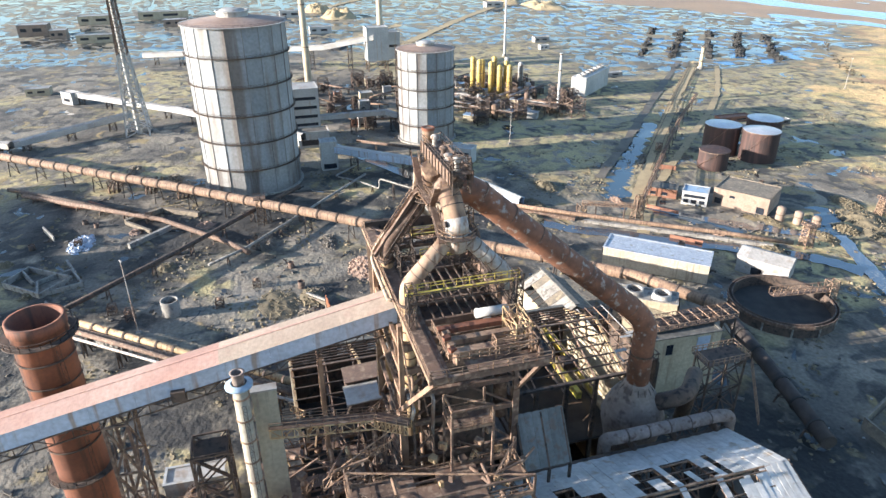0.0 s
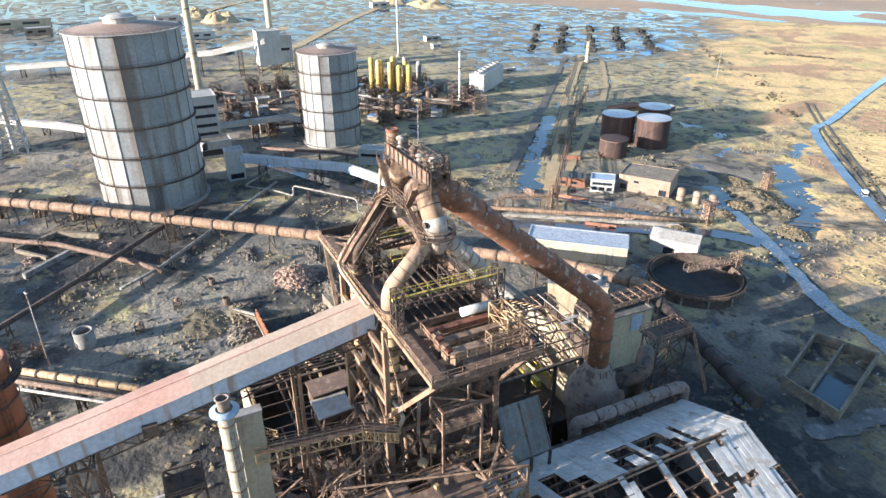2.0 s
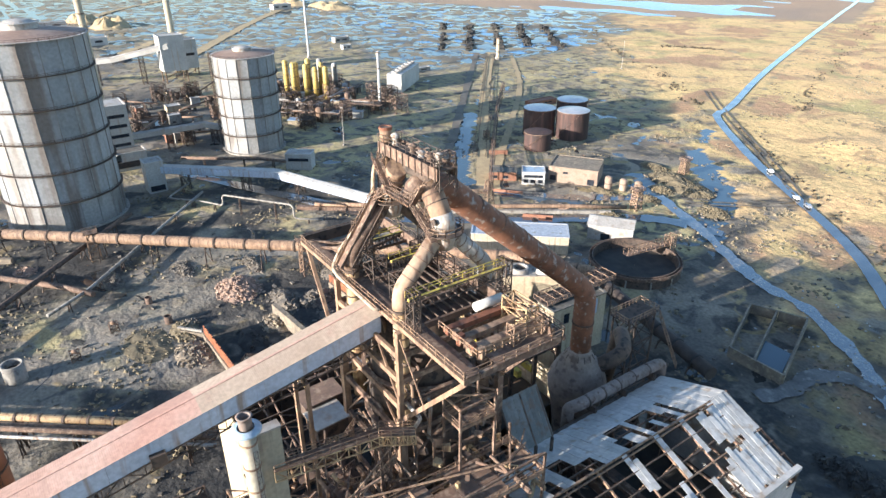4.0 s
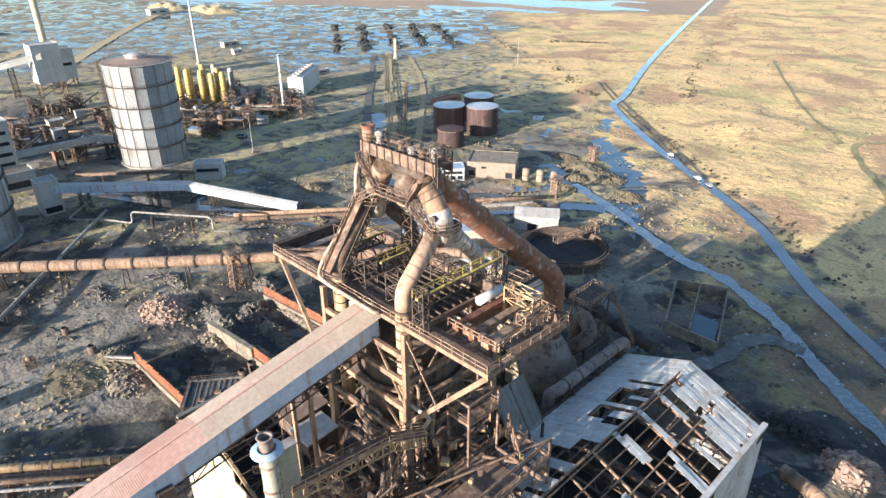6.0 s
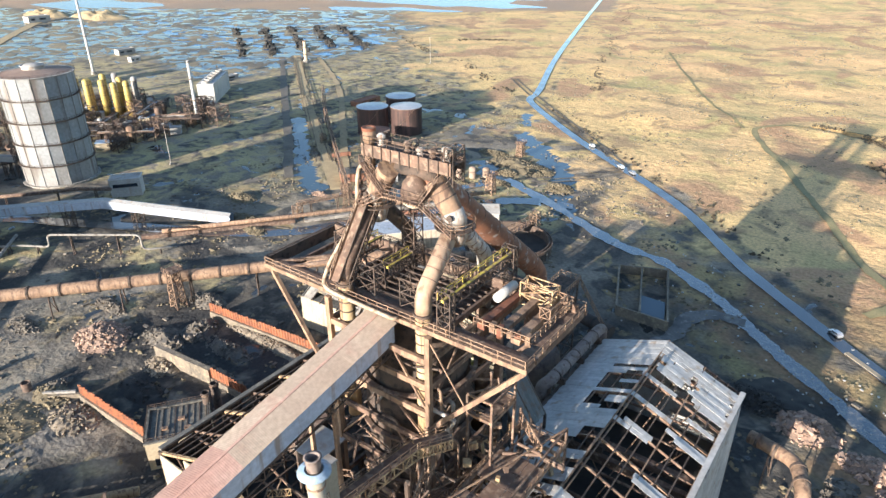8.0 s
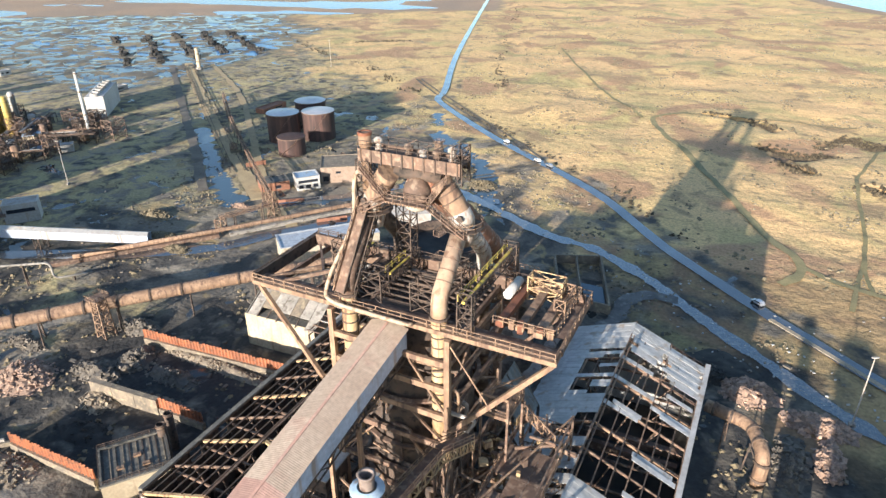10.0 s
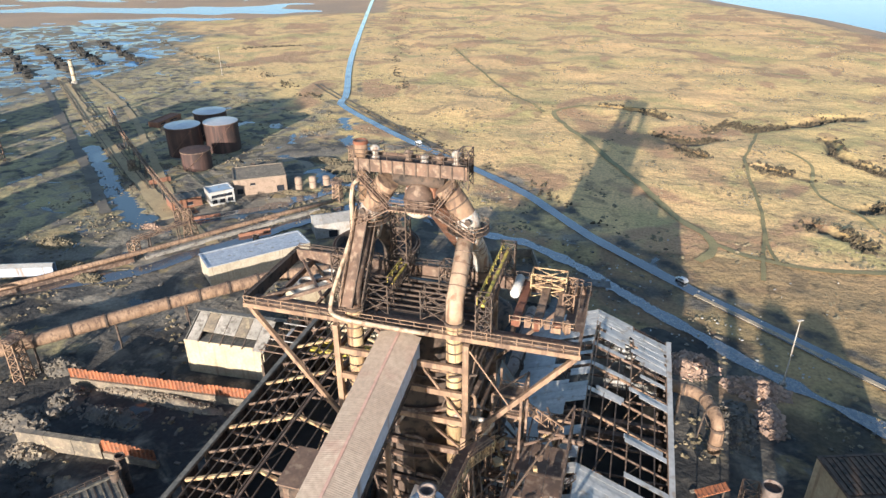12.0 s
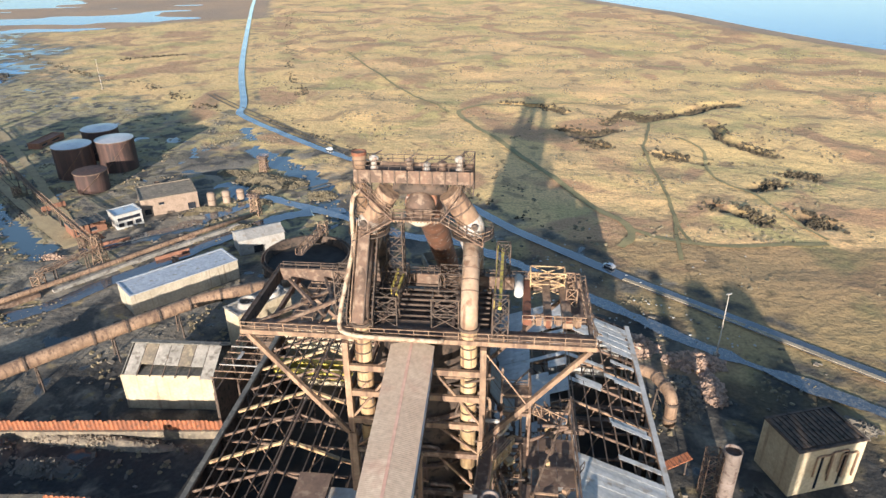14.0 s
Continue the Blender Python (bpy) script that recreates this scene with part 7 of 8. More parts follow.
def build_footbridge():
    t = thing("pipe_bridge", "long rusted lattice pipe bridge over the old tracks", "bridge", (-180, 160, 0))
    pts = [(-300, 268, 5), (-249, 220, 5), (-192, 171, 5), (-136, 124, 6)]
    for a, b in list(zip(pts, pts[1:])) + [((-136, 124, 6), (-146, 103, 6))]:
        a, b = Vector(a), Vector(b)
        s = (b - a).cross(Vector((0, 0, 1))).normalized()
        n = max(4, int((b - a).length / 3))
        for k in (-0.8, 0.8):
            part("side_truss", Geo().truss(a + s * k, b + s * k, 1.5, n, 0.18), RUST_PALE, t)
        part("pipe", Geo().tube([a + Vector((0, 0, 0.4)), b + Vector((0, 0, 0.4))], 0.35, 8), RUST, t)
        for k in range(max(2, n // 5)):
            p = a.lerp(b, (k + 0.5) / max(2, n // 5))
            part("leg", Geo().beam(p + s, (p.x + s.x, p.y + s.y, 0), 0.3).beam(p - s, (p.x - s.x, p.y - s.y, 0), 0.3), RUST_DARK, t)
    part("end_tower", Geo().tower((-137, 124), 4, 4, 0, 11, 4, 0.25, 0.5), RUST_PALE, t)
    part("end_tower", Geo().tower((-146, 103), 3, 3, 0, 6, 2, 0.25), RUST_PALE, t)


build_footbridge()

# old railway beds: raised banks with sandy tops and dark ditches
for pts, w, m, name, lab in (([(-430, 343), (-300, 232), (-234, 176), (-186, 133)], 5, TRACK, "ditch_bed", "dark damp track ditch"), ([(-424, 356), (-300, 250), (-220, 187), (-140, 124)], 7, RAILSAND := material("sandy_ballast", (0.50, 0.38, 0.21), (0.40, 0.30, 0.17), 0.95, 0.0, 0.2, 1.5), "track_bed", "sandy old railway bed"), ([(-402, 362), (-297, 281), (-174, 160), (-124, 119)], 4, RAILSAND, "track_bed", "narrow sandy old railway bed")):
    strip(name, pts, w, m, 0.0, lab, "track", 0.4)
g = Geo()
for off in (-0.8, 0.8, 5.0, 6.6):
    g.tube([(-420 + off * 0.6, 348 + off, 0.75), (-190 + off * 0.6, 157 + off, 0.75)], 0.16, 5)
tagged(part("rails", g, RUST_DARK), "rusted rails on the old bed", "rail", kind="stuff")
strip("track", [(-92, 198), (-62, 232), (-80, 256), (-150, 322), (-210, 380)], 1.2, TRACK, 0.05, "rutted vehicle track in the grass", "track", 0.3)
strip("track", [(-88, 196), (-58, 232), (-77, 259), (-147, 325), (-207, 383)], 1.2, TRACK, 0.05, "rutted vehicle track in the grass", "track", 0.3)
strip("yard_road", [(-330, -10), (-160, 76), (-125, 112), (-100, 150), (-84, 170), (-60, 182)], 7, ASPHALT, 0.02, "wet dark yard road with puddles", "road", 0.3)
strip("yard_road", [(-152, 133), (-120, 163), (-100, 186)], 6, ASPHALT, 0.02, "wet dark yard road with puddles", "road", 0.35)
strip("yard_road", [(24, 128), (15, 127), (9, 119), (8, 108), (5, 100)], 5, GRAVEL, 0.02, "damp grey gravel track to the settling tank", "road", 0.4)


PATHGRASS = material("worn_grass_path", (0.30, 0.25, 0.12), (0.24, 0.21, 0.10), 0.95, 0.0, 0.2, 1.5)
for pts, w in (
    ([(-6.0, 362.5), (-21.3, 349.3), (-23.1, 337.3), (-9.3, 304.3), (4.7, 282.0), (26.9, 235.0), (39.3, 208.4), (50.0, 187.5), (56.5, 177.6), (59.2, 169.2), (57.8, 160.6), (53.1, 153.1)], 3.2),
    ([(59.2, 169.2), (70.8, 161.7), (83.2, 157.4), (98.1, 157.7), (131.1, 162.1)], 2.6),
    ([(93.8, 328.6), (85.0, 290.3), (80.8, 270.8), (80.6, 227.6), (80.5, 201.4), (78.5, 181.6), (73.3, 143.4)], 1.6),
    ([(103.2, 293.5), (111.8, 273.8), (107.2, 244.9), (109.5, 224.9), (117.7, 211.7), (123.4, 189.9), (132.3, 165.3)], 1.6),
    ([(80.5, 201.4), (78.7, 175.7), (80.3, 159.5)], 1.5),
    ([(-6.0, 362.5), (54.8, 370.3), (86.4, 371.5)], 1.6),
    ([(-30, 342), (-80, 420), (-150, 560)], 2.0),
):
    strip("footpath", pts, w, PATHGRASS, 0.0, "worn path through the dune grass", "path", 0.3)


# ---- hot stoves and stack south of the furnace, out of view, placed for their shadows ----
def build_stove(c, r, h):
    t = thing("hot_stove", "tall rusty domed hot blast stove", "stove", (c[0], c[1], 0), "hot stoves")
    part("shell", Geo().lathe((c[0], c[1], 0), [(r, 0), (r, h - r * 0.8), (r * 0.9, h - r * 0.4), (r * 0.55, h - r * 0.1), (0.2, h)], 28, True), RUST, t, "", True)
    part("ring_walkway", Geo().lathe((c[0], c[1], h - r), [(r, 0), (r + 1.1, 0), (r + 1.1, 0.2), (r, 0.2)], 28), RUST_DARK, t)


for x in (60.0, 71.5):
    build_stove((x, -86), 5.4, 47)
build_stack((47.5, -78), 2.0, 1.7, 46, RUST, "rusty waste gas chimney")


def build_silo():
    t = thing("dust_silo", "grey dust silo with a rusty lattice stair", "silo", (58.6, 33, 0))
    part("shell", Geo().lathe((58.6, 33, 0), [(1.9, 0), (1.9, 13.4), (1.6, 13.4), (1.6, 12.4)], 22), FLUE, t, "", True)
    part("cap", Geo().lathe((58.6, 33, 12.6), [(1.7, 0), (0.1, 0.1)], 22), RUST_DARK, t)
    part("stair_tower", Geo().tower((55.2, 33), 3, 3, 0, 12.5, 5, 0.22), RUST, t)
    ch = part("chute", Geo().beam((46.5, 37.0, 3.6), (52.5, 39.0, 5.6), 2.2, 0.16), ORANGE, t, "orange ribbed chute")
    for i in range(8):
        p = Vector((46.8, 37.1, 3.8)).lerp(Vector((52.3, 38.9, 5.7)), i / 7)
        part("chute_rib", Geo().beam(p + Vector((0.33, -1.0, 0)), p + Vector((-0.33, 1.0, 0)), 0.2, 0.2), ORANGE, ch)
    for x, y, z in ((47, 37, 3.6), (52, 38.9, 5.4)):
        part("chute_leg", Geo().beam((x, y, 0), (x, y, z), 0.3), RUST_DARK, ch)


build_silo()


# ---- cars ----
def build_car(c, rz, mat, label):
    t = thing("car", label, "car", (0, 0, 0), "cars on the road")
    prof = [(-2.1, 0.35), (2.1, 0.35), (2.15, 0.75), (1.3, 0.95), (0.6, 1.45), (-1.2, 1.5), (-2.05, 1.0)]
    b = Geo().add([(x, y, z) for y in (-0.85, 0.85) for x, z in prof], [tuple(range(7)), tuple(reversed(range(7, 14)))] + [(i, i + 7, (i + 1) % 7 + 7, (i + 1) % 7) for i in range(7)])
    part("body", b, mat, t)
    part("windscreen", Geo().add([(1.32, -0.75, 0.97), (1.32, 0.75, 0.97), (0.66, 0.7, 1.42), (0.66, -0.7, 1.42)], [(0, 1, 2, 3)]), GLASS, t)
    for s in (-0.87, 0.87):
        part("side_window", Geo().add([(0.6, s, 1.38), (-1.1, s, 1.42), (-1.6, s, 1.02), (1.0, s, 1.0)], [(0, 1, 2, 3)]), GLASS, t)
        for x in (-1.35, 1.35):
            part("wheel", Geo().tube([(x, s - 0.08, 0.33), (x, s + 0.08, 0.33)], 0.33, 14), RUBBER, t)
    t.matrix_basis = pose(c[0], c[1], land(c[0], c[1])[0] + 0.42, 0, 0, rz)


WHITECAR = material("white_car_paint", (0.75, 0.75, 0.74), (0.7, 0.7, 0.69), 0.3, 0.0, 0.5, 2.0, bump=0.0)
build_car((47, 136.5), 140, CARPAINT, "silver car on the wet dune road")
build_car((-54, 233), 142, CARPAINT, "silver hatchback on the wet dune road")
build_car((-62, 238), 142, WHITECAR, "white hatchback on the wet dune road")
build_car((-88, 261), 142, WHITECAR, "white car parked at the roadside")


# ---- far flats ----
rnd = random.Random(77)
for (x0, y0, x1, y1) in ((-600, 425, -470, 330), (-583, 450, -452, 352), (-560, 470, -440, 380), (-540, 490, -425, 405), (-520, 510, -410, 430)):
    g = Geo()
    for i in range(16):
        q = i / 15
        if rnd.random() < 0.2:
            continue
        x, y = x0 + (x1 - x0) * q + rnd.uniform(-3, 3), y0 + (y1 - y0) * q + rnd.uniform(-2, 2)
        for k in range(5):
            g.obox((x + rnd.uniform(-2.5, 2.5), y + rnd.uniform(-2, 2), 0.8 + 0.5 * (k > 2)), (rnd.uniform(2, 5), rnd.uniform(1.5, 3), rnd.uniform(1.5, 2.6)), rnd.uniform(0, 3), rnd.uniform(-0.3, 0.3))
    tagged(part("timber_stack", g, BLACK), "row of dark stacks standing on the wet flats", "stack", group="dark stacks", kind="stuff")
for i, (x, y, a, b, h, m) in enumerate(((-770, -246, 30, 18, 12, PINKWALL), (-740, -215, 16, 14, 9, PINKWALL), (-850, -195, 40, 16, 10, BUFF), (-880, -120, 60, 12, 9, BUFF), (-800, -100, 26, 14, 8, PINKWALL), (-458, -172, 16, 9, 5, BUFF), (-690, 60, 24, 12, 7, WHITE), (-620, -20, 30, 10, 7, SHEET), (-840, 40, 30, 12, 8, WHITE), (-560, 270, 16, 8, 5, SHEET), (-520, 255, 9, 6, 4, WHITE), (-860, 330, 26, 14, 7, WHITE), (-700, -170, 40, 9, 8, BUFF), (-390, 255, 18, 6, 3, SHEET), (-250, 262, 22, 7, 3, BRICK), (-228, 256, 12, 8, 3, RUST), (-236, 285, 9, 5, 3, FELT))):
    build_box_house("far_works_building", (x, y - a / 2), (x, y + a / 2), b, h, m, SHEET if m is not BRICK else BRICK, "distant works building on the flats", "building", [(0.1, 0.3, h * 0.4, h * 0.7), (0.5, 0.8, h * 0.4, h * 0.7)], group="distant works buildings")
for i, (x, y, a, b, h) in enumerate(((-830, 100, 30, 22, 12), (-900, 80, 26, 20, 11), (-850, 400, 50, 26, 9), (-930, 370, 40, 24, 9), (-600, 60, 22, 14, 5), (-420, -20, 26, 14, 4))):
    build_heap((x, y), a, b, h, RAILSAND if i < 4 else BLACK, "large stockpile on the flats", 90 + i, 20, 2, "stockpile")

# tan haul roads over the wet flats
for pts in [[(-534.1, 94.2), (-619.0, 150.8), (-754.4, 244.3), (-913.7, 368.4)], [(-895.5, 73.2), (-1002.7, 143.4), (-1086.5, 228.6)], [(-597.3, 49.8), (-687.2, 119.6), (-730.3, 158.1)]]:
    strip("haul_road", pts, 11, RAILSAND, 0.1, "tan haul road over the wet flats", "road", 0.15)

# coal yard clutter between the gas holders
for i in range(70):
    x, y = rnd.uniform(-440, -300), rnd.uniform(-20, 80)
    if math.hypot(x + 277, y - 71) < 19 or math.hypot(x + 296, y - 4) < 20:
        continue
    k = i % 3
    if k == 0:
        t = thing("steel_frame", "rusted open steel frame in the coal yard", "frame", (x, y, 0), "coal yard frames")
        part("frame", Geo().tower((x, y), rnd.uniform(4, 9), rnd.uniform(4, 9), 0, rnd.uniform(5, 14), 3, 0.4), rnd.choice((RUST, RUST_DARK)), t)
        part("hopper", Geo().lathe((x, y, 2), [(0.6, 0), (2, 3), (2, 5)], 12), RUST_DARK, t)
    elif k == 1:
        build_pipeline("yard_pipe", [(x, y, 4), (x + rnd.uniform(-30, 30), y + rnd.uniform(10, 30), 4)], 0.6, rnd.choice((RUST, RUST_PALE)), "rusty coal yard pipe on posts", 0, 10)
    else:
        build_box_house("coal_yard_hut", (x, y), (x, y + rnd.uniform(4, 9)), rnd.uniform(3, 7), rnd.uniform(3, 6), rnd.choice((BUFF, SHEET, CONCRETE, BRICK)), rnd.choice((SHEET, FELT)), "small weathered hut in the coal yard", "hut", [(0.2, 0.5, 1, 2)], group="coal yard huts")

# ruins and clutter in the yard
for i in range(60):
    if i < 34:
        x, y = rnd.uniform(-225, -100), rnd.uniform(-125, 0)
        if y > 0.9 * x + 120 or x > -112 and y > -60:
            continue
    else:
        x, y = rnd.uniform(-215, -105), rnd.uniform(120, 205)
        if abs((x + 190) - (y - 140) * -1.2) < 16 or math.hypot(x + 194, y - 215) < 34 or (-166 < x < -120 and 140 < y < 200):
            continue
    k = i % 4
    if k == 0:
        build_low_wall([(x, y), (x + rnd.uniform(5, 12), y + rnd.uniform(5, 10))], rnd.uniform(0.8, 2.5), 0.6, rnd.choice((CONCRETE, BRICK)), "broken low wall in the yard", "ruined_wall")
    elif k == 1:
        t = thing("pipe_trestle", "small rusty pipe trestle", "trestle", (x, y, 0), "pipe trestles")
        part("frame", Geo().tower((x, y), 2.4, 2.4, 0, rnd.uniform(2.5, 5), 2, 0.25), RUST, t)
        part("valve", Geo().lathe((x, y, 2.2), [(0.3, 0), (0.8, 0.3), (0.8, 0.9), (0.2, 1.2)], 10, True), RUST_PALE, t)
    elif k == 2:
        t = thing("drum_tank", "small rusty upright drum tank", "tank", (x, y, 0), "drum tanks")
        r, h = rnd.uniform(0.7, 1.3), rnd.uniform(1.2, 2.6)
        part("shell", Geo().lathe((x, y, 0), [(r, 0), (r, h), (r * 0.85, h), (r * 0.85, h - 0.6)], 16), rnd.choice((RUST, RUST_DARK)), t, "", True)
        part("lid", Geo().lathe((x, y, h - 0.5), [(r * 0.86, 0), (0.1, 0.15)], 16), RUST_DARK, t)
    else:
        build_heap((x, y), rnd.uniform(2, 5), rnd.uniform(2, 4), rnd.uniform(0.7, 1.6), rnd.choice((SLAG, SCRUB, RUBBLE)), "loose spoil on the yard", 200 + i, 50, 0.9)
t = thing("drum_tank", "big rusty concrete drum tank with pipe", "tank", (-115, -57, 0), "drum tanks")
part("shell", Geo().lathe((-115, -57, 0), [(2.8, 0), (2.8, 5.4), (2.3, 5.4), (2.3, 3)], 24), CONCRETE, t, "", True)
part("lid", Geo().lathe((-115, -57, 3.4), [(2.4, 0), (0.1, 0.1)], 24), RUST_DARK, t)
for i in range(3):
    t = thing("silo_drum", "short pink cylindrical drum beside the office", "tank", (-119 + i * 4.5, 180 + i * 5, 0), "office drums")
    part("shell", Geo().lathe((-119 + i * 4.5, 180 + i * 5, 0), [(1.7, 0), (1.7, 6 - i), (1.2, 6.4 - i), (0.1, 6.6 - i)], 18), PINKWALL, t, "", True)
    part("band", Geo().lathe((-119 + i * 4.5, 180 + i * 5, 3), [(1.7, 0), (1.85, 0), (1.85, 0.3), (1.7, 0.3)], 18), RUST, t)

# broken pits, tarpaulins and pipe clutter beside the gas main
build_low_wall([(-195.2, -80.6), (-204.9, -66.9), (-194.4, -51.5)], 2.0, 1.6, EARTH, "broken concrete pit wall caked with earth", "pit_wall")
build_low_wall([(-170.2, -76.3), (-184.1, -62.2)], 2.0, 1.4, CONCRETE, "low concrete bench beside the pit", "pit_wall")
build_low_wall([(-195.2, -80.6), (-182.3, -69.5)], 1.6, 1.0, EARTH, "short earth-caked pit wall", "pit_wall")
build_low_wall([(-148.8, -103.1), (-155.2, -93.4), (-143.5, -88.0), (-138.9, -101.0), (-148.8, -103.1)], 1.6, 0.6, CONCRETE, "dark square sump walls", "sump_wall")
build_heap((-179.0, -94.7), 8, 4.5, 1.6, BLUEWHITE, "heap of pale blue bags and tarpaulins", 301, 150, 1.7)
for i, (x, y) in enumerate([(-238.8, -90.4), (-265.0, -84.6), (-232.8, -73.8), (-244.8, -64.9), (-221.8, -59.0), (-249.6, -86.9)]):
    if i % 2:
        build_heap((x, y), 7, 4, 2.2, EARTH, "spoil bank under the gas main", 310 + i, 90, 1.3)
    else:
        t = thing("valve_frame", "rusted valve frame with short pipes", "frame", (x, y, 0), "valve frames")
        part("frame", Geo().tower((x, y), 6, 5, 0, 5.5, 2, 0.3), RUST, t)
        for k in range(3):
            part("pipe", Geo().tube(bend([(x - 7, y - 2 + 2 * k, 2.0 + k), (x + 4, y - 2 + 2 * k, 2.0 + k), (x + 4, y - 2 + 2 * k, 0)], 1.0), 0.45, 10), (RUST_PALE, RUST, RUST_DARK)[k], t, "", True)
for i, c in enumerate([(-153.0, -1.8), (-210.5, -35.1), (-158.8, -24.2)]):
    build_heap(c, 7, 3, 1.1, SLAG, "band of dark broken stones", 320 + i, 140, 1.1)
build_heap((40, 97), 12, 9, 0.9, BLACK, "round black slurry mound", 330, 20, 0.6)
build_heap((-112, -24), 11, 7, 0.9, SCRUB, "weedy bank with old tyre ruts", 331, 160, 0.7, "mound")
build_heap((-99, -14), 7, 5, 1.5, EARTH, "earth bank against the coke bay", 332, 120, 1.2)
build_heap((-101, 12), 6, 5, 2.2, EARTH, "earth bank at the bay wall end", 333, 140, 1.3)
build_heap((-84, 17.5), 11, 2.6, 1.8, EARTH, "earth piled along the bay wall", 334, 120, 1.0)
build_heap((-86, 36), 22, 2.4, 1.9, EARTH, "earth piled along the sheet pile wall", 335, 260, 0.9)

# bunker house roof: joists, hatch, rails and vents
bh = bpy.data.objects["bunker_house"]
ba, bu, bn, bl_ = frame_of((-68, -12.5), (-60, -1.5), 12)
for i in range(10):
    p, q = ba + bu * (0.8 + i * 1.33) + bn * 0.6, ba + bu * (0.8 + i * 1.33) + bn * 11.4
    part("roof_joist", Geo().beam((p.x, p.y, 7.52), (q.x, q.y, 7.52), 0.22, 0.12), EARTH if i % 2 else RUST_DARK, bh)
corners = [ba, ba + bu * bl_, ba + bu * bl_ + bn * 12, ba + bn * 12, ba]
part("roof_rail", Geo().rail([(p.x, p.y, 7.9) for p in corners], 1.1, 0.1, 1.6), RUST_DARK, bh)
for k, d in ((4.0, 4.0), (7.5, 6.5), (9.0, 3.0)):
    p = ba + bu * k + bn * d
    part("roof_hatch", Geo().obox((p.x, p.y, 7.75), (1.5, 0.9, 0.45), math.atan2(bu.y, bu.x)), RUST_PALE, bh)
for c in [(-69.1, 4.5), (-70.5, 7.9)]:
    t = thing("vent_pipe", "short dark steel vent pipe with open mouth", "pipe", (c[0], c[1], 0), "bunker vent pipes")
    part("shaft", Geo().lathe((c[0], c[1], 0), [(1.0, 0), (1.0, 10.5), (0.85, 10.5), (0.85, 8.0)], 18), RUST_DARK, t, "", True)
    part("collar", Geo().lathe((c[0], c[1], 9.8), [(1.0, 0), (1.15, 0), (1.15, 0.3), (1.0, 0.3)], 18), RUST, t)

# halls south of the yard, added out of view to cast shade on it
build_box_house("works_hall", (-262, -262), (-180, -262), 34, 27, RUST, FELT, "long unseen hall added to shade the yard", "building", [])
build_box_house("works_hall", (-180, -266), (-134, -266), 40, 35, RUST, FELT, "tall unseen hall added to shade the yard", "building", [])


# ---- scrub, tufts and litter ----
def tuft(g, x, y, z, s, h, rnd):
    """One clump of several bent blades and twigs."""
    n = 5
    a0 = rnd.uniform(0, 6.28)
    base = [(x + s * rnd.uniform(0.6, 1.1) * math.cos(a0 + k * 6.283 / n), y + s * rnd.uniform(0.6, 1.1) * math.sin(a0 + k * 6.283 / n), z - 0.1) for k in range(n)]
    tops = [(x + s * 0.5 * rnd.uniform(-1, 1), y + s * 0.5 * rnd.uniform(-1, 1), z + h * rnd.uniform(0.6, 1.1)) for _ in range(2)]
    g.add(base + tops, [(0, 1, 5), (1, 2, 5), (2, 3, 6), (3, 4, 6), (4, 0, 5), (2, 6, 5), (4, 5, 6)])


def scatter(name, mat, label, category, n, where, s0, s1, k, seed):
    rnd = random.Random(seed)
    g = Geo()
    made = tries = 0
    while made < n and tries < n * 14:
        tries += 1
        p = where(rnd)
        if p is None:
            continue
        s = rnd.uniform(s0, s1)
        tuft(g, p[0], p[1], land(*p)[0], s, s * k * rnd.uniform(0.6, 1.2), rnd)
        made += 1
    return tagged(part(name, g, mat), label, category, kind="stuff")


def in_dunes(rnd):
    y = rnd.uniform(120, 900)
    x = rnd.uniform(-330, 330)
    if seg_side(x, y, LONG_ROAD) < 10 or (x - 348) * 0.90 + (y - 581) * 0.436 > -60:
        return None
    return (x, y) if nz(x, y, 26, 41) + 0.5 * nz(x, y, 9, 42) > 0.22 else None


def bush_lines(rnd):
    line = rnd.choice(BUSH_LINES)
    i = rnd.randrange(len(line) - 1)
    t = rnd.random()
    x, y = line[i][0] + (line[i + 1][0] - line[i][0]) * t + rnd.gauss(0, 3), line[i][1] + (line[i + 1][1] - line[i][1]) * t + rnd.gauss(0, 3)
    return (x, y) if nz(x, y, 16, 5) > -0.15 else None


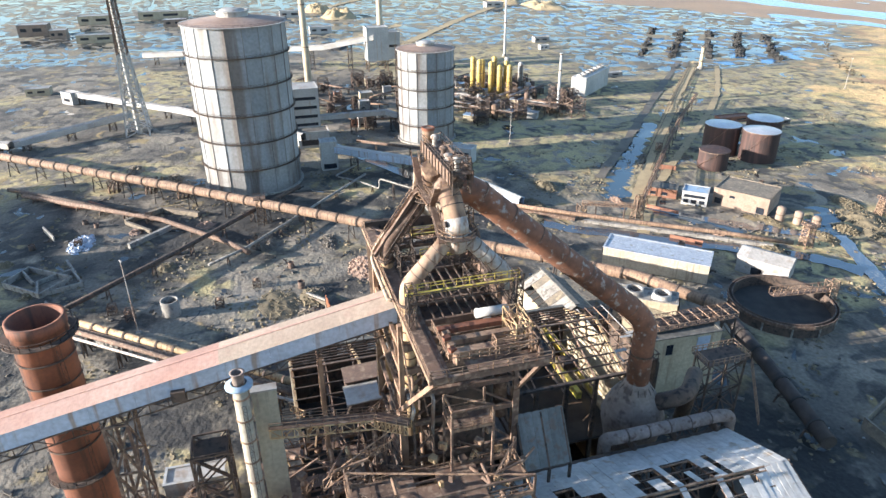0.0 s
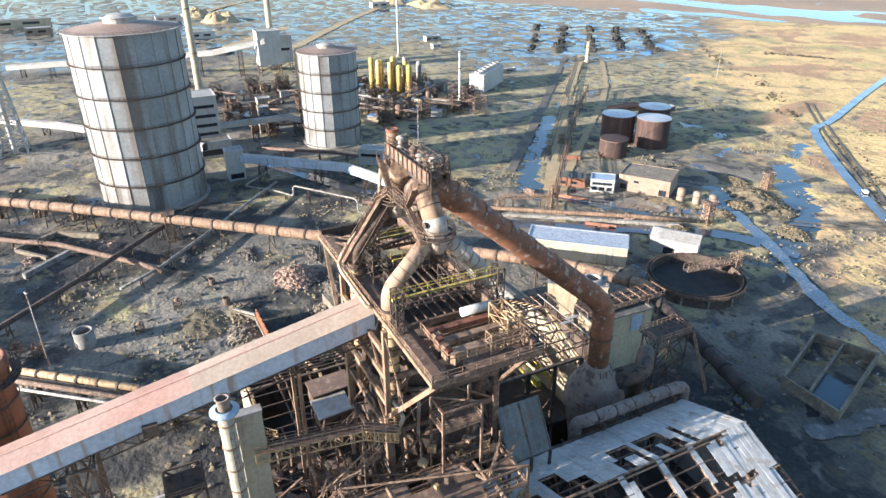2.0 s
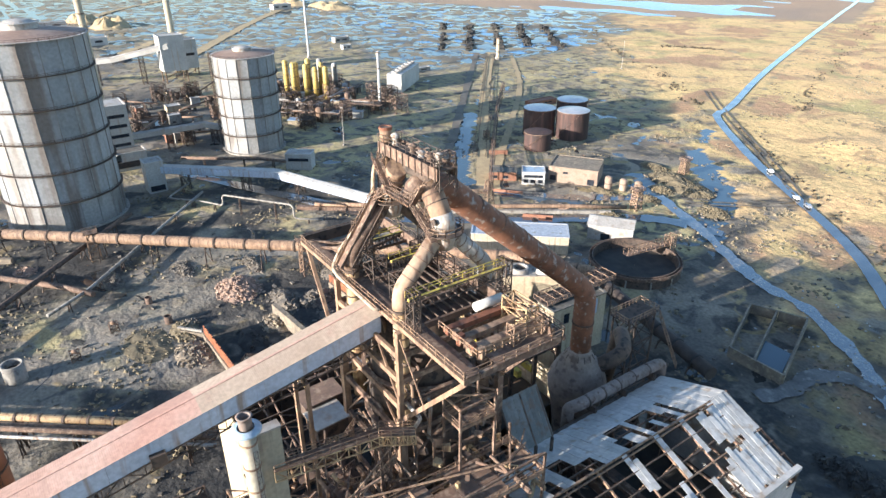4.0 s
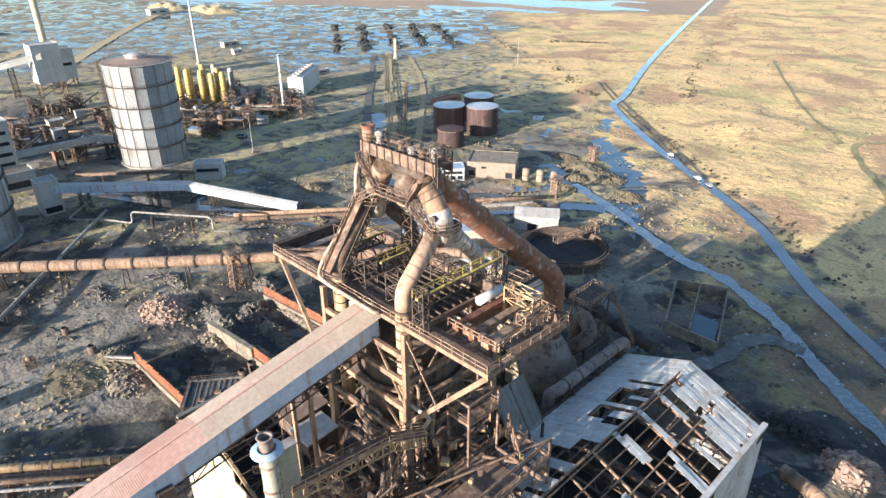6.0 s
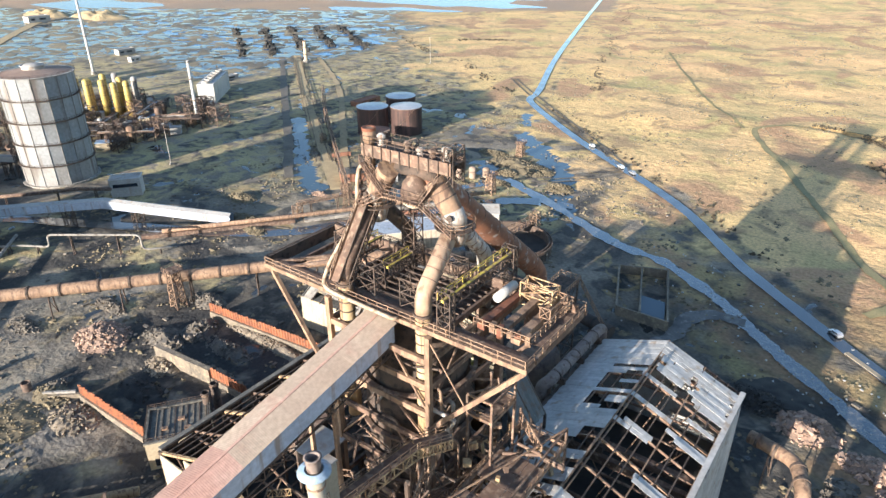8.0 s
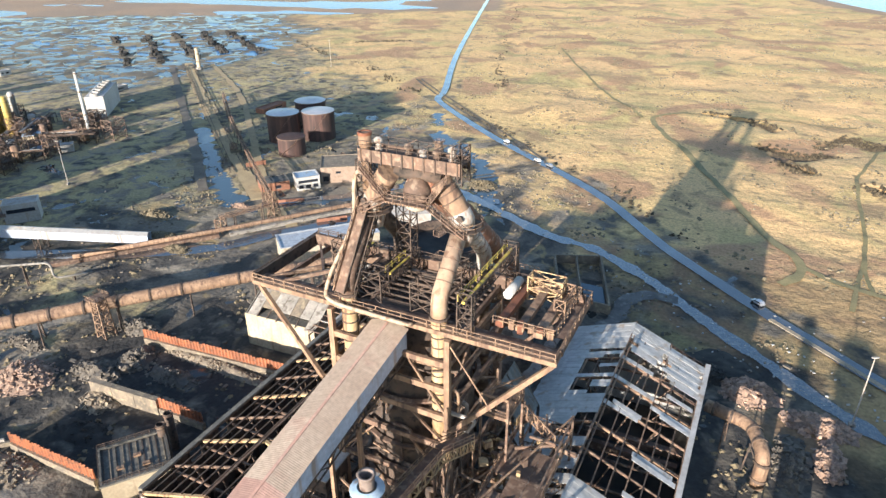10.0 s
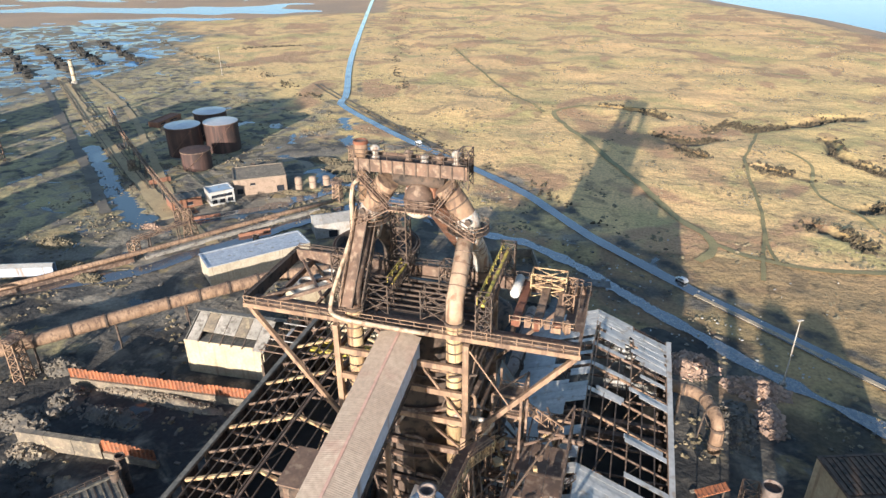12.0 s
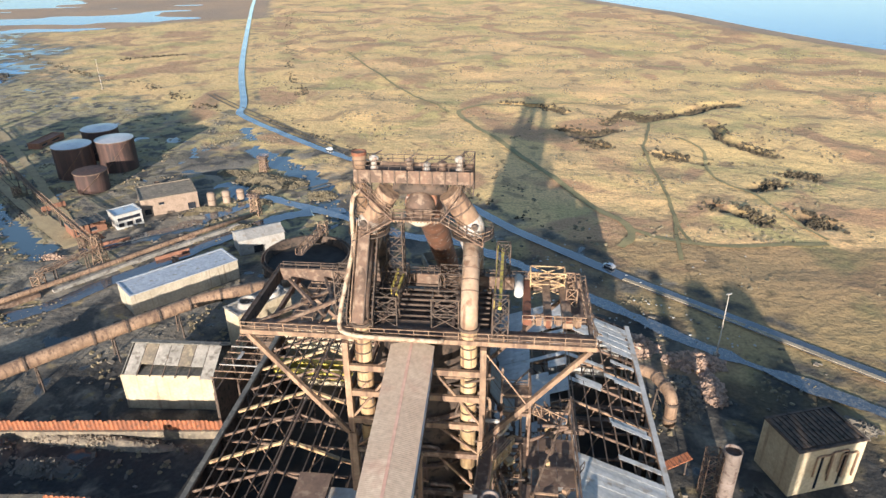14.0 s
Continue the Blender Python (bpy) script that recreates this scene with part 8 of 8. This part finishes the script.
# real bush lines, plus dark clumps put along the gullies for their shade
BUSH_LINES = [[(-318, 889), (-227, 616), (-164, 436), (-140, 381)], [(-290, 425), (-230, 375), (-182, 340)], [(-474, 541), (-380, 470), (-312, 422)], [(-145, 325), (-90, 275), (-20, 217), (20, 176)], [(-360, 500), (-330, 530), (-300, 540)]] + [list(line) for line, _ in GULLIES] * 2


def yard_scrub(rnd):
    x, y = rnd.uniform(-250, 110), rnd.uniform(-110, 330)
    if seg_side(x, y, LONG_ROAD) > -6 or (abs(x) < 40 and -40 < y < 60):
        return None
    return (x, y) if nz(x, y, 24, 51) + 0.5 * nz(x, y, 8, 52) > 0.18 else None


scatter("dune_scrub", SCRUB, "dry marram tufts scattered over the dunes", "scrub", 5200, in_dunes, 0.5, 1.6, 0.55, 7)
scatter("thorn_scrub", BUSH, "dark thorn bushes in broken lines, and clumps standing in for gully shade", "bush", 3600, bush_lines, 0.6, 1.6, 0.8, 8)
scatter("dark_heather", BUSH, "low dark heather patches on the dunes", "scrub", 900, in_dunes, 0.5, 1.5, 0.5, 17)
scatter("yard_scrub", SCRUB, "dry weeds over the works yard", "scrub", 5200, yard_scrub, 0.4, 1.3, 0.6, 9)


def litter():
    rnd = random.Random(14)
    g = Geo()
    for _ in range(2600):
        x, y = rnd.uniform(-240, 100), rnd.uniform(-110, 240)
        if seg_side(x, y, LONG_ROAD) > -5 or nz(x, y, 30, 61) < -0.05:
            continue
        s = rnd.uniform(0.3, 1.1)
        g.obox((x, y, s * 0.2), (s * rnd.uniform(0.6, 2.2), s, s * 0.5), rnd.uniform(0, 3), rnd.uniform(-0.3, 0.3), rnd.uniform(-0.3, 0.3))
    tagged(part("yard_rubble", g, SLAG), "loose stones and broken concrete on the yard", "rubble", kind="stuff")
    g = Geo()
    for _ in range(260):
        x, y = rnd.uniform(-20, 100), rnd.uniform(90, 170)
        if abs(seg_side(x, y, STREAM)) > 14 and rnd.random() < 0.8:
            continue
        s = rnd.uniform(0.3, 0.8)
        g.obox((x, y, 0.3), (s, s * 0.7, 0.25), rnd.uniform(0, 3))
    tagged(part("litter", g, WHITE), "white litter along the ditch", "litter", kind="stuff")


litter()
